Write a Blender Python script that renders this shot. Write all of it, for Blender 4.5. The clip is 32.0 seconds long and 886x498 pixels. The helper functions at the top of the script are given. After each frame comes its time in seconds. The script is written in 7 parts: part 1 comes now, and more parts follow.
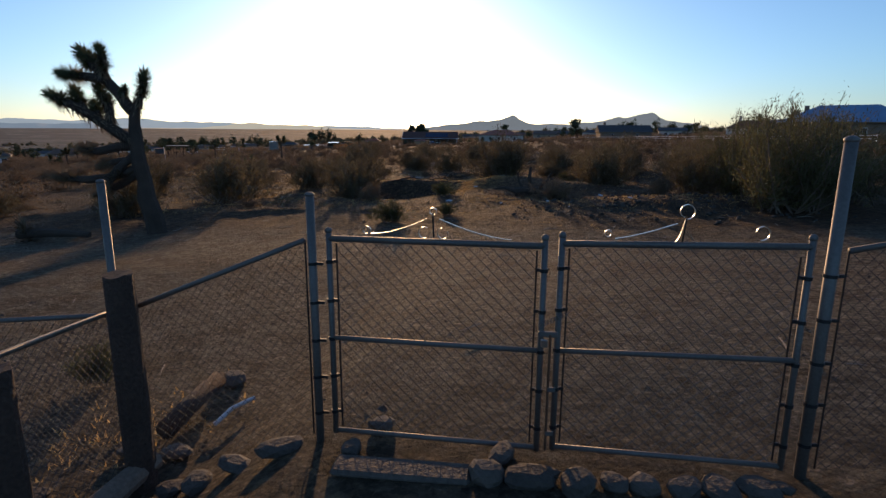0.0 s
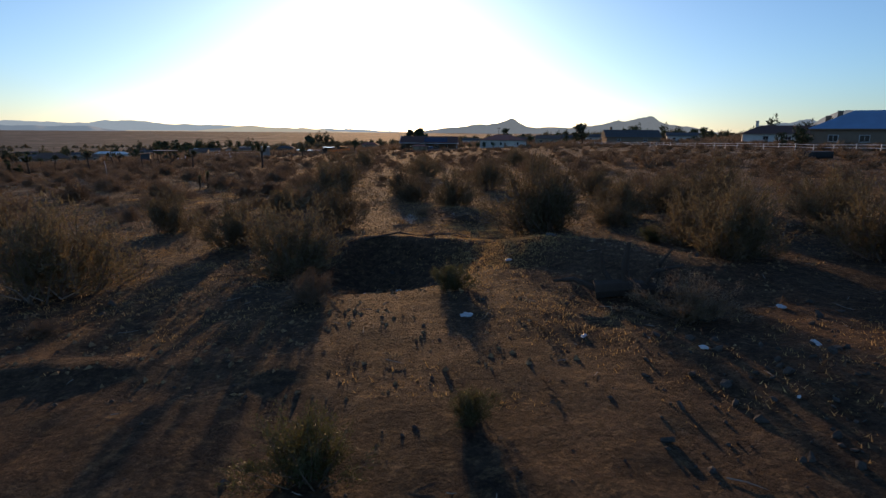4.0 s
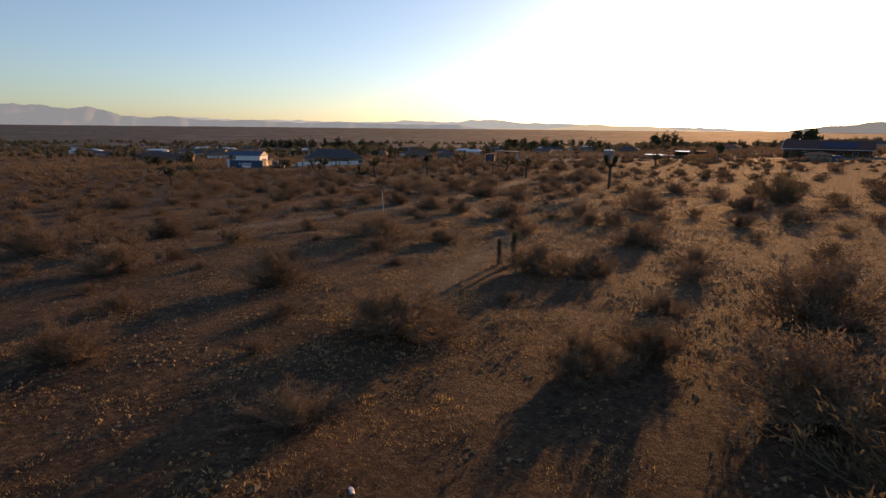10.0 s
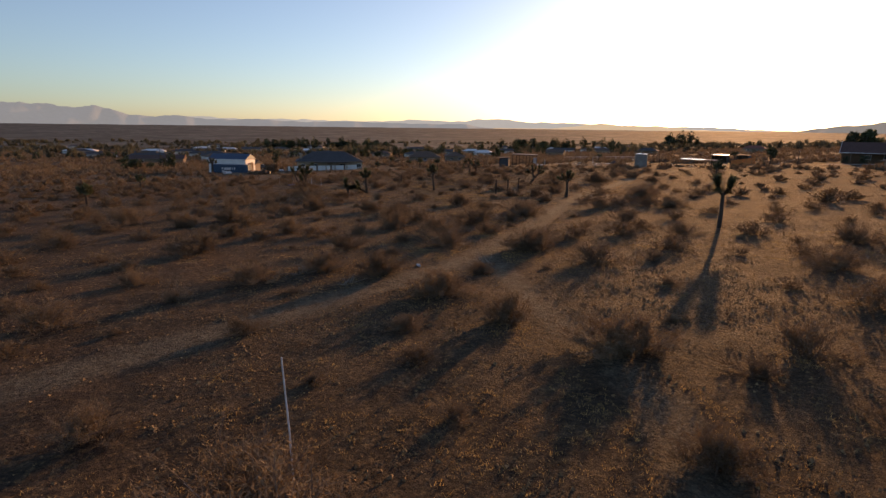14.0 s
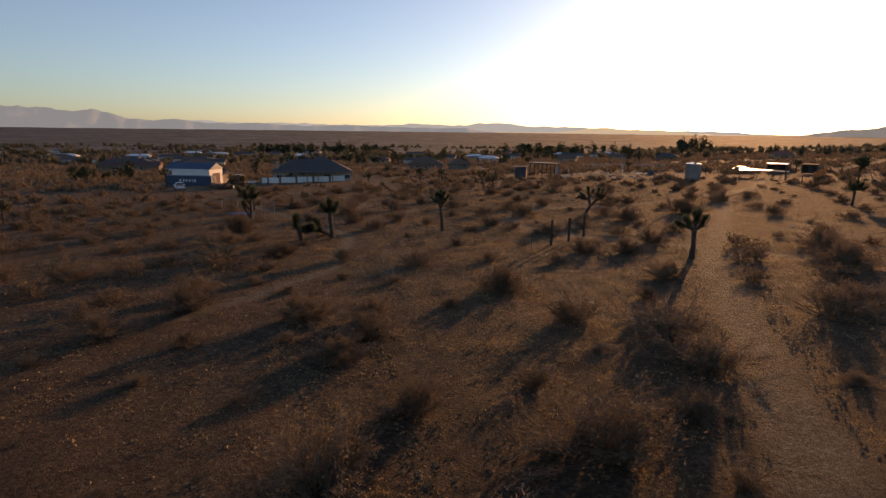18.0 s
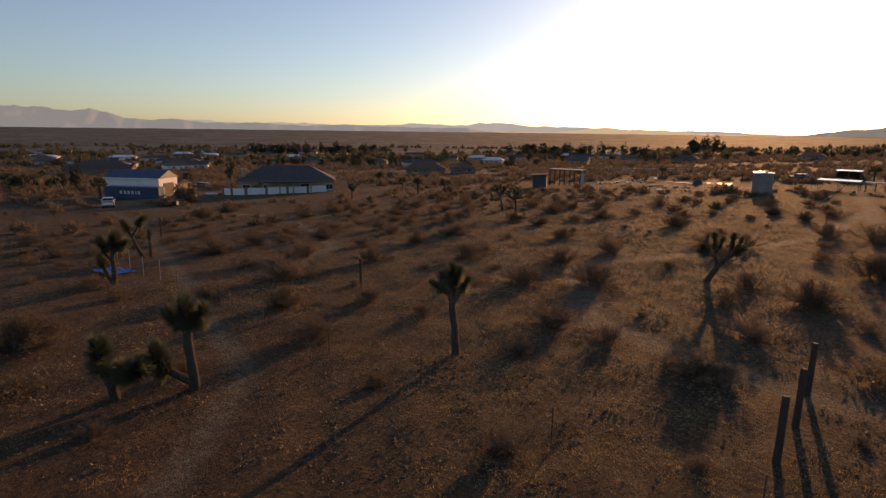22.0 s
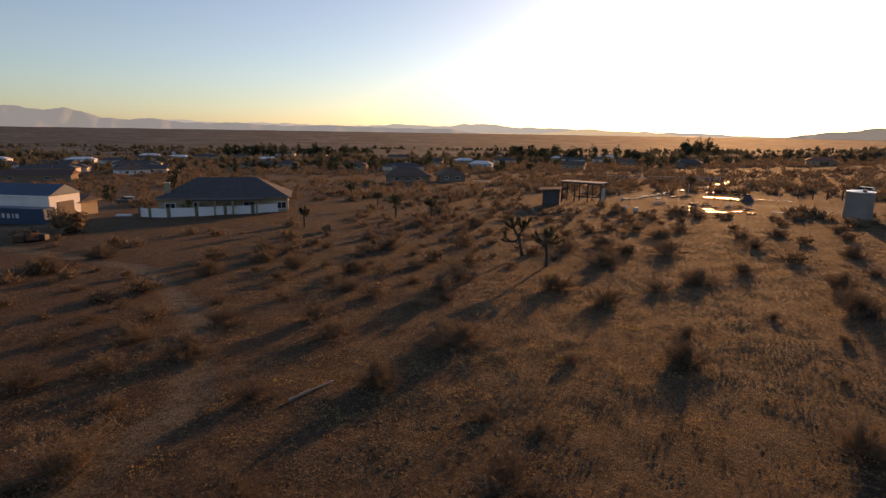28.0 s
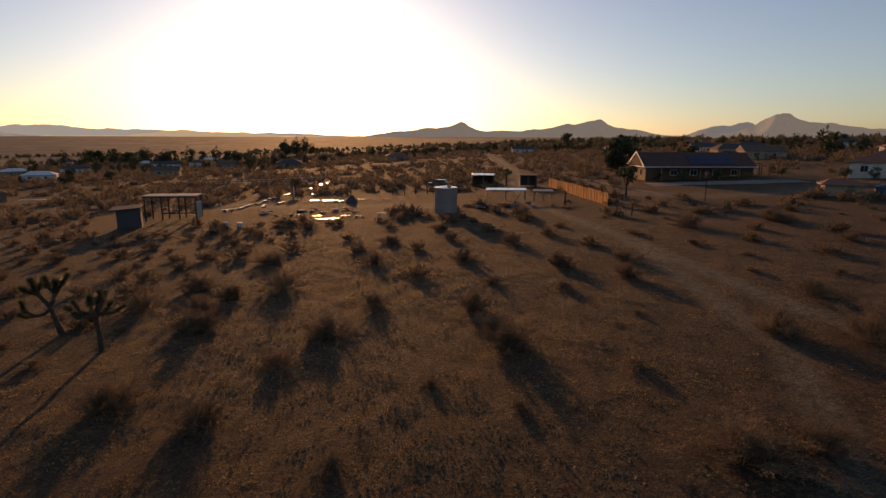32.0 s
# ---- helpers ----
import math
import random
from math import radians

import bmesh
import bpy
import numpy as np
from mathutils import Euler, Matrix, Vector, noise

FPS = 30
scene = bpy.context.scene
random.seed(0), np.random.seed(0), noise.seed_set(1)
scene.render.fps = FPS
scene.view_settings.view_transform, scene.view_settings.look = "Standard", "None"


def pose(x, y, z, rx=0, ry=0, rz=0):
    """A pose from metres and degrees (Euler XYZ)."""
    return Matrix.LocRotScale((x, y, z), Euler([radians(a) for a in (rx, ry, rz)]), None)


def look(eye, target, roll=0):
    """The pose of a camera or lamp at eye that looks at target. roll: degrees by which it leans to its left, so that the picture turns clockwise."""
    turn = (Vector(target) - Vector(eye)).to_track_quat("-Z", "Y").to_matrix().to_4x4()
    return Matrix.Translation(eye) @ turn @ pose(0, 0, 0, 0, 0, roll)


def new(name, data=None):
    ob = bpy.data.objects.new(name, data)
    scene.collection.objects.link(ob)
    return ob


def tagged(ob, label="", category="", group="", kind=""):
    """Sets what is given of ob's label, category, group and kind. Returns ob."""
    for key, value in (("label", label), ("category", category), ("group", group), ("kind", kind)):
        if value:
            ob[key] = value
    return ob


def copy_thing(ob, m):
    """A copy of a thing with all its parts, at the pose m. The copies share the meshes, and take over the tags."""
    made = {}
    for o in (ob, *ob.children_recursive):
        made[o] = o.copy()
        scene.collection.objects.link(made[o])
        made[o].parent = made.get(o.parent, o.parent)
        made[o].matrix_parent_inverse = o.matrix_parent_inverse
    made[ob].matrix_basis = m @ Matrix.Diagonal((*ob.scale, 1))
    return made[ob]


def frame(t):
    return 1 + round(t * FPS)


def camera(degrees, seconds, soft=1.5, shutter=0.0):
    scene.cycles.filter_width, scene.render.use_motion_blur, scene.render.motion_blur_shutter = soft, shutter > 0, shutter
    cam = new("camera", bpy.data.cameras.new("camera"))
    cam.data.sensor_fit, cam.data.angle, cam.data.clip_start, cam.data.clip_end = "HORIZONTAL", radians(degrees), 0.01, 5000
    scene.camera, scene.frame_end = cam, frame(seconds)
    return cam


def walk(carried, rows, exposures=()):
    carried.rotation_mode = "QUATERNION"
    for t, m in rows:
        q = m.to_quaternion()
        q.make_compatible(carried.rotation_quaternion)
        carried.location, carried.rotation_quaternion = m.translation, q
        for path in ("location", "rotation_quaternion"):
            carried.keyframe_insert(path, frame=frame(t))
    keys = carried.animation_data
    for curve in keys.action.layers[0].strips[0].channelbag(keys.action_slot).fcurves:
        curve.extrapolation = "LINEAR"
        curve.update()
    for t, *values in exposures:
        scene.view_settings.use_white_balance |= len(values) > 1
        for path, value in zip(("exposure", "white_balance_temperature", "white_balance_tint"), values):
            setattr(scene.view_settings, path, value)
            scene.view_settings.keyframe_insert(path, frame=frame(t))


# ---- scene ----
cam = camera(77.2, 32.0, soft=1.4)
METRES, EYE, TILT, LEAN, TURN = 170.0, 1.88, 0.0, 0.0, 8.9
ROWS = [
    (0.0, 0.0, 0.0, 0.0, 0.06, -12.1, -0.3),
    (0.5, 0.0, 0.0024, 0.0, 0.13, -11.96, -0.35),
    (1.0, -0.0001, 0.0079, 0.0, 0.2, -11.84, -0.4),
    (1.5, -0.0, 0.0161, -0.0, 0.45, -11.74, -0.4),
    (2.0, 0.0, 0.0261, -0.0002, 0.62, -11.64, -0.41),
    (2.5, -0.0001, 0.0369, -0.0003, 0.26, -11.7, -0.39),
    (3.0, -0.0004, 0.0476, -0.0003, 0.05, -11.71, -0.38),
    (3.5, -0.0009, 0.0574, 0.0032, -0.06, -11.8, -0.42),
    (5.5, -0.0026, 0.0918, 0.0043, 0.22, -11.79, -0.43),
    (6.0, -0.003, 0.1059, 0.0042, 0.39, -11.87, -0.43),
    (6.5, -0.0036, 0.1203, 0.0048, 0.55, -12.07, -0.38),
    (7.0, -0.0043, 0.1341, 0.005, 5.71, -12.16, -0.6),
    (7.5, -0.0086, 0.1477, 0.0052, 32.23, -12.37, -0.59),
    (8.0, -0.0168, 0.1596, 0.0055, 32.93, -12.34, -0.6),
    (8.5, -0.0259, 0.1719, 0.0062, 33.12, -12.36, -0.71),
    (9.0, -0.0354, 0.1849, 0.0065, 33.32, -12.36, -0.71),
    (9.5, -0.0451, 0.198, 0.0069, 33.54, -12.34, -0.7),
    (10.0, -0.0544, 0.2112, 0.0098, 33.6, -12.26, -0.62),
    (10.5, -0.0636, 0.2242, 0.0118, 33.63, -12.28, -0.56),
    (11.0, -0.0723, 0.237, 0.0118, 33.67, -12.36, -0.6),
    (11.5, -0.0815, 0.2503, 0.012, 33.75, -12.37, -0.63),
    (12.0, -0.0913, 0.2643, 0.0122, 33.83, -12.4, -0.63),
    (12.5, -0.1016, 0.2789, 0.0121, 33.92, -12.37, -0.62),
    (13.0, -0.1122, 0.2938, 0.0121, 34.02, -12.35, -0.64),
    (13.5, -0.1233, 0.3092, 0.0123, 34.14, -12.34, -0.67),
    (15.5, -0.1826, 0.3875, 0.0086, 34.34, -12.33, -0.76),
    (16.0, -0.1965, 0.4067, 0.009, 34.32, -12.3, -0.73),
    (16.5, -0.2106, 0.4259, 0.0096, 34.3, -12.17, -0.71),
    (17.0, -0.2244, 0.4448, 0.0103, 34.34, -12.06, -0.73),
    (17.5, -0.2379, 0.4634, 0.0108, 34.34, -11.99, -0.74),
    (18.0, -0.2511, 0.482, 0.0108, 34.29, -11.94, -0.72),
    (18.5, -0.2639, 0.5002, 0.0105, 34.2, -11.91, -0.7),
    (19.0, -0.2767, 0.5182, 0.0105, 34.15, -11.91, -0.78),
    (19.5, -0.2894, 0.5359, 0.0107, 34.14, -11.92, -0.74),
    (20.0, -0.3018, 0.5535, 0.0111, 34.2, -11.96, -0.79),
    (20.5, -0.3141, 0.5709, 0.0114, 34.26, -12.0, -0.79),
    (21.0, -0.3263, 0.5878, 0.0117, 34.26, -12.01, -0.78),
    (21.5, -0.3387, 0.605, 0.0116, 34.32, -11.98, -0.81),
    (22.0, -0.3508, 0.6221, 0.0115, 34.34, -11.96, -0.74),
    (22.5, -0.3626, 0.6389, 0.0113, 34.33, -11.93, -0.76),
    (23.0, -0.3743, 0.6557, 0.0112, 34.3, -11.92, -0.8),
    (23.5, -0.386, 0.6724, 0.0112, 34.3, -11.91, -0.79),
    (24.0, -0.3974, 0.6882, 0.0112, 34.26, -11.94, -0.76),
    (24.5, -0.4082, 0.7032, 0.0114, 34.21, -11.98, -0.75),
    (25.0, -0.4182, 0.7172, 0.0129, 34.11, -12.03, -0.76),
    (25.5, -0.4274, 0.7303, 0.0144, 33.93, -12.04, -0.72),
    (27.5, -0.4492, 0.7626, 0.0131, 32.86, -12.14, -0.9),
    (28.0, -0.4524, 0.7669, 0.0135, 32.7, -11.85, -0.94),
    (28.5, -0.457, 0.7732, 0.0138, 32.42, -11.71, -0.93),
    (29.0, -0.4617, 0.7812, 0.0138, 13.87, -11.56, -0.48),
    (29.5, -0.4646, 0.791, 0.0142, 11.55, -11.45, -0.55),
    (30.0, -0.4673, 0.8011, 0.0145, 9.29, -11.58, -0.46),
    (30.5, -0.4685, 0.812, 0.0145, -5.84, -11.51, -0.13),
    (31.0, -0.4679, 0.824, 0.0145, -6.16, -11.4, -0.17),
    (31.5, -0.4671, 0.8372, 0.0153, -6.24, -11.4, -0.16),
    (32.0, -0.4662, 0.8513, 0.0153, -6.31, -11.42, -0.18),
]
EXPOSURES = [(0.0, 0.0, 6050, 9), (3.5, -0.08, 6050, 9), (6.5, 0.07, 7200, 15), (8.0, 0.31, 8000, 19), (12.0, 0.33, 8200, 21), (17.0, 0.22, 8600, 23), (21.0, 0.14, 8900, 24), (28.0, 0.3, 9400, 25), (29.5, 0.03, 9400, 26), (32.0, -0.24, 9500, 26)]
walk(cam, [(t, pose(0, 0, EYE, TILT, LEAN, TURN) @ pose(METRES * x, METRES * y, METRES * z, 90 + pitch, roll, yaw)) for t, x, y, z, yaw, pitch, roll in ROWS], EXPOSURES)

# ---- light ----
SUN_AZ, SUN_EL = 15.0, 7.0      # degrees to the left of +y, degrees up
world = bpy.data.worlds.new("world")
scene.world = world
world.use_nodes = True
sky = world.node_tree.nodes.new("ShaderNodeTexSky")
sky.sky_type = "NISHITA"
sky.sun_disc = False
sky.sun_elevation, sky.sun_rotation = radians(SUN_EL), radians(-SUN_AZ)
sky.altitude, sky.air_density, sky.dust_density, sky.ozone_density = 900, 1.0, 1.2, 4.2
back = world.node_tree.nodes["Background"]
haze = world.node_tree.nodes.new("ShaderNodeHueSaturation")     # dust greys the sky
haze.inputs["Saturation"].default_value = 0.88
world.node_tree.links.new(sky.outputs[0], haze.inputs["Color"])
world.node_tree.links.new(haze.outputs[0], back.inputs[0])
back.inputs[1].default_value = 0.19
sun_data = bpy.data.lights.new("sun", "SUN")
sun_data.energy, sun_data.angle, sun_data.color = 4.0, radians(0.6), (1.0, 0.56, 0.25)
sun = new("sun", sun_data)
sun_dir = Vector((-math.sin(radians(SUN_AZ)) * math.cos(radians(SUN_EL)), math.cos(radians(SUN_AZ)) * math.cos(radians(SUN_EL)), math.sin(radians(SUN_EL))))
sun.matrix_world = look(sun_dir * 100, (0, 0, 0))


# ---- materials ----
def mat(name, base, rough=0.85, metal=0.0, scale=6.0, vary=0.25, bump=0.3, dist=0.01, tint=None, spots=0.0, trans=0.0, random_tint=0.0):
    """A procedural surface: grain and stains at two scales, with fine relief."""
    m = bpy.data.materials.new(name)
    m.use_nodes = True
    nt = m.node_tree
    n, l = nt.nodes, nt.links
    p = n["Principled BSDF"]
    p.inputs["Roughness"].default_value, p.inputs["Metallic"].default_value = rough, metal
    co = n.new("ShaderNodeTexCoord")
    big, fine = n.new("ShaderNodeTexNoise"), n.new("ShaderNodeTexNoise")
    big.inputs["Scale"].default_value, fine.inputs["Scale"].default_value = scale * 0.17, scale * 4
    big.inputs["Detail"].default_value, fine.inputs["Detail"].default_value = 4, 5
    for t in (big, fine):
        l.new(co.outputs["Object"], t.inputs["Vector"])
    ramp = n.new("ShaderNodeMapRange")
    ramp.inputs["From Min"].default_value, ramp.inputs["From Max"].default_value = 0.3, 0.7
    add = n.new("ShaderNodeMath")
    add.operation = "ADD"
    l.new(big.outputs["Fac"], add.inputs[0])
    l.new(fine.outputs["Fac"], add.inputs[1])
    half = n.new("ShaderNodeMath")
    half.operation = "MULTIPLY"
    half.inputs[1].default_value = 0.5
    l.new(add.outputs[0], half.inputs[0])
    l.new(half.outputs[0], ramp.inputs["Value"])
    mix = n.new("ShaderNodeMix")
    mix.data_type = "RGBA"
    dark = tint or tuple(c * (1 - vary) for c in base)
    mix.inputs["A"].default_value = (*dark, 1)
    mix.inputs["B"].default_value = (*[min(1, c * (1 + vary * 0.6)) for c in base], 1)
    l.new(ramp.outputs[0], mix.inputs["Factor"])
    out = mix.outputs["Result"]
    if random_tint:
        info = n.new("ShaderNodeObjectInfo")
        hsv = n.new("ShaderNodeHueSaturation")
        rr = n.new("ShaderNodeMapRange")
        rr.inputs["To Min"].default_value, rr.inputs["To Max"].default_value = 1 - random_tint, 1 + random_tint
        l.new(info.outputs["Random"], rr.inputs["Value"])
        l.new(rr.outputs[0], hsv.inputs["Value"])
        l.new(out, hsv.inputs["Color"])
        out = hsv.outputs["Color"]
    l.new(out, p.inputs["Base Color"])
    if bump:
        b = n.new("ShaderNodeBump")
        b.inputs["Strength"].default_value, b.inputs["Distance"].default_value = bump, dist
        l.new(fine.outputs["Fac"], b.inputs["Height"])
        l.new(b.outputs[0], p.inputs["Normal"])
    if trans:
        tr = n.new("ShaderNodeBsdfTranslucent")
        l.new(out, tr.inputs["Color"])
        ms = n.new("ShaderNodeMixShader")
        ms.inputs[0].default_value = trans
        l.new(p.outputs[0], ms.inputs[1])
        l.new(tr.outputs[0], ms.inputs[2])
        l.new(ms.outputs[0], n["Material Output"].inputs["Surface"])
    return m


def soil_material():
    """Desert soil: pale sandy wheel tracks, darker gravelly crust, pebbles and dry litter."""
    m = bpy.data.materials.new("soil")
    m.use_nodes = True
    n, l = m.node_tree.nodes, m.node_tree.links
    p = n["Principled BSDF"]
    p.inputs["Roughness"].default_value = 0.95
    p.inputs["Specular IOR Level"].default_value = 0.15
    co = n.new("ShaderNodeTexCoord")

    def tex(scale, detail=6, rough=0.6):
        t = n.new("ShaderNodeTexNoise")
        t.inputs["Scale"].default_value, t.inputs["Detail"].default_value, t.inputs["Roughness"].default_value = scale, detail, rough
        l.new(co.outputs["Object"], t.inputs["Vector"])
        return t

    def ranged(sock, a, b):
        r = n.new("ShaderNodeMapRange")
        r.inputs["From Min"].default_value, r.inputs["From Max"].default_value = a, b
        l.new(sock, r.inputs["Value"])
        return r.outputs[0]

    def mixed(fac, a, b):
        x = n.new("ShaderNodeMix")
        x.data_type = "RGBA"
        l.new(fac, x.inputs["Factor"])
        for key, v in (("A", a), ("B", b)):
            if isinstance(v, tuple):
                x.inputs[key].default_value = (*v, 1)
            else:
                l.new(v, x.inputs[key])
        return x.outputs["Result"]
    wide, mid, grit, far = tex(0.07), tex(0.9), tex(5.0, 8, 0.75), tex(0.009, 6)
    patchy = tex(0.32, 6, 0.65)
    c = mixed(ranged(mid.outputs["Fac"], 0.42, 0.6), SOIL_DARK, SOIL)
    c = mixed(ranged(patchy.outputs["Fac"], 0.56, 0.7), c, SOIL_CRUST)
    c = mixed(ranged(grit.outputs["Fac"], 0.52, 0.66), c, SOIL_LITTER)
    c = mixed(ranged(grit.outputs["Fac"], 0.47, 0.36), c, SOIL_CRUST)
    c = mixed(ranged(wide.outputs["Fac"], 0.4, 0.7), c, SOIL_RED)
    track = n.new("ShaderNodeAttribute")
    track.attribute_name = "track"
    edge = n.new("ShaderNodeMath")
    edge.operation = "ADD"
    l.new(track.outputs["Fac"], edge.inputs[0])
    l.new(ranged(mid.outputs["Fac"], -0.6, 1.6), edge.inputs[1])
    sandy = mixed(ranged(grit.outputs["Fac"], 0.3, 0.8), SAND, SAND_PALE)
    fine, ruts = tex(17.0, 6, 0.7), tex(1.6, 7, 0.7)
    sandy = mixed(ranged(ruts.outputs["Fac"], 0.5, 0.62), sandy, (0.09, 0.074, 0.05))
    sandy = mixed(ranged(fine.outputs["Fac"], 0.56, 0.64), sandy, (0.34, 0.28, 0.215))
    sandy = mixed(ranged(fine.outputs["Fac"], 0.44, 0.37), sandy, (0.06, 0.046, 0.036))
    c = mixed(ranged(edge.outputs[0], 0.72, 1.75), c, sandy)
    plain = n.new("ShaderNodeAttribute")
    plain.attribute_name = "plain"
    # far fields and scrub, their colours greyed to paint in distance haze
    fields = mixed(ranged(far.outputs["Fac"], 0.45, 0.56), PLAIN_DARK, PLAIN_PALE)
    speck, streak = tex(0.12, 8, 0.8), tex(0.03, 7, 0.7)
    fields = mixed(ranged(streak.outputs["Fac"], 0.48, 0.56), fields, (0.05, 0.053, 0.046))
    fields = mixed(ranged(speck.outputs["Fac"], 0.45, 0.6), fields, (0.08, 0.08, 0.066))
    crumbs = []
    for scale in (9.0, 26.0):
        v = n.new("ShaderNodeTexVoronoi")
        v.inputs["Scale"].default_value = scale
        l.new(co.outputs["Object"], v.inputs["Vector"])
        tone = n.new("ShaderNodeSeparateColor")
        l.new(v.outputs["Color"], tone.inputs[0])
        value = n.new("ShaderNodeMapRange")
        value.inputs["To Min"].default_value, value.inputs["To Max"].default_value = 0.72, 1.28
        l.new(tone.outputs[0], value.inputs["Value"])
        shade = n.new("ShaderNodeHueSaturation")
        l.new(value.outputs[0], shade.inputs["Value"])
        l.new(c, shade.inputs["Color"])
        c = shade.outputs["Color"]
        crumbs.append(v)
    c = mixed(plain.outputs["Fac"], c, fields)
    l.new(c, p.inputs["Base Color"])
    h = n.new("ShaderNodeMath")
    h.operation = "ADD"
    l.new(mid.outputs["Fac"], h.inputs[0])
    l.new(grit.outputs["Fac"], h.inputs[1])
    b = n.new("ShaderNodeBump")
    b.inputs["Strength"].default_value, b.inputs["Distance"].default_value = 1.0, 0.24
    h2 = n.new("ShaderNodeMath")
    h2.operation = "MULTIPLY_ADD"
    h2.inputs[1].default_value = 0.45
    l.new(fine.outputs["Fac"], h2.inputs[0])
    l.new(h.outputs[0], h2.inputs[2])
    height = h2.outputs[0]
    for v, weight in zip(crumbs, (-0.22, -0.12)):
        lump = n.new("ShaderNodeMath")
        lump.operation = "MULTIPLY_ADD"
        lump.inputs[1].default_value = weight
        l.new(v.outputs["Distance"], lump.inputs[0])
        l.new(height, lump.inputs[2])
        height = lump.outputs[0]
    l.new(height, b.inputs["Height"])
    l.new(b.outputs[0], p.inputs["Normal"])
    return m


SOIL, SOIL_DARK, SOIL_LITTER, SOIL_RED = (0.114, 0.08, 0.05), (0.057, 0.041, 0.028), (0.26, 0.172, 0.085), (0.124, 0.073, 0.041)
SOIL_CRUST = (0.056, 0.04, 0.03)
SAND, SAND_PALE = (0.138, 0.125, 0.088), (0.23, 0.205, 0.145)
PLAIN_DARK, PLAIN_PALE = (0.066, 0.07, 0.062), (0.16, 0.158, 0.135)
soil = soil_material()
straw = mat("dry_grass", (0.6, 0.41, 0.165), 0.85, 0, 9, 0.6, 0, trans=0.5)
clod = mat("crumbly_clod", (0.36, 0.24, 0.12), 0.95, 0, 8, 0.6, 0, trans=0.25)
leaf_creosote = mat("creosote_leaf", (0.19, 0.135, 0.082), 0.8, 0, 3, 0.45, 0, trans=0.34, random_tint=0.3)
leaf_olive = mat("olive_creosote_leaf", (0.145, 0.117, 0.062), 0.8, 0, 3, 0.45, 0, trans=0.38, random_tint=0.25)
leaf_tall = mat("green_creosote_leaf", (0.115, 0.108, 0.046), 0.75, 0, 3, 0.4, 0, trans=0.4, random_tint=0.15)
leaf_green = mat("fresh_creosote_leaf", (0.085, 0.088, 0.032), 0.6, 0, 3, 0.4, 0, trans=0.45)
twig_grey = mat("grey_twig", (0.15, 0.11, 0.08), 0.9, 0, 8, 0.3, 0.2)
dead_wood = mat("bleached_dead_wood", (0.3, 0.25, 0.2), 0.9, 0, 8, 0.4, 0.4)
bark = mat("joshua_bark", (0.075, 0.054, 0.04), 0.95, 0, 14, 0.5, 1.0, 0.03)
blade = mat("joshua_blade", (0.125, 0.14, 0.075), 0.8, 0, 4, 0.4, 0, trans=0.35)
dead_blade = mat("dead_joshua_blade", (0.2, 0.15, 0.095), 0.9, 0, 4, 0.4, 0, trans=0.2)
galvanized = mat("galvanized_pipe", (0.17, 0.158, 0.145), 0.6, 0.6, 14, 0.3, 0.12, 0.002)
fence_metal = mat("tarnished_fence_wire", (0.1, 0.098, 0.095), 0.7, 0.6, 20, 0.3, 0)
wire_metal = mat("dull_wire", (0.3, 0.3, 0.3), 0.5, 0.8, 20, 0.3, 0)
barb_metal = mat("tarnished_gate_wire", (0.17, 0.165, 0.155), 0.6, 0.7, 20, 0.35, 0)
chrome = mat("bright_scroll_strap", (0.5, 0.47, 0.43), 0.32, 1.0, 10, 0.15, 0.1, 0.001)
black_iron = mat("black_iron", (0.04, 0.04, 0.042), 0.5, 0.7, 18, 0.4, 0.2, 0.002)
post_wood = mat("creosoted_post_wood", (0.07, 0.043, 0.03), 0.9, 0, 10, 0.6, 1.0, 0.02)
timber = mat("weathered_timber", (0.24, 0.18, 0.13), 0.9, 0, 9, 0.5, 0.8, 0.01)
rock_mat = mat("field_stone", (0.085, 0.07, 0.056), 0.9, 0, 7, 0.4, 0.8, 0.02, random_tint=0.3)
white_paint = mat("white_paint", (0.74, 0.74, 0.72), 0.6, 0, 3, 0.14, 0.1, 0.002)
stucco_tan = mat("tan_stucco", (0.36, 0.28, 0.2), 0.95, 0, 5, 0.2, 0.5, 0.004)
stucco_brown = mat("brown_stucco", (0.22, 0.16, 0.115), 0.95, 0, 5, 0.2, 0.5, 0.004)
stucco_white = mat("off_white_stucco", (0.62, 0.58, 0.52), 0.95, 0, 5, 0.15, 0.4, 0.004)
wood_siding = mat("orange_wood_siding", (0.13, 0.075, 0.04), 0.8, 0, 6, 0.35, 0.5, 0.01)
fence_wood = mat("orange_fence_boards", (0.76, 0.23, 0.035), 0.8, 0, 5, 0.3, 0.5, 0.01, random_tint=0.2)
roof_grey = mat("grey_roof_tile", (0.075, 0.072, 0.075), 1.0, 0, 5, 0.3, 0.6, 0.02)
roof_brown = mat("brown_roof_shingle", (0.14, 0.085, 0.06), 0.9, 0, 5, 0.3, 0.6, 0.02)
roof_rust = mat("rust_brown_roof_shingle", (0.11, 0.055, 0.045), 0.95, 0, 5, 0.3, 0.6, 0.02)
roof_red = mat("red_clay_roof", (0.3, 0.1, 0.065), 0.85, 0, 5, 0.3, 0.6, 0.02)
roof_blue = mat("blue_metal_roof", (0.16, 0.27, 0.42), 0.55, 0.2, 3, 0.2, 0.2, 0.01)
blue_steel = mat("blue_painted_steel", (0.022, 0.066, 0.125), 0.5, 0.1, 3, 0.3, 0.3, 0.01)
tank_steel = mat("weathered_tank_steel", (0.27, 0.24, 0.215), 0.7, 0.25, 2, 0.35, 0.3, 0.01)
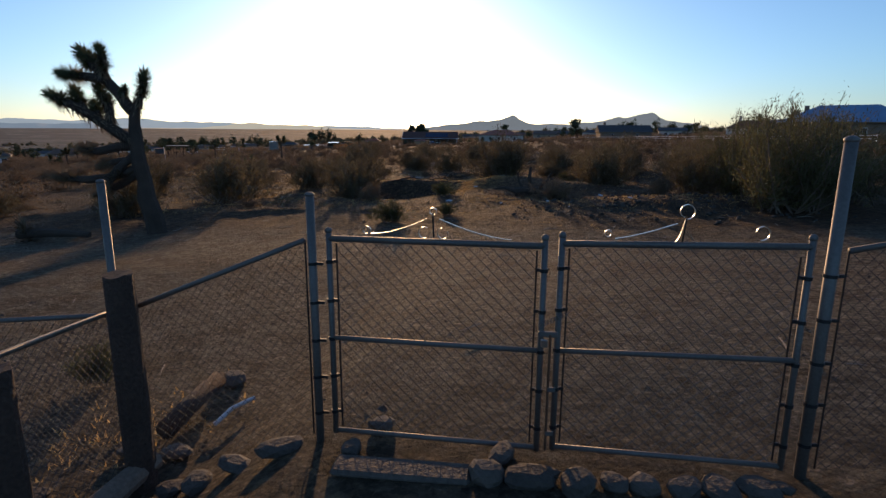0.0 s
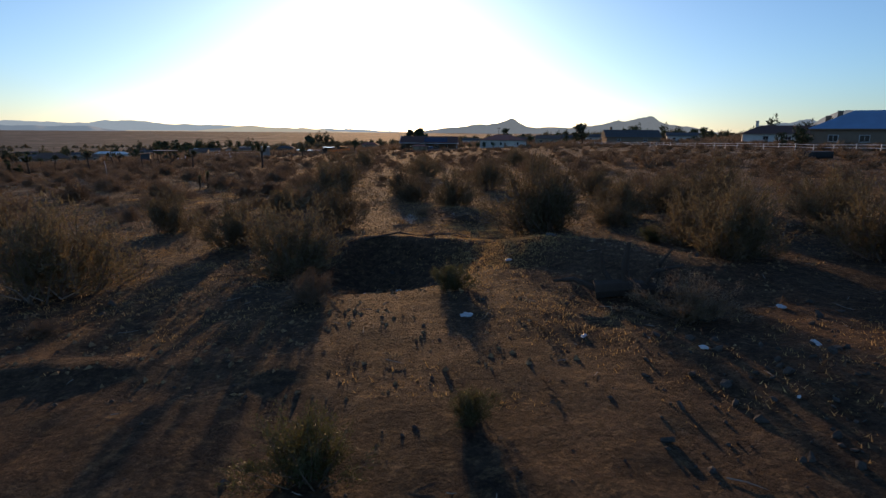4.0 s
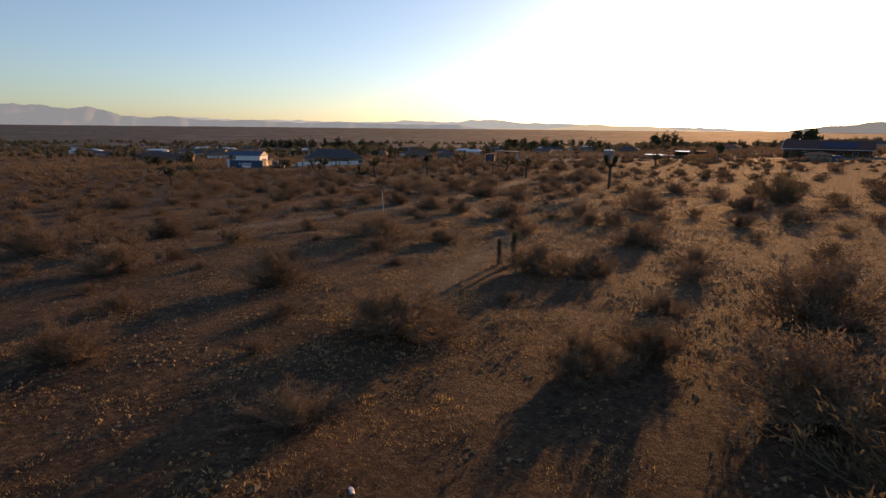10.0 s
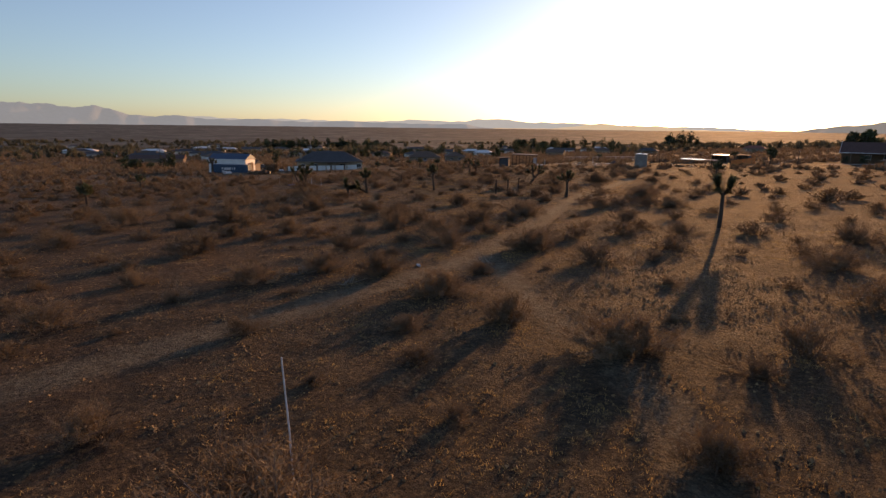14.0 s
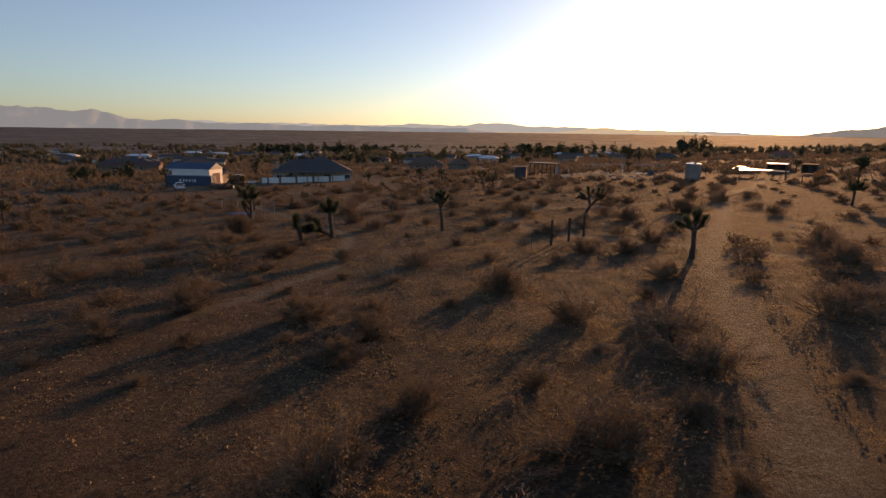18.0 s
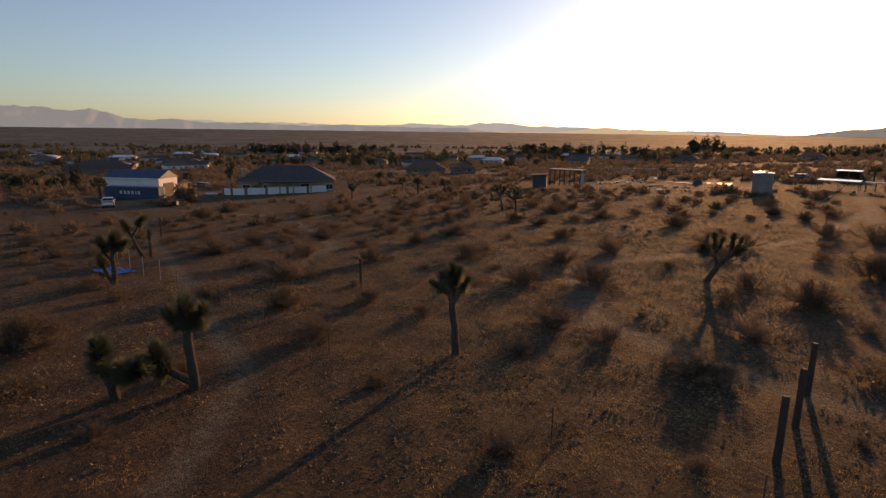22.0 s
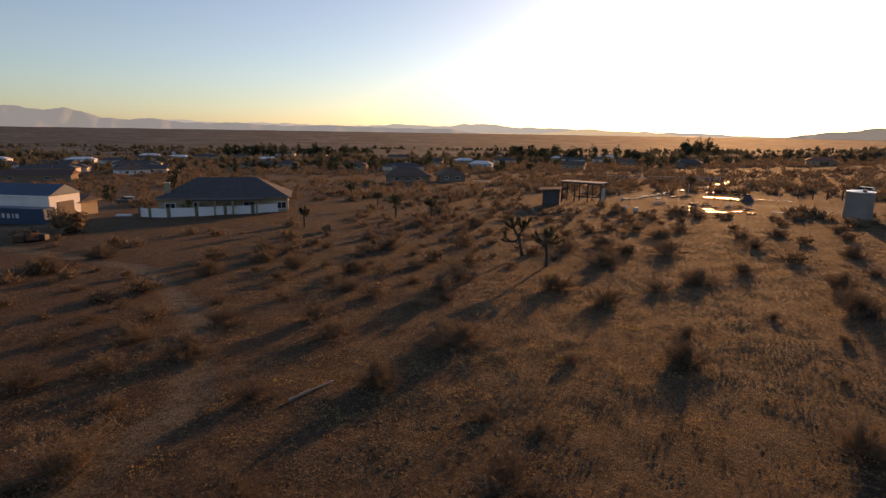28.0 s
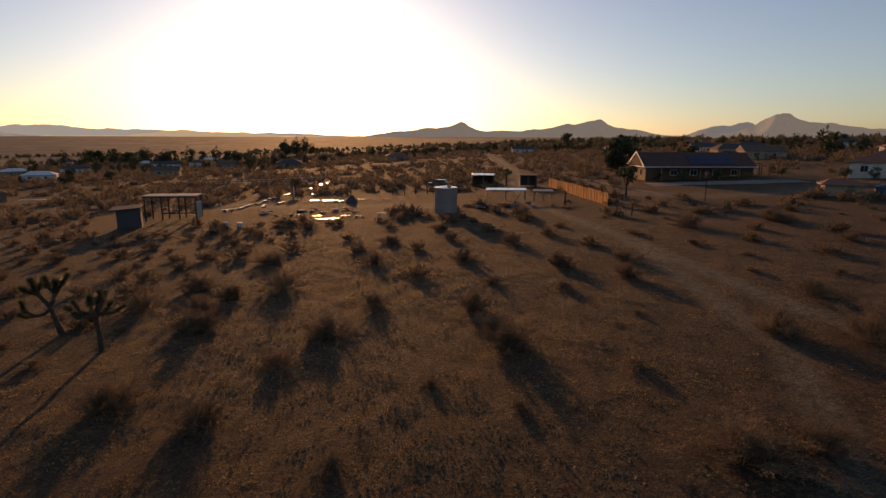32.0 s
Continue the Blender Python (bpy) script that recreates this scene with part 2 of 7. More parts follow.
sheet_metal = mat("bright_roofing_sheet", (0.65, 0.6, 0.55), 0.24, 0.95, 3, 0.15, 0.35, 0.01)
shed_paint = mat("grey_blue_shed_paint", (0.06, 0.06, 0.066), 0.8, 0, 5, 0.3, 0.3, 0.005)
solar = mat("solar_cell_glass", (0.02, 0.03, 0.07), 0.15, 0, 4, 0.2, 0)
window_glass = mat("dark_window_glass", (0.03, 0.035, 0.04), 0.08, 0, 2, 0.1, 0)
concrete = mat("concrete", (0.42, 0.39, 0.35), 0.9, 0, 4, 0.25, 0.4, 0.005)
rubber = mat("tyre_rubber", (0.02, 0.02, 0.02), 0.8, 0, 20, 0.3, 0.3, 0.004)
car_white = mat("white_car_paint", (0.75, 0.76, 0.78), 0.25, 0, 2, 0.06, 0)
car_silver = mat("grey_car_paint", (0.1, 0.1, 0.105), 0.28, 0.5, 2, 0.06, 0)
tarp_blue = mat("blue_tarp", (0.03, 0.16, 0.42), 0.5, 0, 4, 0.3, 0.5, 0.03)
litter_white = mat("sun_bleached_plastic", (0.52, 0.53, 0.55), 0.5, 0, 6, 0.2, 0.3, 0.01)
rust = mat("rusty_steel", (0.16, 0.085, 0.05), 0.8, 0.4, 9, 0.5, 0.5, 0.006)
tree_leaf = mat("dark_tree_leaf", (0.05, 0.065, 0.028), 0.7, 0, 2, 0.4, 0, trans=0.25, random_tint=0.3)
# far tree belt: leaf colour lightened to paint in the haze before it
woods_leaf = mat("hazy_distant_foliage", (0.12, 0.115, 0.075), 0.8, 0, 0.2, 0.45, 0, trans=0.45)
tree_yellow = mat("yellowing_tree_leaf", (0.16, 0.15, 0.04), 0.7, 0, 2, 0.4, 0, trans=0.3)
tail_red = mat("red_lamp_glass", (0.35, 0.02, 0.02), 0.2, 0, 5, 0.1, 0)


# ---- mesh helpers ----
def link_mesh(name, verts, faces, material, parent=None, label="", smooth=False):
    me = bpy.data.meshes.new(name)
    me.from_pydata(verts, [], faces)
    me.materials.append(material)
    if smooth:
        me.shade_smooth()
    ob = new(name, me)
    if parent:
        ob.parent = parent
    if label:
        tagged(ob, label)
    return ob


def part(name, bm, material, parent=None, label="", smooth=False):
    me = bpy.data.meshes.new(name)
    bm.to_mesh(me)
    bm.free()
    me.materials.append(material)
    if smooth:
        me.shade_smooth()
    ob = new(name, me)
    if parent:
        ob.parent = parent
    if label:
        tagged(ob, label)
    return ob


def share(ob, m, parent):
    """One more object on the same mesh, under parent."""
    o = new(ob.name.split(".")[0], ob.data)
    o.parent = parent
    o.matrix_basis = m
    return o


def thing(name, loc, turn=0.0, label="", category="", group="", kind="", size=1.0):
    e = new(name)
    e.empty_display_size = 0.2
    e.matrix_basis = pose(*loc, 0, 0, turn) @ Matrix.Diagonal((size, size, size, 1))
    return tagged(e, label, category, group, kind)


def box(bm, c, s, bevel=0.0, m=None):
    """A box round the centre c with full sizes s."""
    r = bmesh.ops.create_cube(bm, size=1, matrix=(m or Matrix()) @ Matrix.Translation(c) @ Matrix.Diagonal((*s, 1)))
    if bevel:
        bmesh.ops.bevel(bm, geom=list({e for v in r["verts"] for e in v.link_edges}), offset=bevel, segments=1, affect="EDGES")
    return bm


def boxed(c, s, bevel=0.0, m=None):
    return box(bmesh.new(), c, s, bevel, m)


def tube(bm, pts, radii, sides=8, caps=True):
    """A tapered tube along pts."""
    rings, up = [], Vector((0, 0, 1))
    pts = [Vector(p) for p in pts]
    for i, p in enumerate(pts):
        d = (pts[min(i + 1, len(pts) - 1)] - pts[max(i - 1, 0)]).normalized()
        a = d.cross(up if abs(d.z) < 0.95 else Vector((1, 0, 0))).normalized()
        b = d.cross(a)
        r = radii[i] if isinstance(radii, (list, tuple)) else radii
        rings.append([bm.verts.new(p + (a * math.cos(k * math.tau / sides) + b * math.sin(k * math.tau / sides)) * r) for k in range(sides)])
    for q, w in zip(rings, rings[1:]):
        for k in range(sides):
            bm.faces.new((q[k], q[(k + 1) % sides], w[(k + 1) % sides], w[k]))
    if caps:
        bm.faces.new(rings[0][::-1])
        bm.faces.new(rings[-1])
    return bm


def tubed(pts, radii, sides=8):
    return tube(bmesh.new(), pts, radii, sides)


def link_tris(name, tris, material):
    """A sheet of loose triangles from an array (n, 3, 3)."""
    n = len(tris)
    me = bpy.data.meshes.new(name)
    me.vertices.add(3 * n)
    me.vertices.foreach_set("co", np.ascontiguousarray(tris, np.float32).reshape(-1))
    me.loops.add(3 * n)
    me.loops.foreach_set("vertex_index", np.arange(3 * n, dtype=np.int32))
    me.polygons.add(n)
    me.polygons.foreach_set("loop_start", np.arange(0, 3 * n, 3, dtype=np.int32))
    me.update()
    me.materials.append(material)
    return new(name, me)


# ---- ground ----
def smooth_step(v, a, b):
    s = np.clip((v - a) / (b - a), 0, 1)
    return s * s * (3 - 2 * s)


def ground_z(x, y):
    """Height of the desert floor: it falls to the left into a wide valley."""
    x, y = np.asarray(x, float), np.asarray(y, float)
    xe = np.where(x < -250, -250 - 350 * (1 - np.exp(-np.maximum(-250 - x, 0) / 350)), np.where(x > 150, 150 + 120 * (1 - np.exp(-np.maximum(x - 150, 0) / 120)), x))
    ye = np.where(y > 300, 300 + 300 * (1 - np.exp(-np.maximum(y - 300, 0) / 300)), np.maximum(y, -60))
    z = -0.10 + 0.02808 * xe - 0.01953 * 12 * (np.logaddexp(0, -xe / 12) - math.log(2)) - 0.30 * smooth_step(y, 4.5, 12) - 0.00871 * ye
    z = z - 0.40 * smooth_step(-x, 1.3, 2.6) * (1 - smooth_step(np.hypot(x + 2.5, y - 3), 2, 9))
    z = z - 0.07 * np.exp(-((x - 1.3) / 0.9) ** 2 - ((y - 3.3) / 1.1) ** 2)
    r = np.hypot(x, y)
    z = z + smooth_step(r, 1200, 4700) * (3.0 - z)
    return z


def bumps(x, y):
    """Hummocks, a low spoil mound and a pit beside it."""
    x, y = np.asarray(x, float), np.asarray(y, float)
    z = 0.05 * np.sin(0.9 * x + 1.7 * np.sin(0.31 * y)) * np.sin(0.8 * y + 1.3 * np.sin(0.27 * x)) + 0.035 * np.sin(2.1 * x + 0.7 * y) * np.sin(1.7 * y - 0.5 * x)
    z = z + 0.015 * np.sin(3.7 * x + 2.3 * y + 1.5 * np.sin(0.9 * y)) * np.sin(4.1 * y - 1.9 * x + 1.2 * np.sin(1.1 * x)) + 0.008 * np.sin(7.3 * x - 3.1 * y) * np.sin(6.1 * y + 2.7 * x + 2 * np.sin(x))
    z = z * smooth_step(y, 5, 14)
    road = smooth_step(y, 5.5, 8) * (1 - smooth_step(y, 14.5, 17)) * (1 - smooth_step(np.abs(x), 30, 45))
    z = z + road * (0.007 * np.sin(9.5 * (y + 0.03 * x + 0.25 * np.sin(0.4 * x))) * (0.6 + 0.4 * np.sin(0.7 * x + y)) + 0.008 * np.sin(4.3 * y + 1.1 * np.sin(0.8 * x)) + 0.006 * np.sin(3.1 * x + 2 * np.sin(2.2 * y)) * np.sin(5 * y + 2.4 * np.sin(1.4 * x)))
    z = z + (0.11 + 0.05 * np.sin(1.3 * x)) * np.exp(-((y - 17.6 - 0.04 * (x + 9) - 0.25 * np.sin(0.8 * x)) / 0.5) ** 2) * smooth_step(x, -24, -15) * (1 - smooth_step(x, -5.8, -4.4))     # berm at the road's edge
    z = z + (0.3 + 0.06 * np.sin(2.3 * x + y)) * np.exp(-((x - 4.2) / 3.2) ** 2 - ((y - 18.2) / 1.5) ** 2) + 0.04 * np.exp(-((y - 12.9 + 0.55 * x - 0.06 * x * x) / 0.3) ** 2) * smooth_step(x, -3, -1) * (1 - smooth_step(x, 5, 7))     # rubble bank and a graded ridge
    z = z + 0.45 * np.exp(-((x + 1.2) / 2.4) ** 2 - ((y - 26.0) / 1.5) ** 2) + 0.3 * np.exp(-((x - 1.5) / 2.5) ** 2 - ((y - 24.0) / 1.3) ** 2)
    z = z - 0.85 * np.exp(-((x + 5.8) / 2.1) ** 2 - ((y - 24.6) / 1.7) ** 2) + 0.4 * np.exp(-((x + 5.8) / 2.3) ** 2 - ((y - 27.1) / 0.75) ** 2)
    return z


def gz(x, y):
    return float(ground_z(x, y) + bumps(x, y))


def gz_all(x, y):
    return ground_z(x, y) + bumps(x, y)


TRACKS = [  # centre lines of the wheel tracks, with half widths
    (1.1, [(-49, 50), (-50, 64), (-51, 74), (-56, 88), (-66, 112), (-74, 140), (-81, 165), (-84, 190), (-90, 225), (-90, 262), (-87, 340), (-89, 690)]),
    (4.2, [(-16, 6), (0, 6.8), (14, 4)]),
    (2.6, [(-60, -6), (-28, 9), (-8, 12), (8, 11), (30, 2), (60, -10)]),
    (0.7, [(-26, 44), (-32, 58), (-36, 64), (-44, 70), (-51, 76)]),
    (0.6, [(-80, 84), (-84, 95), (-95, 105), (-120, 112), (-150, 120), (-178, 124)]),
    (3.0, [(-186, 126), (-198, 136), (-206, 146), (-232, 160)]),
    (1.0, [(-84, 190), (-85, 157), (-89, 146), (-96, 132), (-88, 120), (-78, 117), (-60, 118)]),
    (1.0, [(-113, 118), (-118, 126), (-130, 132), (-150, 136), (-178, 130)]),
    (3.5, [(-104, 226), (-120, 232), (-140, 236), (-150, 250)]),
    (1.5, [(-88, 262), (-85, 300), (-84, 361), (-86, 870)]),
    (4.0, [(-70, 236), (-60, 225), (-45, 228), (-25, 240)]),
    (3.0, [(9, 163), (30, 118), (60, 72), (120, -20)]),
]


def near_lines(x, y):
    """1 on a wheel track, falling to 0 beside it."""
    best = np.zeros_like(x)
    for half, pts in TRACKS:
        for (ax, ay), (bx, by) in zip(pts, pts[1:]):
            dx, dy = bx - ax, by - ay
            t = np.clip(((x - ax) * dx + (y - ay) * dy) / (dx * dx + dy * dy), 0, 1)
            d = np.hypot(x - ax - t * dx, y - ay - t * dy)
            best = np.maximum(best, np.clip(1.5 - d / half, 0, 1))
    return best


def axis(lo, hi, step, limit):
    core = np.arange(lo, hi + step / 2, step)
    up, s, v = [], step, hi
    while v < limit:
        s = s * 1.13
        v += s
        up.append(v)
    down, s, v = [], step, lo
    while v > -limit:
        s = s * 1.13
        v -= s
        down.append(v)
    return np.concatenate([down[::-1], core, up])


def build_ground():
    xs, ys = axis(-132, 14, 0.56, 4900), axis(1, 186, 0.56, 4900)
    xs, ys = np.union1d(xs, np.arange(-13, 8, 0.19)), np.union1d(ys, np.arange(4, 29, 0.17))     # finer round the road and the pit
    X, Y = np.meshgrid(xs, ys)
    near = (1 - smooth_step(np.hypot(X + 60, Y - 100), 190, 320))
    T = near_lines(X, Y)
    Z = ground_z(X, Y) + bumps(X, Y) * near * (1 - 0.6 * T) - 0.05 * T * near
    nx, ny = len(xs), len(ys)
    i = np.arange(nx * ny).reshape(ny, nx)
    quads = np.stack([i[:-1, :-1], i[:-1, 1:], i[1:, 1:], i[1:, :-1]], -1).reshape(-1, 4)
    me = bpy.data.meshes.new("ground")
    me.from_pydata(np.stack([X, Y, Z], -1).reshape(-1, 3).tolist(), [], quads.tolist())
    me.materials.append(soil)
    me.shade_smooth()
    a = me.attributes.new("track", "FLOAT", "POINT")
    a.data.foreach_set("value", T.reshape(-1).astype(np.float32))
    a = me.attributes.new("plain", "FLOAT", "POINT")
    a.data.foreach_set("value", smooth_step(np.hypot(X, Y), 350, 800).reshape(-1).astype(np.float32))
    return tagged(new("ground", me), "dry sandy desert floor with wheel tracks and gravel", "ground", kind="structure")


build_ground()


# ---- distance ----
# Air haze is painted in: a paled base colour plus a faint emission.
def painted_haze_material(name, base, glow, power):
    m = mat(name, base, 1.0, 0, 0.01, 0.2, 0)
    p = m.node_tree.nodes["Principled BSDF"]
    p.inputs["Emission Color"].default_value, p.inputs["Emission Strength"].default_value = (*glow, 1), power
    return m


hills_near = painted_haze_material("dusty_hill", (0.2, 0.19, 0.165), (0.52, 0.5, 0.46), 0.3)
hills_far = painted_haze_material("far_hazy_mountain", (0.11, 0.12, 0.13), (0.46, 0.52, 0.57), 0.32)
hills_blue = painted_haze_material("blue_hazy_mountain", (0.12, 0.13, 0.14), (0.5, 0.555, 0.6), 0.36)
hills_faint = painted_haze_material("range_lost_in_haze", (0.2, 0.21, 0.21), (0.66, 0.69, 0.68), 0.46)
# strongest veil: the sunward haze is put into this hill's own glow
hills_veiled = painted_haze_material("hill_veiled_in_dust", (0.28, 0.25, 0.2), (0.8, 0.66, 0.45), 0.55)


def mountain_range(label, dist, az0, az1, peaks, material, seed):
    """A ridge seen over the valley; peaks: (azimuth, height in degrees, half width)."""
    rng = np.random.RandomState(seed)
    az = np.arange(az0, az1, -0.25)
    ph = rng.uniform(0, 6.28, 6)
    h = sum(np.maximum(0, b * np.exp(-np.abs((az - a) / w) ** 1.8)) for a, b, w in peaks)
    h = h * (1 + 0.05 * np.sin(az * 0.9 + ph[0]) + 0.04 * np.sin(az * 1.9 + ph[1]) + 0.025 * np.sin(az * 3.7 + ph[2]) + 0.018 * np.sin(az * 6.1 + ph[4]) + 0.012 * np.sin(az * 11.3 + ph[5])) + 0.02 * np.sin(az * 2.9 + ph[3])
    ends = np.clip(np.minimum(az0 - az, az - az1) / 3.5, 0, 1)
    h = h * ends * ends * (3 - 2 * ends)
    verts, faces, rows = [], [], 7
    for i, (a, b) in enumerate(zip(az, h)):
        top = dist * math.tan(radians(max(b, 0.02)))
        for k in range(rows):
            f = k / (rows - 1)
            d = dist - 450 * (1 - f) * (1 + 0.15 * math.sin(a * 1.3 + k))
            spur = 1 + 0.16 * math.sin(a * 1.6 + ph[4]) * math.sin(f * 3.1) + 0.1 * math.sin(a * 3.3 + ph[5]) * math.sin(f * 3.1)
            verts.append((-50 - d * math.sin(radians(a)), 65 + d * math.cos(radians(a)), -30 + (top + 34) * f ** 1.3 * spur))
    for i in range(len(az) - 1):
        for k in range(rows - 1):
            q = i * rows + k
            faces.append((q, q + rows, q + rows + 1, q + 1))
    return tagged(link_mesh("backdrop", verts, faces, material, smooth=True), label, "mountains", kind="structure")


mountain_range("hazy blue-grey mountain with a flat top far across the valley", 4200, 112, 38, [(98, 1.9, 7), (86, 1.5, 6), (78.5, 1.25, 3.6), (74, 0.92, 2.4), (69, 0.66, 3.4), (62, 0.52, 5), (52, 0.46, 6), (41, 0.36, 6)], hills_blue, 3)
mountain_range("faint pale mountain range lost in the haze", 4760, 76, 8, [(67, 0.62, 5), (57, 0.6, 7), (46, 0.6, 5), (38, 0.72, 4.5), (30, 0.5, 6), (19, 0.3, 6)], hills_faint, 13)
mountain_range("low hazy hill on the valley floor", 4300, 38, 15, [(27.6, 0.5, 3.2), (22.5, 0.33, 3)], hills_veiled, 5)
mountain_range("hazy desert hills with a pointed summit", 4300, 13, -23, [(1.3, 1.02, 1.7), (4.3, 0.78, 2.6), (8, 0.36, 3), (-2.5, 0.62, 2.2), (-6.3, 0.66, 2.2), (-9.0, 1.05, 1.6), (-11.9, 1.3, 1.7), (-10.6, 0.35, 1.0), (-15.2, 0.7, 2.4)], hills_near, 7)
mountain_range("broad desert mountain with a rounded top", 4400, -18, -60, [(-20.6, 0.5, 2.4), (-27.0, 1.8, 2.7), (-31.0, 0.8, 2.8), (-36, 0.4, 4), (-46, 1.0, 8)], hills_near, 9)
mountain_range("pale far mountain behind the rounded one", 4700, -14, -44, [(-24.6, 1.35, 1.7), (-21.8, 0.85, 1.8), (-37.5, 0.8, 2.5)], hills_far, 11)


# ---- gate and fence ----
def fabric(bm, a, b, ha, hb, r=0.0031, cell=0.072):
    """Chain-link wires between a and b (bottom points), ha and hb high."""
    a, b = Vector(a), Vector(b)
    nu, nv = max(4, round((b - a).length / cell)), max(4, round((ha + hb) / 2 / cell))

    def at(u, v, off):
        s = u / nu
        p = a.lerp(b, s) + Vector((0, 0, v / nv * (ha + (hb - ha) * s)))
        return p + Vector((0, off, 0))
    for k2 in range(-2 * nv, 2 * nu, 1):
        k = k2 / 1.0
        for sign in (1, -1):
            u0, u1 = (k, k + nv) if sign > 0 else (k + nv, k)
            v0, v1 = 0.0, float(nv)
            lo, hi = 0.0, 1.0
            du = u1 - u0
            for bound, side in ((0, 1), (nu, -1)):
                s = (bound - u0) / du
                if du * side > 0:
                    lo = max(lo, s)
                else:
                    hi = min(hi, s)
            if hi - lo > 0.01:
                p, q = (at(u0 + du * s, v0 + (v1 - v0) * s, 0.003 * sign) for s in (lo, hi))
                tube(bm, [p, q], r, 3, False)
    return bm


GATE_Y = 3.3


def gate_leaf(x0, x1, name, label, tall=1.36, low=-0.1, mid=0.54, lift=0.0):
    e = thing("chain_link_gate", (0, GATE_Y, 0), 0, label, "gate", "double driveway gate")
    r = 0.019
    for x, up in ((x0, 0), (x1, lift)):
        bm = tubed([(x, 0, low - 0.02), (x, 0, low + tall + up)], r, 12)
        bmesh.ops.create_uvsphere(bm, u_segments=10, v_segments=6, radius=r * 1.25, matrix=Matrix.Translation((x, 0, low + tall + up)))
        part("upright", bm, galvanized, e, smooth=True)
    for z, rr in ((low, 0.017), (mid, 0.017), (low + tall - 0.05, 0.02)):
        part("rail", tubed([(x0, 0, z), (x1, 0, z + (lift if z > low else 0))], rr, 10), galvanized, e, smooth=True)
    f = part("chain_link_fabric", fabric(bmesh.new(), (x0 + 0.05, 0.012, low), (x1 - 0.05, 0.012, low), tall - 0.05, tall - 0.05, 0.0025), barb_metal, e, "dull grey diamond wire mesh")
    f["kind"] = "stuff"
    knuckles = bmesh.new()
    for k in range(round((x1 - x0 - 0.1) / 0.072)):
        x, z = x0 + 0.07 + k * 0.072, low + tall - 0.05
        for side in (-1, 1):
            tube(knuckles, [(x - 0.012 * side, 0.012, z - 0.01), (x + 0.004 * side, 0.014, z + 0.018), (x + 0.016 * side, 0.01, z + 0.036 + 0.006 * math.sin(k * 2.1))], 0.0022, 3, False)
    part("wire_knuckles", knuckles, barb_metal, e, "twisted wire ends along the top rail")["kind"] = "stuff"
    for x in (x0 + 0.045, x1 - 0.045):
        part("tension_bar", tubed([(x, 0.012, low + 0.03), (x, 0.012, low + tall - 0.08)], 0.006, 6), black_iron, e)
    for x in (x0, x1):
        for k in range(5):
            z = low + 0.14 + k * 0.26
            bm = bmesh.new()
            tube(bm, [(x, 0, z - 0.011), (x, 0, z + 0.011)], 0.026, 10)
            box(bm, (x + (0.03 if x == x0 else -0.03), 0.008, z), (0.045, 0.012, 0.02))
            part("tie_band", bm, black_iron, e)
    return e


left_leaf = gate_leaf(-1.25, 0.1, "left", "grey galvanized chain-link gate leaf with a scroll ornament, closed", 1.38, -0.125)
right_leaf = gate_leaf(0.2, 1.56, "right", "grey galvanized chain-link gate leaf with a bent scroll ornament, closed", 1.38, -0.105, 0.55, 0.03)


def spiral(c, r, turns, start, n=26):
    return [(c[0] + r * (1.1 - 0.3 * k / n) * math.cos(start + k / n * turns * math.tau), c[1], c[2] + r * (1.1 - 0.3 * k / n) * math.sin(start + k / n * turns * math.tau)) for k in range(n + 1)]


def strap(pts, parent, w=0.008, t=0.002):
    """A flat metal strap bent along pts."""
    bm = bmesh.new()
    rows = []
    for i, p in enumerate(pts):
        p = Vector(p)
        d = (Vector(pts[min(i + 1, len(pts) - 1)]) - Vector(pts[max(i - 1, 0)])).normalized()
        nrm = Vector((-d.z, 0, d.x))
        rows.append([bm.verts.new(p + Vector((0, s * w, 0)) + nrm * q * t) for s, q in ((-1, -1), (1, -1), (1, 1), (-1, 1))])
    for a, b in zip(rows, rows[1:]):
        for k in range(4):
            bm.faces.new((a[k], a[(k + 1) % 4], b[(k + 1) % 4], b[k]))
    return part("scroll_strap", bm, chrome, parent, "bright bent metal strap", smooth=False)


TOP = 1.235
strap([(-0.98 + 0.36 * s, 0, TOP + 0.01 + 0.105 * s ** 1.8) for s in np.linspace(0, 1, 9)], left_leaf)
strap([(-0.1 - 0.44 * s, 0, TOP + 0.0 + 0.115 * s ** 1.6) for s in np.linspace(0, 1, 9)], left_leaf)
strap(spiral((-1.0, 0, TOP + 0.03), 0.025, 1.3, -1.0), left_leaf)
strap(spiral((-0.58, 0, TOP + 0.16), 0.022, 1.2, -1.6), left_leaf)
strap(spiral((-0.635, 0, TOP + 0.025), 0.035, 0.8, 1.0), left_leaf)
strap(spiral((-0.515, 0, TOP + 0.025), 0.035, 0.8, 1.8), left_leaf)
part("scroll_stem", tubed([(-0.575, 0, TOP), (-0.58, 0, TOP + 0.15)], 0.006, 6), black_iron, left_leaf)
strap([(0.5 + 0.34 * s, 0, TOP + 0.03 + 0.1 * s ** 1.3) for s in np.linspace(0, 1, 9)], right_leaf)
strap(spiral((0.885, 0, TOP + 0.2), 0.042, 0.95, -1.6), right_leaf)
strap(spiral((0.46, 0, TOP + 0.06), 0.02, 1.2, 0.5), right_leaf)
strap(spiral((1.295, 0, TOP + 0.09), 0.04, 0.75, -1.7), right_leaf)
strap([(0.83 + 0.05 * s, 0, TOP + 0.02 + 0.13 * s ** 2) for s in np.linspace(0, 1, 8)], right_leaf)
strap([(0.97 - 0.08 * s, 0, TOP + 0.02 + 0.07 * s ** 2) for s in np.linspace(0, 1, 8)], right_leaf)
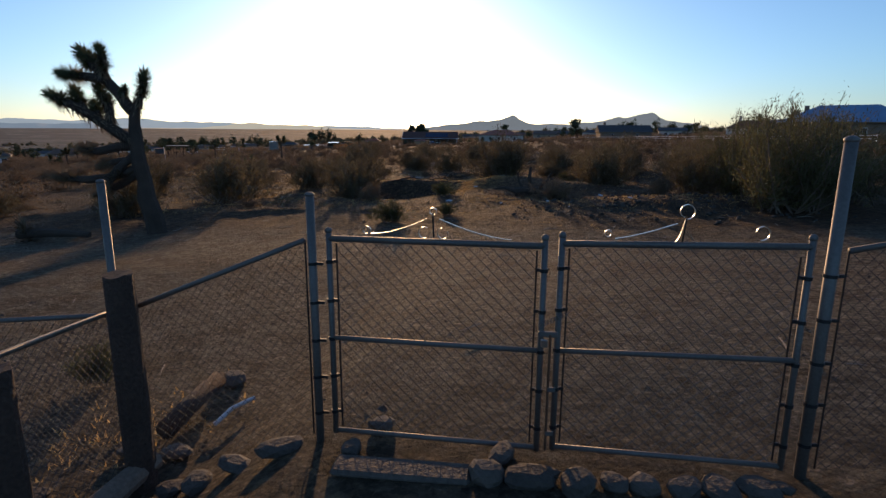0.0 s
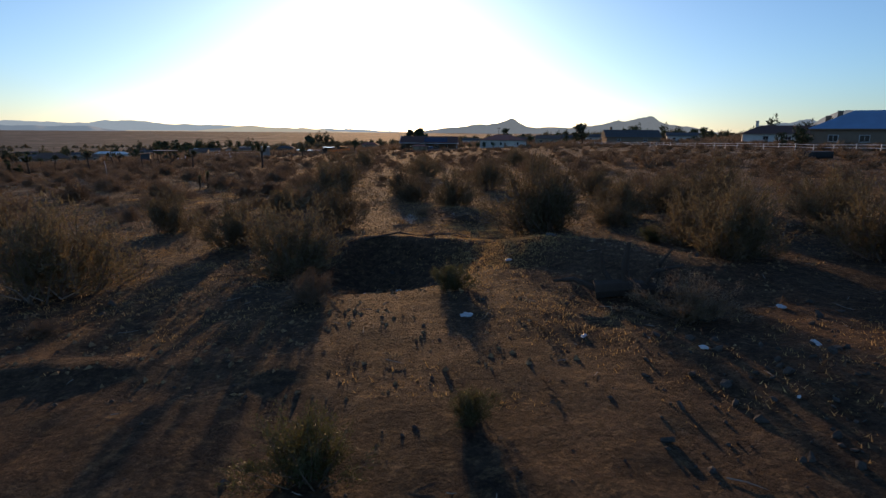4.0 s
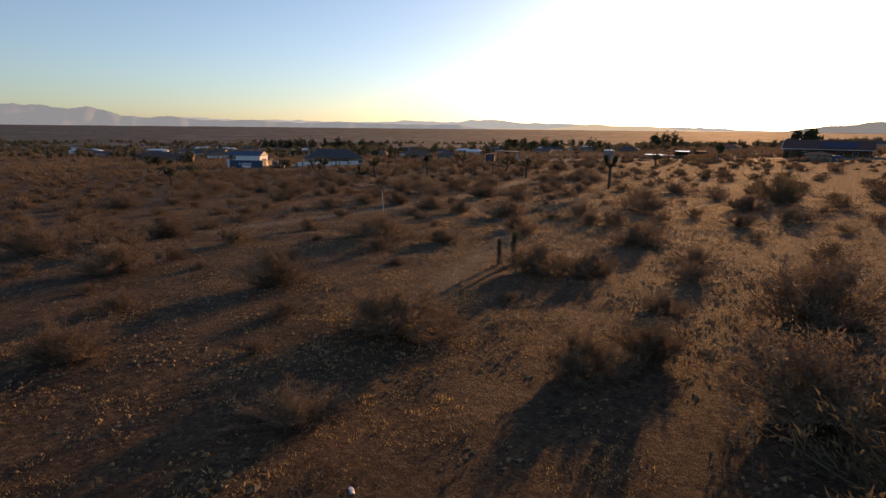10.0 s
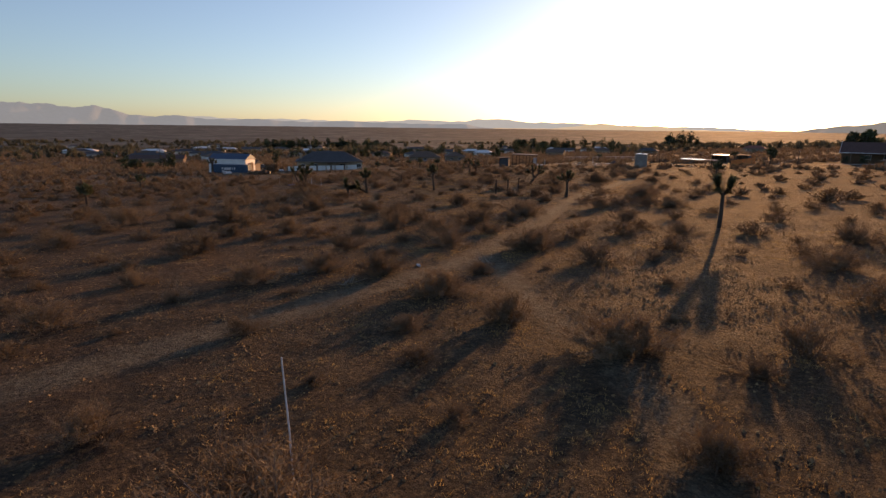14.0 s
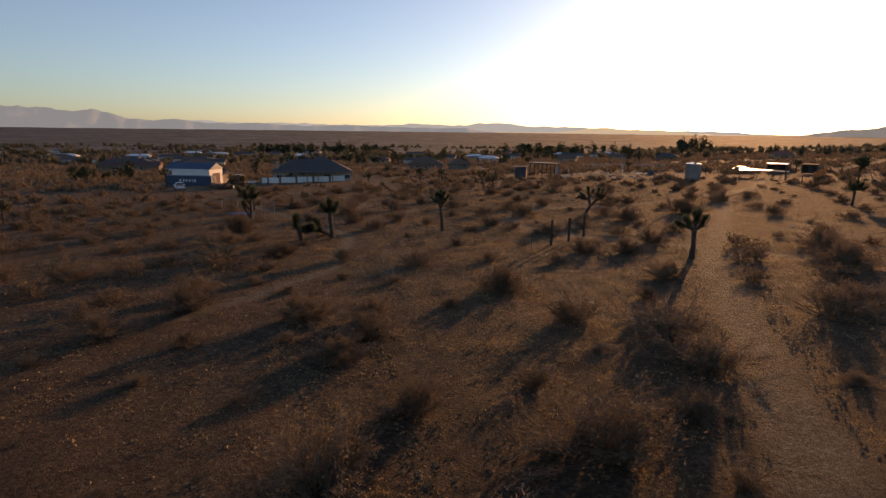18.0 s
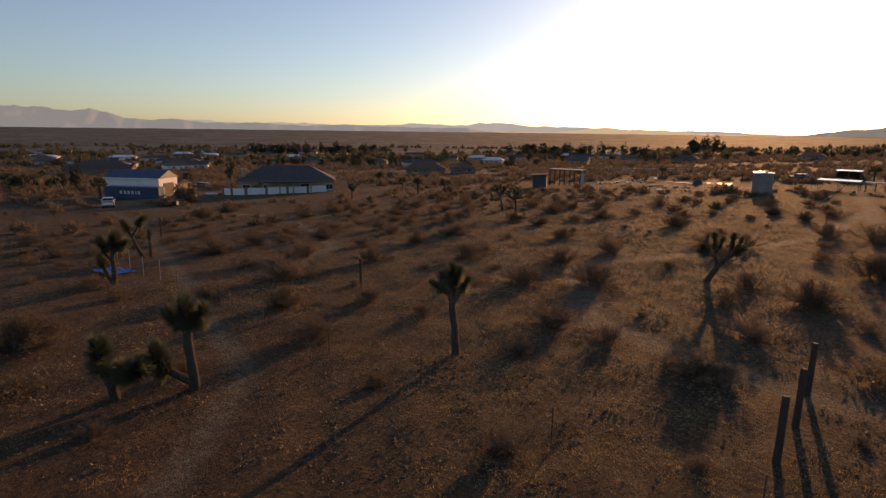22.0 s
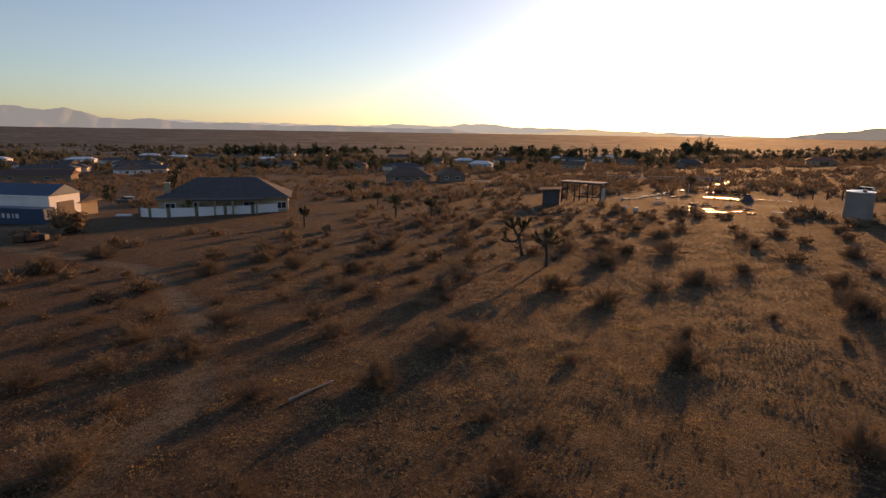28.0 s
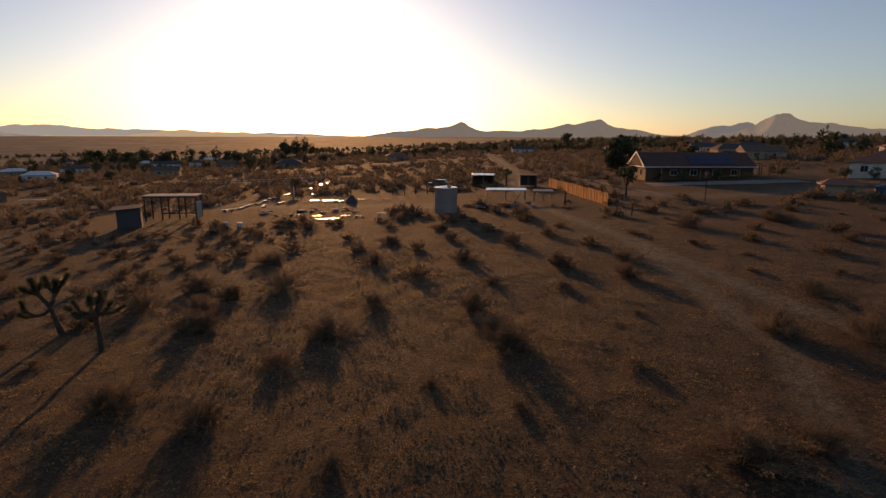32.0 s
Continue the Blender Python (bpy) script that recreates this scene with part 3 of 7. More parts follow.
part("scroll_stem", tubed([(0.87, 0, TOP), (0.885, 0, TOP + 0.16)], 0.006, 6), black_iron, right_leaf)
# latch, chain and drop rod
latch = thing("gate_latch", (0.14, GATE_Y - 0.02, 0.66), 0, "grey metal fork latch with a padlock and short chain", "latch")
part("fork", boxed((0, 0, 0), (0.12, 0.03, 0.035), 0.006), galvanized, latch)
part("padlock", boxed((-0.02, -0.03, -0.05), (0.045, 0.022, 0.05), 0.006), chrome, latch, "shiny padlock")
for k in range(7):
    bm = bmesh.new()
    tube(bm, [(0.012 * math.cos(a), 0.007 * math.sin(a) * (k % 2), 0.016 * math.sin(a)) for a in np.linspace(0, math.tau, 9)], 0.003, 5, False)
    part("chain_link", bm, galvanized, latch).matrix_basis = pose(-0.04 + k * 0.022, -0.01, 0.06 + k * 0.012, 0, 40, 0)
drop_rod = thing("drop_rod", (0.155, GATE_Y - 0.03, -0.12), 0, "thin steel drop rod fixed beside the gate seam", "gate rod")
part("rod", tubed([(0, 0, 0), (0, 0, 0.78)], 0.008, 8), rust, drop_rod)
for z in (0.12, 0.42):
    part("guide", boxed((0.02, 0, z), (0.05, 0.02, 0.03), 0.003), galvanized, drop_rod)


def steel_post(x, y, top, label, r=0.03, capped=True):
    e = thing("steel_fence_post", (x, y, gz(x, y) - 0.25), 0, label, "fence post", "steel fence posts")
    h = top - (gz(x, y) - 0.25)
    part("pole", tubed([(0, 0, 0), (0, 0, h)], r, 14), galvanized, e, smooth=True)
    if capped:
        bm = bmesh.new()
        bmesh.ops.create_uvsphere(bm, u_segments=12, v_segments=7, radius=r * 1.15, matrix=Matrix.Translation((0, 0, h)) @ Matrix.Diagonal((1, 1, 0.6, 1)))
        part("cap", bm, galvanized, e, smooth=True)
    for k in range(5):
        z = 0.42 + k * 0.26
        bm = tubed([(0, 0, z), (0, 0, z + 0.02)], r * 1.14, 12)
        box(bm, (r + 0.02, 0, z + 0.01), (0.05, 0.012, 0.02))
        part("brace_band", bm, black_iron, e)
    return e


steel_post(-1.365, GATE_Y, 1.48, "grey steel gate post beside the chain-link gate", 0.027)
steel_post(1.675, GATE_Y, 1.84, "tall grey steel gate post with a domed cap", 0.034)
steel_post(-2.84, 3.32, 1.53, "grey steel corner post behind a timber post", 0.026)


def fence_run(a, b, za, zb, label, r=0.018):
    """A sloping chain-link panel with a top rail between two posts."""
    e = thing("chain_link_fence", (0, 0, 0), 0, label, "fence", "chain-link fence panels")
    part("top_rail", tubed([(*a, za), (*b, zb)], r, 10), galvanized, e, smooth=True)
    ga, gb = gz(*a) + 0.02, gz(*b) + 0.02
    f = part("chain_link_fabric", fabric(bmesh.new(), (*a, ga), (*b, gb), za - ga, zb - gb, 0.0019), fence_metal, e, "dull grey diamond wire mesh")
    f["kind"] = "stuff"
    part("tension_bar", tubed([(a[0], a[1], ga), (a[0], a[1], za)], 0.006, 6), black_iron, e)
    return e


fence_run((-1.41, 3.3), (-2.84, 3.3), 1.19, 0.6, "sloping chain-link panel between gate post and corner post")
fence_run((-2.88, 3.3), (-5.6, 3.4), 0.6, 0.28, "low chain-link panel running away from the gate")
fence_run((-2.88, 3.28), (-2.8, 1.0), 0.62, 0.72, "low chain-link panel running back along the yard")
fence_run((1.75, 3.3), (3.6, 3.45), 1.24, 1.62, "chain-link panel rising along the slope beside the gate")
steel_post(3.62, 3.46, 1.75, "grey steel line post of the chain-link fence", 0.028)


def timber_post(x, y, top, r, lean=0.0, name="timber_post"):
    e = thing(name, (x, y, gz(x, y) - 0.3), 0, "dark round creosoted timber post, cracked and weathered", "post")
    h = top - (gz(x, y) - 0.3)
    bm = bmesh.new()
    rng = random.Random(int(x * 100))
    n, rows = 14, 7
    ring = []
    for k in range(rows):
        f = k / (rows - 1)
        ring.append([bm.verts.new(((r * (1 + 0.12 * (1 - f)) * (1 + rng.uniform(-0.05, 0.05) - (0.1 if i in (2, 7) else 0))) * math.cos(i * math.tau / n) + lean * f,
                                   (r * (1 + 0.12 * (1 - f))) * math.sin(i * math.tau / n), h * f + (rng.uniform(-0.015, 0.015) if k == rows - 1 else 0))) for i in range(n)])
    for a, b in zip(ring, ring[1:]):
        for i in range(n):
            bm.faces.new((a[i], a[(i + 1) % n], b[(i + 1) % n], b[i]))
    bm.faces.new(ring[-1])
    part("shaft", bm, post_wood, e)
    return e


timber_post(-2.69, 3.2, 0.93, 0.095)
timber_post(-2.72, 2.25, 0.66, 0.1, 0.02)
beam = thing("timber_beam", (-2.72, 2.75, gz(-2.7, 2.8) + 0.08), 84, "weathered grey timber lying along the foot of the fence", "timber")
part("log", tubed([(-0.75, 0.02, -0.02), (0, 0, 0), (0.55, 0, 0.05)], [0.085, 0.09, 0.08], 10), timber, beam)


def stone(x, y, size, seed, flat=0.65, label="rough grey-brown field stone half sunk in the soil", parent=None, z=None):
    bm = bmesh.new()
    bmesh.ops.create_icosphere(bm, subdivisions=2, radius=1)
    for v in bm.verts:
        f = 1 + 0.28 * noise.noise(v.co * 1.3 + Vector((seed * 7.3, seed * 3.1, 0))) + 0.1 * noise.noise(v.co * 3.1 + Vector((seed, 0, 9)))
        v.co = Vector((v.co.x * f * size[0], v.co.y * f * size[1], min(0.75, max(-0.6, v.co.z * f)) * size[2] * flat))
    ob = part("stone", bm, rock_mat)
    ob.matrix_basis = pose(x, y, (gz(x, y) if z is None else z) + size[2] * 0.02, 0, 0, seed * 53 % 360)
    return tagged(ob, label, "stone", "stones along the gate")


for k, (x, y, w, d, h) in enumerate([
    (-2.42, 3.12, .1, .09, .08), (-2.2, 3.12, .13, .1, .1), (-1.95, 3.2, .16, .09, .07), (-1.62, 3.22, .17, .1, .08), (-1.1, 3.16, .09, .07, .08),
    (-0.2, 2.98, .11, .1, .12), (0.07, 2.98, .17, .1, .11), (0.34, 2.98, .14, .1, .12), (0.55, 3.02, .1, .08, .07), (0.72, 3.02, .1, .09, .11),
    (0.95, 3.05, .12, .09, .08), (1.15, 3.06, .14, .1, .09), (1.38, 3.1, .12, .1, .07), (-0.98, 3.5, .1, .08, .07), (-0.12, 3.2, .14, .08, .08),
    (-2.97, 4.95, .15, .13, .13), (-2.7, 3.6, .13, .1, .08), (-3.4, 2.9, .18, .14, .1), (-3.1, 3.6, .1, .1, .06), (1.5, 3.12, .07, .06, .05)]):
    stone(x, y, (w, d, h), k + 1)
log = thing("dead_log", (-2.95, 4.28, gz(-2.95, 4.28) + 0.08), 94, "dark weathered log with a cracked cut end on the soil", "log")
part("trunk", tubed([(-0.5, 0, 0), (-0.1, 0.015, 0.01), (0.42, 0, 0.03)], [0.085, 0.085, 0.08], 12), bark, log, smooth=True)
part("cut_end", tubed([(0.42, 0, 0.03), (0.445, 0, 0.03)], [0.081, 0.075], 12), post_wood, log, "dark cracked cut end")
slab = thing("concrete_slab", (-0.72, 2.98, gz(-0.7, 3) - 0.005), 2, "flat weathered concrete slab along the gate sill", "slab")
part("slab_body", boxed((0, 0, -0.01), (0.86, 0.2, 0.05), 0.02), rock_mat, slab)
pipe_piece = thing("white_pipe_piece", (-2.54, 4.2, gz(-2.54, 4.2) + 0.03), 74, "short curved white plastic pipe lying on the soil", "pipe")
part("pipe", tubed([(-0.22, 0, 0), (0, 0.02, 0.04), (0.25, 0, 0.03)], 0.02, 8), litter_white, pipe_piece)


# ---- plants ----
def bush_meshes(seed, leafy=1.0, material=None, spread=1.0, leaf=1.0):
    """Stems and fine twiggy foliage of a broad desert shrub about one metre in radius and 1.0 m high."""
    rng = np.random.RandomState(seed)
    bm = bmesh.new()
    segs = []
    for i in range(40):
        az = i * 2.399 + rng.uniform(-0.4, 0.4)
        tilt = math.radians(rng.uniform(4, 74)) * spread
        length = rng.uniform(0.65, 1.12)
        d = Vector((math.sin(tilt) * math.cos(az), math.sin(tilt) * math.sin(az), math.cos(tilt)))
        base = Vector((rng.uniform(-0.3, 0.3), rng.uniform(-0.3, 0.3), -0.05))
        mid = base + d * length * 0.5 + Vector((0, 0, -0.02))
        tip = base + d * length + Vector((rng.uniform(-0.08, 0.08), rng.uniform(-0.08, 0.08), 0.08))
        tip.z = max(tip.z, 0.1)
        tube(bm, [base, mid, tip], [0.013, 0.008, 0.003], 3, False)
        segs.append((base.lerp(mid, 0.2), tip, 44))
        for _ in range(6):
            s = base.lerp(tip, rng.uniform(0.2, 0.9))
            e = s + (d + Vector(rng.normal(0, 0.55, 3)) + Vector((0, 0, 0.25))).normalized() * length * rng.uniform(0.2, 0.42)
            e.z = max(e.z, 0.05)
            tube(bm, [s, e], [0.005, 0.002], 3, False)
            segs.append((s, e, 24))
    tris = []
    for p, q, count in segs:
        m = int(count * leafy)
        p, q = np.array(p), np.array(q)
        along = (q - p) / (np.linalg.norm(q - p) + 1e-6)
        c = p + (q - p) * rng.uniform(0.05, 1.1, (m, 1)) + rng.normal(0, 0.045, (m, 3))
        a = along + np.array([0, 0, 0.35]) + rng.normal(0, 0.55, (m, 3))
        b = np.cross(a, rng.normal(0, 1, (m, 3)))
        a = a / np.linalg.norm(a, axis=1, keepdims=True) * rng.uniform(0.4, 1.3, (m, 1)) * 0.044 * leaf
        b = b / np.linalg.norm(b, axis=1, keepdims=True) * rng.uniform(0.5, 1.5, (m, 1)) * 0.0085 * leaf
        c[:, 2] = np.maximum(c[:, 2], 0.02)
        tris.append(np.stack([c - a - b, c - a * 0.6 + b, c + a], 1))
    return bm, np.concatenate(tris)


bush_kinds = []


def make_bush_kind(seed, leafy, material, spread, leaf=1.0):
    bm, tris = bush_meshes(seed, leafy, material, spread, leaf)
    bush_kinds.append(tris)
    root = thing("creosote_bush", (0, 0, -200), 0)
    part("woody_base", bm, twig_grey, root)
    link_tris("foliage", tris, material).parent = root
    return root


LABELS = ["wispy olive-brown creosote bush on dry ground", "low straggly creosote bush with thin foliage", "dense rounded creosote bush casting a long shadow",
          "dry brown desert shrub, half leafless", "small fresh green creosote bush beside the track", "spreading grey desert shrub with bare twigs", "tall wispy olive-green creosote bush with upright stems", "rounded olive-green creosote bush with thin twigs", "tall airy green creosote bush with spreading shoots"]
SPECS = [(11, 1.2, leaf_creosote, 1.0), (12, 1.0, leaf_creosote, 1.1), (13, 1.6, leaf_creosote, 0.95), (14, 0.75, leaf_creosote, 1.05), (15, 1.5, leaf_green, 0.85), (16, 0.6, leaf_creosote, 1.12), (17, 1.0, leaf_olive, 0.95), (18, 1.25, leaf_olive, 1.05), (19, 2.3, leaf_tall, 0.9, 0.62)]
masters = [make_bush_kind(*s) for s in SPECS]
placed = []


def plant(x, y, r, kind, tall=1.0):
    m = copy_thing(masters[kind], pose(x, y, gz(x, y), 0, 0, (x * 37 + y * 91) % 360) @ Matrix.Diagonal((r, r, r * tall, 1)))
    tagged(m, LABELS[kind], "bush", "creosote bushes")
    placed.append((x, y, r))
    return m


BUSHES_GATE = [(-4.0, 15.5, .5), (-2.5, 16.7, .27), (-12.5, 21.6, 1.5), (3.1, 25.3, 1.1), (-13.5, 43.1, 1.8), (-3.5, 22.2, .42), (-8.2, 24.8, 1.3), (1.7, 27.9, .35), (-1.6, 29.9, 1.5), (1.1, 31.3, .66),
                (-9.0, 30.6, .95), (-15.6, 30.2, 1.0), (5.5, 35.1, 1.2), (-14.1, 36.1, .65), (1.5, 41.3, 1.0), (5.0, 40.3, .73), (-9.7, 44.1, 1.0), (-4.5, 46.0, 1.2), (-1.2, 55.5, 1.1),
               (-11.3, 60.3, 1.3), (-3.6, 77.2, 1.4), (-25.2, 87.2, 1.7), (7.0, 17.0, 1.7), (9.0, 18.2, 1.8), (8.0, 21.0, 1.5), (-18.5, 16.5, .8), (-14.0, 17.5, 1.1), (4.5, 20.3, .5), (12.5, 16.5, 1.4)]
BUSHES_PIT = [(-11.2, 27.2, 1.0), (-13.5, 36.4, .8), (5.8, 21.3, 1.1), (2.7, 27.6, .9), (1.6, 33.2, 1.1), (7.6, 30.0, 1.2), (4.4, 33.8, 1.0), (-6.2, 21.2, .5), (-1.2, 30.4, 1.1), (-18.5, 25.0, 1.2), (-16.5, 21.0, 1.0), (4.6, 29.5, .9), (6.6, 25.5, 1.1), (9.5, 27.0, 1.2), (9.0, 33.0, 1.2), (3.4, 35.0, 1.0), (-5.5, 38.0, 1.0), (-8.0, 39.5, 1.0)]
BUSHES_TURN = [(-13.5, 38.9, 1.0), (-20.0, 33.7, .59), (-27.5, 33.6, 1.2), (-23.0, 39.0, .66), (-15.9, 45.6, 1.5), (-20.1, 44.6, .71), (-25.4, 43.7, 1.4), (-29.9, 37.2, .9), (-16.9, 52.1, 1.7), (-32.7, 44.6, .97),
               (-24.7, 53.4, .89), (-21.2, 54.8, .67), (-26.4, 52.4, 1.1), (-40.1, 41.4, 1.3), (-35.2, 51.8, .69), (-25.8, 60.8, 1.3), (-48.6, 40.7, 1.7), (-23.6, 70.1, .75), (-49.4, 47.3, 1.3), (-25.8, 80.0, 1.4),
               (-70.5, 51.2, 1.6), (-19.2, 46.0, .7)]
BUSHES_POLE = [(-34.3, 55.4, .8), (-38.1, 54.7, 1.5), (-39.9, 55.4, 1.1), (-32.1, 60.0, .73), (-34.2, 62.0, .78), (-31.4, 66.3, .66), (-29.9, 66.7, .76), (-38.3, 66.7, 1.3), (-34.2, 70.1, .92), (-42.8, 66.8, .83),
               (-48.9, 59.9, .6), (-31.0, 74.6, 1.3), (-54.9, 55.5, 1.2), (-59.7, 60.0, .67), (-35.5, 84.2, 1.2), (-35.8, 93.5, 1.3), (-75.2, 60.7, 1.4), (-47.2, 67.8, 1.28), (-52.3, 68.9, 1.1), (-55.6, 63.8, 1.2),
               (-55.2, 67.6, 1.1), (-45.5, 78.5, 1.39), (-50.1, 79.1, 1.3), (-65.7, 65.4, 1.4), (-45.3, 90.0, .92), (-68.9, 74.0, .96), (-71.0, 70.4, .82), (-78.9, 70.2, 1.0), (-71.6, 87.9, 1.2), (-85.3, 67.7, 1.7)]
BUSHES_FIELD = [(-81.2, 84.6, 1.1), (-59.5, 115.9, 1.6), (-55.3, 77.2, 1.2), (-51.4, 81.8, 1.3), (-59.1, 80.1, 1.5), (-56.6, 83.2, .9), (-64.0, 76.8, .73), (-64.2, 80.7, 1.1), (-60.4, 86.0, 1.6), (-65.3, 84.3, .94),
                (-51.6, 95.0, 1.0), (-62.4, 95.6, 1.6), (-79.6, 74.6, 1.5), (-66.5, 95.0, .96), (-75.7, 87.5, 1.1), (-79.8, 80.4, 1.1), (-57.7, 106.1, 1.5), (-72.1, 97.4, 1.1), (-52.9, 108.0, 1.4), (-55.4, 108.2, 1.2),
                (-94.3, 82.8, 1.4), (-92.4, 91.5, 1.4), (-61.8, 123.0, 1.7), (-80.7, 99.5, 1.3), (-73.8, 105.6, .63), (-85.9, 97.3, .68), (-74.4, 110.4, 1.2), (-90.9, 95.4, 1.2), (-71.9, 112.0, .94), (-84.0, 107.2, .71)]
BUSHES_TREES = [(-72.4, 117.4, 1.1), (-97.2, 94.1, 1.5), (-106.0, 99.6, 1.7), (-80.4, 130.5, 1.4), (-78.3, 140.4, 1.7), (-123.5, 128.4, 1.3), (-143.9, 107.0, 1.4), (-88.2, 114.1, .55), (-81.6, 116.6, 1.3), (-86.0, 117.7, .72),
                (-96.7, 109.3, .95), (-89.4, 118.3, 1.4), (-95.4, 115.2, .58), (-81.3, 122.3, 1.0), (-99.8, 115.1, .93), (-102.9, 111.4, 1.0), (-107.8, 109.3, 1.3), (-95.8, 125.1, 1.3), (-92.1, 127.6, 1.5), (-84.4, 132.9, 1.0),
                (-109.5, 115.9, 1.7), (-97.5, 132.3, 1.3), (-109.4, 123.5, 1.1), (-115.7, 120.7, 1.4), (-96.6, 138.9, 1.0), (-123.4, 116.9, 1.4), (-133.4, 147.3, 1.0)]
BUSHES_LAST = [(-104.6, 129.4, 1.1), (-105.6, 133.2, .43), (-107.7, 132.6, .44), (-113.2, 132.1, .88), (-108.1, 139.9, .42), (-103.9, 143.3, 1.0), (-114.2, 138.6, 1.6), (-125.0, 121.5, 1.4), (-120.5, 135.2, 1.1), (-128.6, 127.4, 1.0),
               (-127.5, 132.4, 1.4), (-121.0, 142.6, .56), (-120.5, 144.9, .58), (-128.4, 142.8, 1.29), (-142.1, 138.4, 1.0), (-139.5, 145.2, 1.0), (-144.2, 145.1, 1.1), (-139.5, 157.3, 1.5), (-155.3, 130.0, 1.5), (-159.7, 135.5, 1.6),
               (-143.7, 177.4, 1.5), (-150.3, 172.9, 1.5), (-105.2, 147.7, .52), (-91.3, 148.0, 1.5), (-98.5, 151.5, .35), (-88.9, 148.3, 1.1), (-111.4, 150.7, 1.0), (-102.3, 153.8, .38), (-116.2, 152.3, 1.1)]
BUSHES_YARD = [(-110.2, 156.6, .89), (-98.5, 158.5, 1.3), (-108.8, 161.1, 1.4), (-84.2, 159.2, 1.1), (-79.8, 158.1, 1.7), (-90.4, 163.2, .36), (-100.2, 165.3, 1.0), (-117.4, 162.8, 1.4), (-107.0, 166.7, .95), (-93.7, 169.5, .61),
               (-98.8, 171.8, .64), (-78.4, 166.2, 1.2), (-88.5, 172.2, .89), (-118.3, 170.0, .89), (-123.8, 167.6, 1.3), (-115.1, 172.1, 1.5), (-92.9, 176.8, .96), (-122.3, 172.9, 1.2), (-86.9, 178.8, 1.3), (-101.0, 180.4, 1.0),
               (-109.4, 180.5, 1.0), (-119.5, 182.1, 1.3), (-109.3, 191.0, 1.2), (-75.2, 195.1, 1.6), (-64.7, 197.0, 1.7), (-69.4, 250.3, 1.8), (-112, 187, 1.0), (-96, 188, 1.1), (-104, 199, 1.0), (-70, 205, 1.2)]
BUSHES_MORE = [(-59.5, 72.2, 1.0), (-60.4, 93.3, 1.2), (-73.6, 89.8, .7), (-70.3, 85.5, .85), (-66.6, 105.9, .9), (-84.1, 86.3, .85), (-58.1, 102.9, 1.3), (-60.8, 119.7, 1.4), (-69.7, 143.8, 1.0), (-98.5, 122.7, .75),
               (-118.9, 166.3, 1.2), (-116.3, 127.9, .9), (-59.2, 89.4, .65), (-99.1, 161.3, 1.0)]
rng = random.Random(4)
for rows in (BUSHES_GATE, BUSHES_PIT, BUSHES_TURN, BUSHES_POLE, BUSHES_FIELD, BUSHES_TREES, BUSHES_LAST, BUSHES_YARD, BUSHES_MORE):
    for x, y, r in rows:
        kind = rng.choices([0, 1, 2, 3, 5], [4, 3, 2, 2, 1])[0]
        if (x, y) in ((-4.0, 15.5), (-2.5, 16.7), (-3.5, 22.2), (1.7, 27.9)):
            kind = 4
        elif r < 0.7:
            kind = rng.choice([1, 3])
        if rows in (BUSHES_GATE, BUSHES_PIT):
            plant(x, y, r * 1.4, kind if r < 0.6 else 8 if x > 6.5 and y < 22 else 6 + int(x * 7 + y * 3) % 2, rng.uniform(0.75, 0.95) if r < 0.7 else rng.uniform(0.85, 1.1))
        else:
            plant(x, y, r * 1.5, kind, rng.uniform(0.55, 0.8) if r < 1.2 else rng.uniform(0.46, 0.62))
plant(-4.4, 4.8, 0.36, 4, 0.9)
for x, y, r, up in ((7.0, 21.2, 1.9, 1.3), (9.6, 23.0, 2.1, 1.3), (12.0, 26.0, 2.3, 1.15)):
    plant(x, y, r, 8, up)


YARDS = [(-192, 166, 26), (-210, 140, 18), (-238, 270, 26), (-130, 235, 24), (-150, 219, 10), (-92, 240, 16), (-48, 262, 20), (-52, 238, 12), (-30, 240, 24), (-182, 126, 8)]


def free_spots(x, y):
    """Where no yard and no wheel track lies."""
    ok = near_lines(x, y) < 0.15
    for a, b, c in YARDS:
        ok &= np.hypot(x - a, y - b) > c
    return ok


def stamp(template, x, y, r, tall, turn):
    """Copies of a template's triangles at many places."""
    c, s = np.cos(turn)[:, None, None], np.sin(turn)[:, None, None]
    t = template[None]
    z = gz_all(x, y)
    rr = r[:, None, None]
    return np.stack([x[:, None, None] + rr * (t[..., 0] * c - t[..., 1] * s), y[:, None, None] + rr * (t[..., 0] * s + t[..., 1] * c), z[:, None, None] + rr * tall[:, None, None] * t[..., 2]], -1).reshape(-1, 3, 3)


def coarse(template, count, grow, seed):
    """A lighter copy of a shrub's foliage: fewer, larger leaves."""
    r = np.random.RandomState(seed)
    t = template[r.choice(len(template), count, False)]
    c = t.mean(1, keepdims=True)
    return c + (t - c) * grow


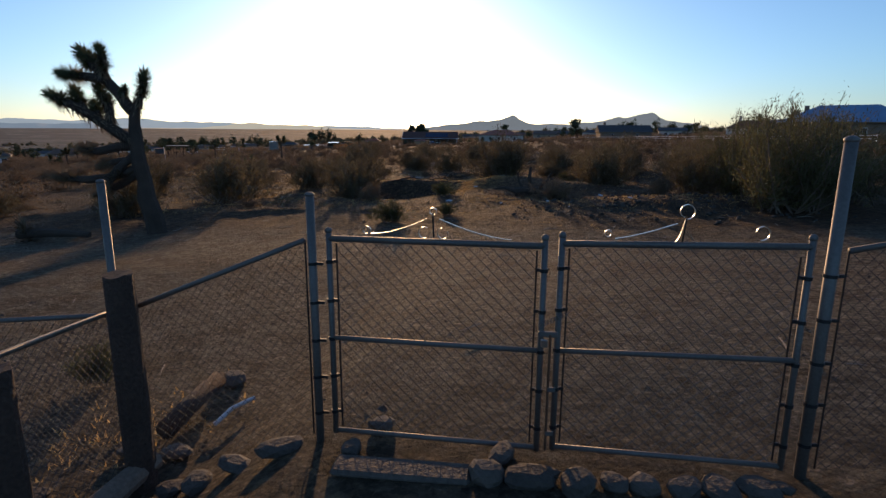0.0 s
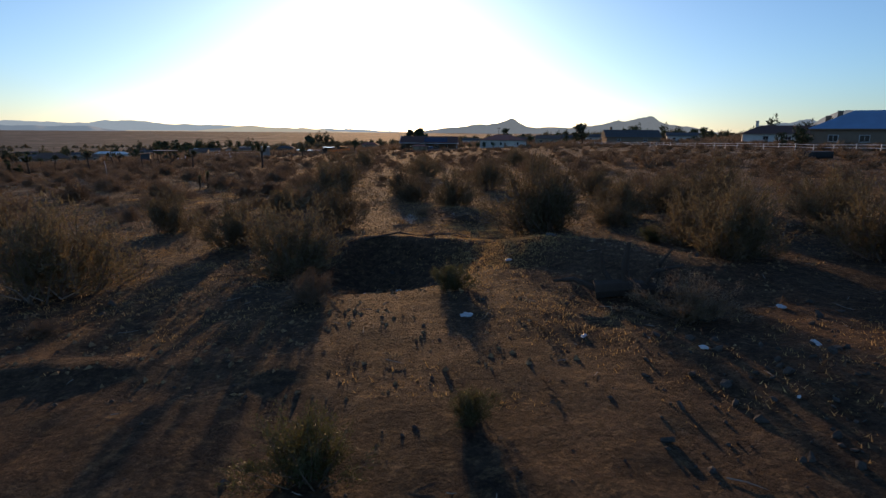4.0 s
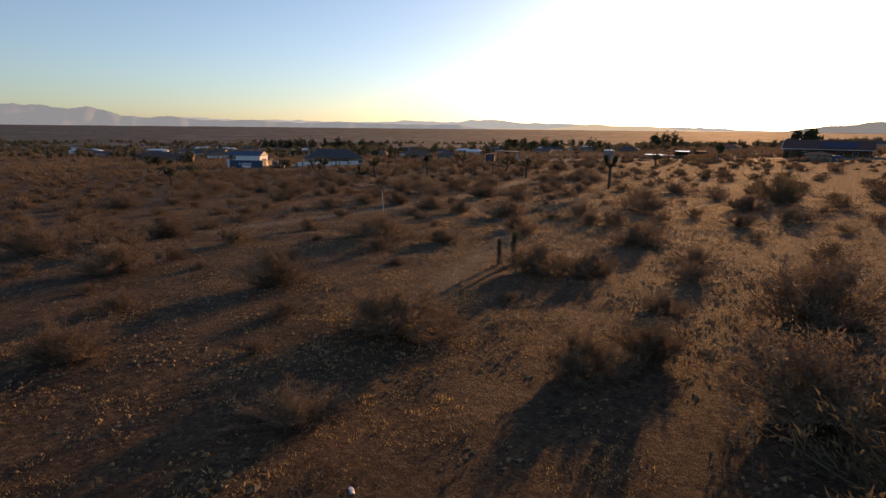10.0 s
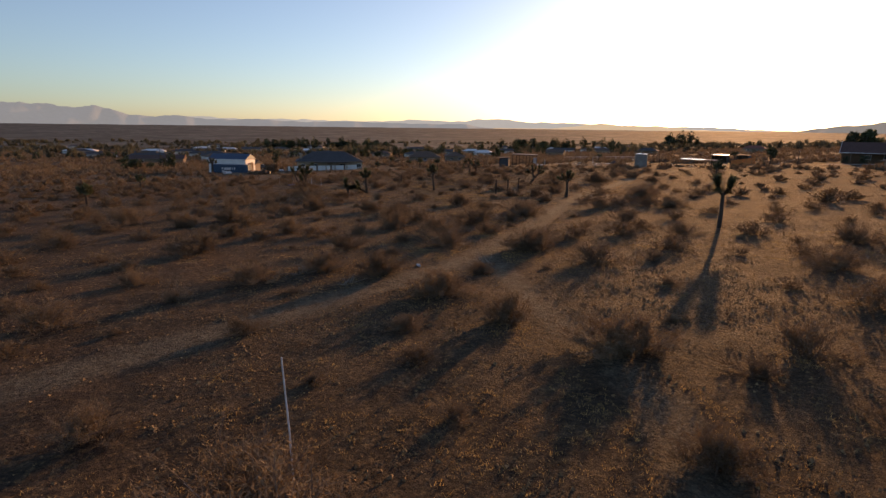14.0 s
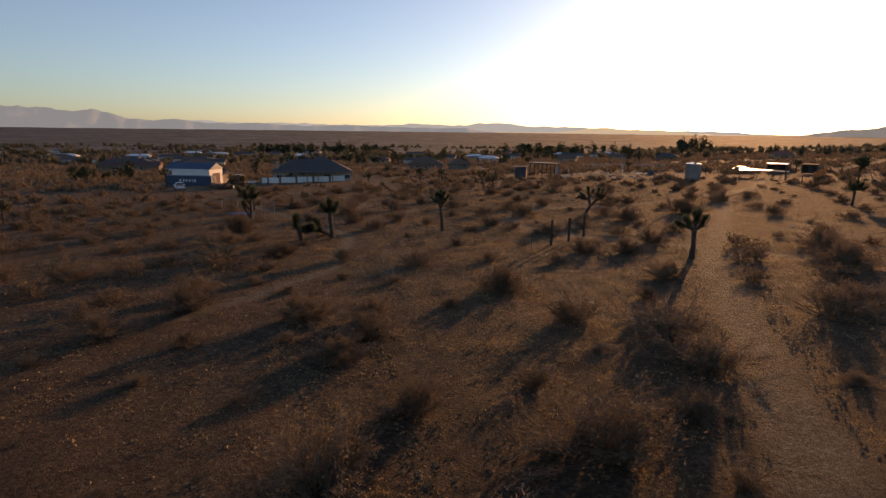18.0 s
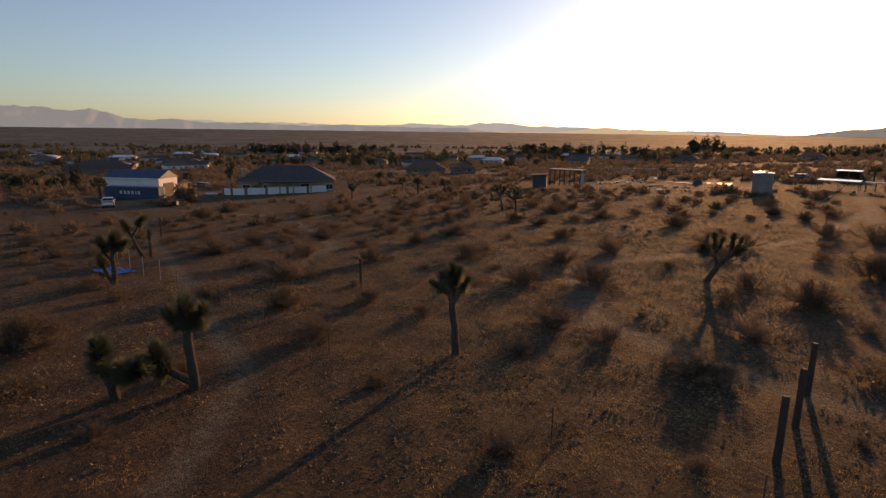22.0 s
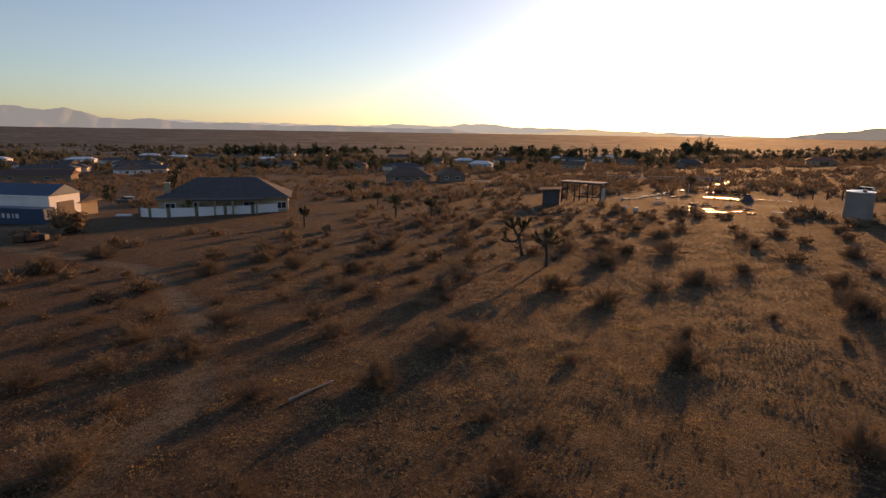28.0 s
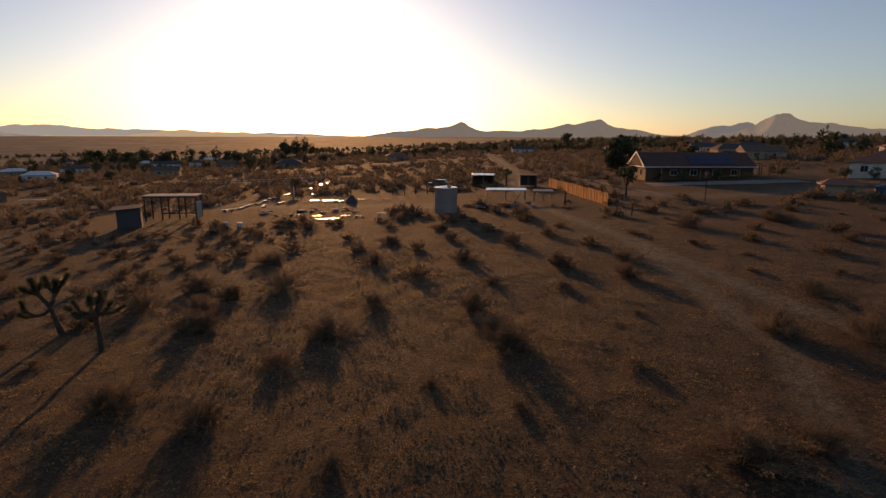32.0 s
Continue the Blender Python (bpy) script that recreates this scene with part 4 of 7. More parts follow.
def scatter_near():
    """Shrubs between those along the way: the nearest stand alone, the rest are one sheet."""
    r = np.random.RandomState(22)
    spots = [(x, y) for x, y, _ in placed]
    way = np.array([(-3, 20), (-8, 28), (-27, 47), (-49, 69), (-70, 90), (-89, 110), (-96, 117), (-100, 131)], float)
    xs, ys = r.uniform(-150, 48, 8000), r.uniform(18, 205, 8000)
    ok = free_spots(xs, ys) & (np.hypot(xs + 4.5, ys - 30.5) > 4.5) & (np.hypot(xs + 12, ys - 33) > 4)
    extra = []
    for x, y in zip(xs[ok], ys[ok]):
        a = np.array(spots)
        if np.hypot(a[:, 0] - x, a[:, 1] - y).min() > (3.0 if y < 95 or x < -122 else 4.4 if y < 128 else 5.6):
            spots.append((x, y))
            extra.append((x, y))
    near = sorted(extra, key=lambda p: np.hypot(way[:, 0] - p[0], way[:, 1] - p[1]).min())
    k = 0
    for x, y in near[:80]:
        if np.hypot(way[:, 0] - x, way[:, 1] - y).min() > 2.5:
            plant(x, y, r.uniform(0.35, 1.0), int(r.choice([0, 1, 3, 5])), r.uniform(0.45, 0.75))
    rest = np.array(near[80:])
    away = np.hypot(rest[:, :1] - way[:, 0], rest[:, 1:] - way[:, 1]).min(1)
    out = []
    for far, count, grow in ((False, 1000, 2.4), (True, 420, 4.2)):
        some = rest[(away > 38) == far]
        for k in range(4):
            p = some[k::4]
            n = len(p)
            out.append(stamp(coarse(bush_kinds[(0, 1, 2, 5)[k]], count, grow, k), p[:, 0], p[:, 1], r.uniform(0.6, 1.9, n), r.uniform(0.42, 0.66, n), r.uniform(0, 6.28, n)))
    return tagged(link_tris("desert_scrub", np.concatenate(out), leaf_creosote), "many low brown desert shrubs across the open ground", "scrub", kind="stuff")


def scatter_far():
    """The scrub beyond, to the far side of the valley."""
    r = np.random.RandomState(21)
    n = 40000
    d, a = r.uniform(0, 1, n) ** 0.75 * 760 + 20, r.uniform(-1.3, 2.3, n)
    x, y = -40 - d * np.sin(a), 80 + d * np.cos(a)
    ok = free_spots(x, y) & ~((x > -150) & (x < 48) & (y < 205)) & (y > 14)
    patch = np.sin(x * 0.021 + 1.3) * np.sin(y * 0.017 + 0.4) + 0.6 * np.sin(x * 0.05 - y * 0.043)
    ok &= patch > r.uniform(-1.6, 0.5, n) - 1.2 * (x > 5)
    x, y, d = x[ok], y[ok], d[ok]
    out = []
    for k, (lo, hi, count, grow) in enumerate(((0, 200, 120, 7.5), (200, 400, 40, 12.0), (400, 900, 14, 22.0))):
        m = (d >= lo) & (d < hi)
        q = int(m.sum())
        out.append(stamp(coarse(bush_kinds[(0, 2, 2)[k]], count, grow, 9 + k), x[m], y[m], r.uniform(0.5, 1.9, q) * (1 + 0.25 * k), r.uniform(0.5, 0.85, q), r.uniform(0, 6.28, q)))
    return tagged(link_tris("distant_scrub", np.concatenate(out), leaf_creosote), "thousands of low brown desert shrubs to the distance", "scrub", kind="stuff")


def scatter_grass():
    """Dry grass tufts and stubble between the shrubs along the way."""
    r = np.random.RandomState(31)
    way = np.array([(0, 8), (-3, 20), (-8, 28), (-27, 47), (-49, 69), (-70, 90), (-89, 110), (-96, 117), (-100, 131), (-103, 150), (-105, 175)], float)
    n = 480000
    k = r.randint(0, len(way) - 1, n)
    p = way[k] + (way[k + 1] - way[k]) * r.uniform(0, 1, (n, 1))
    fwd = np.abs(r.normal(0, 26, n))
    a = np.where(k < 3, radians(24), np.where(k < 8, radians(38), radians(5)))
    x, y = p[:, 0] - np.sin(a) * fwd + r.normal(0, 17, n), p[:, 1] + np.cos(a) * fwd + r.normal(0, 13, n)
    patch = np.sin(x * 0.9 + 2 * np.sin(y * 0.4)) * np.sin(y * 1.1 + 2 * np.sin(x * 0.35)) + 0.7 * np.sin(x * 0.23 + 1) * np.sin(y * 0.19)
    ok = (y > 17) & (near_lines(x, y) < 0.4) & (patch > r.uniform(0.1, 0.95, n))
    extra = [(-3.3, 3.9, 0.3, 40), (-3.7, 3.2, 0.3, 25), (-4.6, 29.6, 1.2, 1000), (-3.2, 28.6, 1.0, 600), (-2.6, 26.0, 0.9, 1000), (-2.6, 24.6, 0.7, 600), (-2.4, 31.0, 1.4, 700), (-3.4, 35.0, 1.5, 700), (3.4, 18.2, 1.5, 500), (5.8, 19.2, 1.2, 400), (-1.2, 20.6, 0.8, 400)]     # thick patches
    x = np.concatenate([x[ok]] + [r.normal(a, c, m) for a, b, c, m in extra])
    y = np.concatenate([y[ok]] + [r.normal(b, c, m) for a, b, c, m in extra])
    n = len(x)
    z, s = gz_all(x, y), r.uniform(0.45, 1.3, n)
    out = []
    for _ in range(5):
        t = r.uniform(0, 6.28, n)
        w, lean, h = r.uniform(0.004, 0.015, n), r.uniform(0.02, 0.09, n) * s, r.uniform(0.012, 0.052, n) * s
        bx, by = x + r.normal(0, 0.05, n), y + r.normal(0, 0.05, n)
        out.append(np.stack([np.stack([bx - w * np.sin(t), by + w * np.cos(t), z - 0.02], -1), np.stack([bx + w * np.sin(t), by - w * np.cos(t), z - 0.02], -1), np.stack([bx + lean * np.cos(t), by + lean * np.sin(t), z + h], -1)], 1))
    return tagged(link_tris("dry_grass", np.concatenate(out), straw), "golden dry grass stubble between the shrubs", "grass", kind="stuff")


def scatter_clods():
    """Crumbs of crust and matted plant litter lying on the soil."""
    r = np.random.RandomState(37)
    way = np.array([(-3, 20), (-8, 28), (-27, 47), (-49, 69), (-70, 90), (-89, 110), (-96, 117), (-100, 131), (-103, 150), (-105, 175)], float)
    n = 420000
    k = r.randint(0, len(way) - 1, n)
    p = way[k] + (way[k + 1] - way[k]) * r.uniform(0, 1, (n, 1))
    fwd = np.abs(r.normal(0, 20, n))
    a = np.where(k < 2, radians(24), np.where(k < 7, radians(40), radians(5)))
    x, y = p[:, 0] - np.sin(a) * fwd + r.normal(0, 13, n), p[:, 1] + np.cos(a) * fwd + r.normal(0, 11, n)
    patch = np.sin(x * 1.3 + 2 * np.sin(y * 0.6)) * np.sin(y * 1.5 + 2 * np.sin(x * 0.5)) + 0.8 * np.sin(x * 0.31 + 1) * np.sin(y * 0.27) + 0.3
    ok = (y > 17) & (near_lines(x, y) < 0.6) & (patch > r.uniform(-0.2, 1.2, n))
    x, y = x[ok], y[ok]
    n = len(x)
    z, size, t = gz_all(x, y), 0.014 + 0.05 * r.uniform(0, 1, n) ** 2.0, r.uniform(0, 6.28, n)
    ring = []
    for q in range(3):
        d = size * r.uniform(0.7, 1.7, n)
        ring.append(np.stack([x + d * np.cos(t + q * 2.09), y + d * np.sin(t + q * 2.09), z - 0.01], -1))
    top = np.stack([x + size * r.uniform(-0.5, 0.5, n), y + size * r.uniform(-0.5, 0.5, n), z + size * r.uniform(0.5, 1.2, n)], -1)
    tris = [np.stack([ring[q], ring[(q + 1) % 3], top], 1) for q in range(3)]
    return tagged(link_tris("soil_clods", np.concatenate(tris), clod), "crumbs of golden crust and matted litter on the soil", "clods", kind="stuff")


scatter_clods()
scatter_near()
for m in masters:
    for o in (*m.children_recursive, m):
        bpy.data.objects.remove(o)
scatter_far()


def scatter_woods():
    """The belt of trees round the far houses."""
    r = np.random.RandomState(51)
    n = 4400
    groves = 210
    gd, ga = 430 + 850 * r.uniform(0, 1, groves) ** 0.9, np.radians(r.uniform(-38, 88, groves))
    pick = (groves * r.uniform(0, 1, n) ** 1.7).astype(int)
    d, a = gd[pick] + r.normal(0, 9, n), ga[pick] + r.normal(0, 1, n) * 30 / gd[pick]
    x, y = -60 - d * np.sin(a), 110 + d * np.cos(a)
    q = len(x)
    t = coarse(bush_kinds[2], 60, 17.0, 77) + np.array([0, 0, 0.3])
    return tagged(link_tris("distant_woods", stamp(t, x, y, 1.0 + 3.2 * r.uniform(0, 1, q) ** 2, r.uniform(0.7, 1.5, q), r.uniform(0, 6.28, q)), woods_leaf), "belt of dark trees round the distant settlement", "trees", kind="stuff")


scatter_woods()
scatter_grass()


def scatter_tufts():
    """Low dead tufts and clods between the shrubs, throwing long thin shadows."""
    r = np.random.RandomState(35)
    way = np.array([(-3, 20), (-8, 28), (-27, 47), (-49, 69), (-70, 90), (-89, 110), (-96, 117), (-100, 131), (-103, 150), (-105, 185)], float)
    n = 46000
    k = r.randint(0, len(way) - 1, n)
    p = way[k] + (way[k + 1] - way[k]) * r.uniform(0, 1, (n, 1))
    x, y = p[:, 0] + r.normal(-10, 24, n), p[:, 1] + r.normal(12, 20, n)
    patch = np.sin(x * 0.7 + 2 * np.sin(y * 0.33)) * np.sin(y * 0.8 + 2 * np.sin(x * 0.29))
    ok = (y > 17) & (near_lines(x, y) < 0.5) & (patch > r.uniform(-0.9, 0.8, n))
    x, y = x[ok], y[ok]
    n = len(x)
    t = coarse(bush_kinds[0], 16, 7.0, 5)
    return tagged(link_tris("dead_tufts", stamp(t, x, y, 0.05 + 0.22 * r.uniform(0, 1, n) ** 1.6, r.uniform(0.4, 0.9, n), r.uniform(0, 6.28, n)), leaf_creosote), "low dead tufts and plant litter on the soil", "litter", kind="stuff")


scatter_tufts()


def scatter_stones():
    r = np.random.RandomState(41)
    verts, faces = [], []
    octa = np.array([(1, 0, 0), (0, 1, 0), (-1, 0, 0), (0, -1, 0), (0, 0, 0.8), (0, 0, -0.5)])
    tri = ((0, 1, 4), (1, 2, 4), (2, 3, 4), (3, 0, 4), (1, 0, 5), (2, 1, 5), (3, 2, 5), (0, 3, 5))
    for _ in range(5200):
        t = r.uniform()
        if t < 0.35:
            x, y = r.uniform(-14, 8), r.uniform(3.6, 34)
        else:
            s = r.uniform()
            x, y = -8 - 92 * s + r.normal(0, 12), 28 + 100 * s + r.normal(0, 12)
        if y < 3.6:
            continue
        size = r.uniform(0.01, 0.035) * (1 + 1.5 * (r.uniform() > 0.97)) * (0.6 if y < 16 else 1)
        k = len(verts)
        verts.extend((octa * size * r.uniform(0.6, 1.4, (6, 3)) + np.array([x, y, gz(x, y) + size * 0.2])).tolist())
        faces.extend([tuple(k + i for i in f) for f in tri])
    return tagged(link_mesh("gravel", verts, faces, rock_mat), "scattered pebbles and gravel on the sandy soil", "gravel", kind="stuff")


scatter_stones()


def rubble_bank():
    """Broken stones, clods and concrete dumped on the bank beside the road."""
    q = random.Random(47)
    bm = bmesh.new()
    for _ in range(520):
        x, y = q.gauss(3.6, 2.2), q.gauss(17.6, 1.5)
        if y < 14 or x < -0.5:
            continue
        r = 0.02 + 0.08 * q.random() ** 2.5
        m = pose(x, y, gz(x, y) + r * 0.25, q.uniform(-50, 50), q.uniform(-50, 50), q.uniform(0, 360)) @ Matrix.Diagonal((r, r * q.uniform(0.5, 1), r * q.uniform(0.3, 0.7), 1))
        v = bmesh.ops.create_icosphere(bm, subdivisions=1, radius=1, matrix=m)["verts"]
        for p in v:
            p.co += Vector((q.uniform(-1, 1), q.uniform(-1, 1), q.uniform(-1, 1))) * r * 0.18
    return tagged(part("rubble", bm, rock_mat), "broken grey stones and clods dumped on the bank", "rubble", kind="stuff")


rubble_bank()


def scatter_twigs():
    """Short dead sticks lying about the road and the yard edge."""
    q = random.Random(46)
    bm = bmesh.new()
    for _ in range(150):
        x, y = q.uniform(-13, 9), q.uniform(4.5, 26)
        a, l = q.uniform(0, 6.28), q.uniform(0.08, 0.42)
        p = [Vector((x + math.cos(a + b) * l * s, y + math.sin(a + b) * l * s, 0)) for s, b in ((-0.5, 0), (0, 0.4), (0.5, 0))]
        for v in p:
            v.z = gz(v.x, v.y) + q.uniform(0.004, 0.03)
        tube(bm, p, [0.008, 0.007, 0.003], 4, True)
    return tagged(part("fallen_twigs", bm, dead_wood), "short dead twigs scattered on the sandy road", "twigs", kind="stuff")


scatter_twigs()


# ---- joshua trees ----
def rosette(c, d, length, seed, radius=0.34, count=150):
    """Stiff pointed blades round the end of a branch."""
    r = np.random.RandomState(seed)
    d = Vector(d).normalized()
    a = d.cross(Vector((0.3, 0.9, 0.1))).normalized()
    b = d.cross(a)
    verts, faces = [], []
    for i in range(count):
        s = r.uniform(-1, 0.25)
        az = i * 2.399
        out = (a * math.cos(az) + b * math.sin(az))
        root = Vector(c) + d * s * length * 0.8
        tilt = -0.15 + 1.25 * (max(0, s + 1) / 1.25) ** 1.6 + r.uniform(-0.25, 0.25)
        tip = root + (out * math.cos(tilt) + d * math.sin(tilt)) * radius * r.uniform(0.75, 1.15)
        side = d.cross(out) * 0.038 * max(0.6, radius / 0.5)
        k = len(verts)
        verts.extend([root - side, root + side, tip])
        faces.append((k, k + 1, k + 2))
    return verts, faces


def shag(pts, thick, seed, length=0.16):
    """Dead blades lying back along a limb, pointing down it."""
    r = np.random.RandomState(seed)
    verts, faces = [], []
    for p, q in zip(pts, pts[1:]):
        d = (q - p).normalized()
        a = d.cross(Vector((0.3, 0.9, 0.1))).normalized()
        b = d.cross(a)
        for _ in range(int((q - p).length * 170)):
            t = r.uniform(0, 6.28)
            out = a * math.cos(t) + b * math.sin(t)
            root = p.lerp(q, r.uniform(0, 1)) + out * thick * 0.7
            tip = root + (out * r.uniform(0.35, 0.9) - d * r.uniform(0.3, 0.9) + Vector((0, 0, -0.25))) * length * r.uniform(0.6, 1.3)
            side = d.cross(out) * 0.022
            k = len(verts)
            verts.extend([root - side, root + side, tip])
            faces.append((k, k + 1, k + 2))
    return verts, faces


def joshua(x, y, limbs, label, turn=0.0, seed=1, head=1.0, shaggy=0.16):
    """limbs: (points, r0, r1, ends in a living head)."""
    e = thing("joshua_tree", (x, y, gz(x, y) - 0.1), turn, label, "tree", "joshua trees")
    rr = random.Random(seed)
    for i, (pts, r0, r1, alive) in enumerate(limbs):
        pts = [Vector(p) for p in pts]
        fine, rad = [], []
        for k in range(len(pts) - 1):
            for f in (0, 0.5):
                fine.append(pts[k].lerp(pts[k + 1], f) + Vector((rr.uniform(-1, 1), rr.uniform(-1, 1), 0)) * r0 * 0.15)
                g = (k + f) / (len(pts) - 1)
                rad.append((r0 + (r1 - r0) * g) * rr.uniform(0.9, 1.12))
        fine.append(pts[-1])
        rad.append(r1)
        part("trunk" if i == 0 else "limb", tubed(fine, rad, 9), bark, e)
        if alive:
            d = pts[-1] - pts[-2]
            size = abs(alive) * head
            if alive < 0:
                v, f = rosette(pts[-1], d, 0.7 * size, seed * 31 + i, 0.46 * size, int(620 * size))
                link_mesh("dead_leaf_head", v, f, dead_blade, e, "dry red-brown dead leaves")
                continue
            v, f = rosette(pts[-1], d, 0.66 * size, seed * 31 + i, 0.5 * size, int(820 * size))
            link_mesh("leaf_rosette", v, f, blade, e, "stiff green pointed leaves")
            v, f = shag(pts, r0, seed * 77 + i, shaggy)
            link_mesh("dead_leaf_skirt", v, f, dead_blade, e, "dry hanging dead leaves")
    return e


def crown(base, r, n, seed, size=0.55, thick=0.08, flat=0.9):
    """Short forking limbs round a fork, each ending in a shaggy head: a rounded crown."""
    rr = random.Random(seed)
    b, out = Vector(base), []
    for k in range(n):
        az, th = k * 2.399 + rr.uniform(-0.3, 0.3), radians(12 + 78 * (k + 0.5) / n)
        s = r * rr.uniform(0.8, 1.12)
        tip = b + Vector((math.sin(th) * math.cos(az), math.sin(th) * math.sin(az), math.cos(th) * flat + 0.15)) * s
        mid = b.lerp(tip, 0.5) + Vector((math.cos(az), math.sin(az), -0.5)) * s * 0.16
        out.append(([tuple(b), tuple(mid), tuple(tip)], thick, thick * 0.8, size * rr.uniform(0.85, 1.15)))
    return out


# the large tree by the gate: a leaning trunk, forked crown and a hanging old limb
joshua(-10.3, 13.9, [
    ([(0.00, 0.00, 0.01), (-0.15, 0.00, 1.07), (-0.27, 0.00, 2.01), (-0.31, 0.00, 2.77), (-0.27, 0.00, 3.42)], 0.25, 0.14, 0),
    ([(-0.28, 0.00, 3.39), (-0.16, 0.03, 3.65), (-0.05, 0.07, 3.94), (0.00, 0.10, 4.21)], 0.13, 0.1, 1.0),
    ([(-0.31, 0.00, 3.39), (-0.55, 0.03, 3.74), (-0.85, 0.07, 4.07), (-1.03, 0.10, 4.33)], 0.16, 0.12, 0),
    ([(-1.03, 0.00, 4.33), (-1.28, 0.07, 4.62), (-1.52, 0.15, 4.84)], 0.12, 0.1, 0.95),
    ([(-1.02, -0.00, 4.30), (-0.92, -0.05, 4.62), (-0.93, -0.10, 4.85)], 0.12, 0.1, 0.95),
    ([(-0.96, -0.00, 4.21), (-1.43, -0.10, 4.29), (-1.81, -0.20, 4.33)], 0.12, 0.1, 0.95),
    ([(-0.39, -0.00, 2.59), (-0.82, -0.02, 2.89), (-1.20, -0.04, 3.13), (-1.67, -0.06, 3.45), (-2.06, -0.08, 3.65), (-2.30, -0.10, 3.78)], 0.16, 0.1, 0.85),
    ([(-0.97, 0.00, 3.06), (-0.95, 0.03, 3.36), (-1.06, 0.07, 3.68), (-1.16, 0.10, 3.92)], 0.13, 0.1, 1.0),
    ([(-1.61, 0.00, 3.42), (-1.76, 0.05, 3.68), (-1.86, 0.10, 3.87)], 0.1, 0.09, 0.85),
    ([(-1.20, 0.00, 3.15), (-1.35, 0.10, 3.39), (-1.45, 0.20, 3.55)], 0.1, 0.09, 0.7),
    ([(-0.54, -0.00, 3.78), (-0.49, -0.05, 3.87), (-0.44, -0.10, 3.94)], 0.08, 0.07, 0.5),
    ([(-0.33, 0.00, 2.48), (-0.80, 0.07, 2.48), (-1.46, 0.13, 2.33), (-1.86, 0.20, 2.39)], 0.13, 0.1, -0.9),
    ([(-0.36, 0.00, 2.13), (-0.90, 0.20, 2.07), (-1.50, 0.40, 1.95)], 0.12, 0.1, -1.0),
    ([(-0.36, -0.00, 1.89), (-1.00, -0.07, 1.66), (-1.72, -0.13, 1.57), (-2.33, -0.20, 1.66)], 0.12, 0.1, -1.05),
    ([(-0.35, 0.00, 1.77), (-0.97, 0.15, 1.42), (-1.58, 0.30, 1.19)], 0.12, 0.1, -1.05),
    ([(-0.42, -0.00, 2.24), (-0.74, -0.20, 1.89), (-0.96, -0.40, 1.54)], 0.12, 0.1, -0.95),
], "tall leaning joshua tree with a forked shaggy crown", 9, 5, 0.68, 0.24)
deadfall = thing("dead_limb", (-12.6, 12.8, gz(-12.6, 12.8)), 10, "fallen dead joshua limb and dry brush on the sand", "dead branch")
part("limb", tubed([(-0.9, 0, 0.12), (0, 0.1, 0.14), (1.0, 0, 0.1)], [0.13, 0.12, 0.08], 8), bark, deadfall)
v, f = rosette((-0.7, 0, 0.25), (-0.4, 0, 1), 0.5, 3, 0.4, 160)
link_mesh("dry_leaves", v, f, dead_blade, deadfall)

# trees by the fence posts
joshua(-90.1, 112.0, [
    ([(0, 0, 0), (-0.05, 0, 0.9), (-0.12, 0, 1.7), (-0.2, 0, 2.4)], 0.17, 0.13, 0), ([(-0.2, 0, 2.3), (-0.34, 0.05, 2.9), (-0.42, 0.05, 3.5)], 0.11, 0.09, 0.75), ([(-0.2, 0, 2.4), (-0.16, 0.2, 3.1), (-0.2, 0.25, 3.75)], 0.11, 0.09, 0.8),
    ([(-0.18, 0, 2.4), (0.12, -0.1, 2.9), (0.38, -0.1, 3.35)], 0.11, 0.09, 0.75), ([(-0.34, 0.05, 2.8), (-0.6, -0.1, 2.95), (-0.9, -0.1, 3.2)], 0.09, 0.08, 0.7), ([(-0.2, 0.1, 2.7), (0.05, 0.45, 3.2), (0.1, 0.5, 3.6)], 0.09, 0.08, 0.7), ([(-0.3, 0, 2.9), (-0.55, -0.3, 3.3), (-0.6, -0.35, 3.6)], 0.09, 0.08, 0.65)],
    "joshua tree on a slim straight trunk with a tight crown", 43, 11)
joshua(-86.6, 132.4, [
    ([(0, 0, 0), (0.3, 0, 0.55), (0.62, 0, 1.15)], 0.2, 0.16, 0), ([(0.6, 0, 1.1), (0.42, 0, 1.85), (0.35, 0.05, 2.45), (0.27, 0.05, 3.0)], 0.14, 0.1, 0.85), ([(0.42, 0, 1.8), (-0.05, -0.1, 2.05), (-0.45, -0.1, 2.4)], 0.11, 0.09, 0.8), ([(0.1, -0.1, 1.95), (-0.3, -0.3, 2.0), (-0.7, -0.3, 2.15)], 0.09, 0.08, 0.7),
    ([(0.62, 0, 1.15), (1.1, 0, 1.55), (1.38, 0.1, 2.1), (1.5, 0.1, 2.95)], 0.15, 0.1, 0.85), ([(1.2, 0, 1.7), (1.7, 0.1, 1.95), (2.05, 0.1, 2.2)], 0.11, 0.09, 0.8), ([(0.4, 0, 2.0), (0.75, 0.2, 2.4), (0.85, 0.2, 2.75)], 0.09, 0.08, 0.7), ([(1.38, 0.1, 2.1), (1.75, -0.2, 2.5), (1.85, -0.2, 2.85)], 0.09, 0.08, 0.7)],
    "spreading joshua tree with a low fork and open crown", 43, 12)
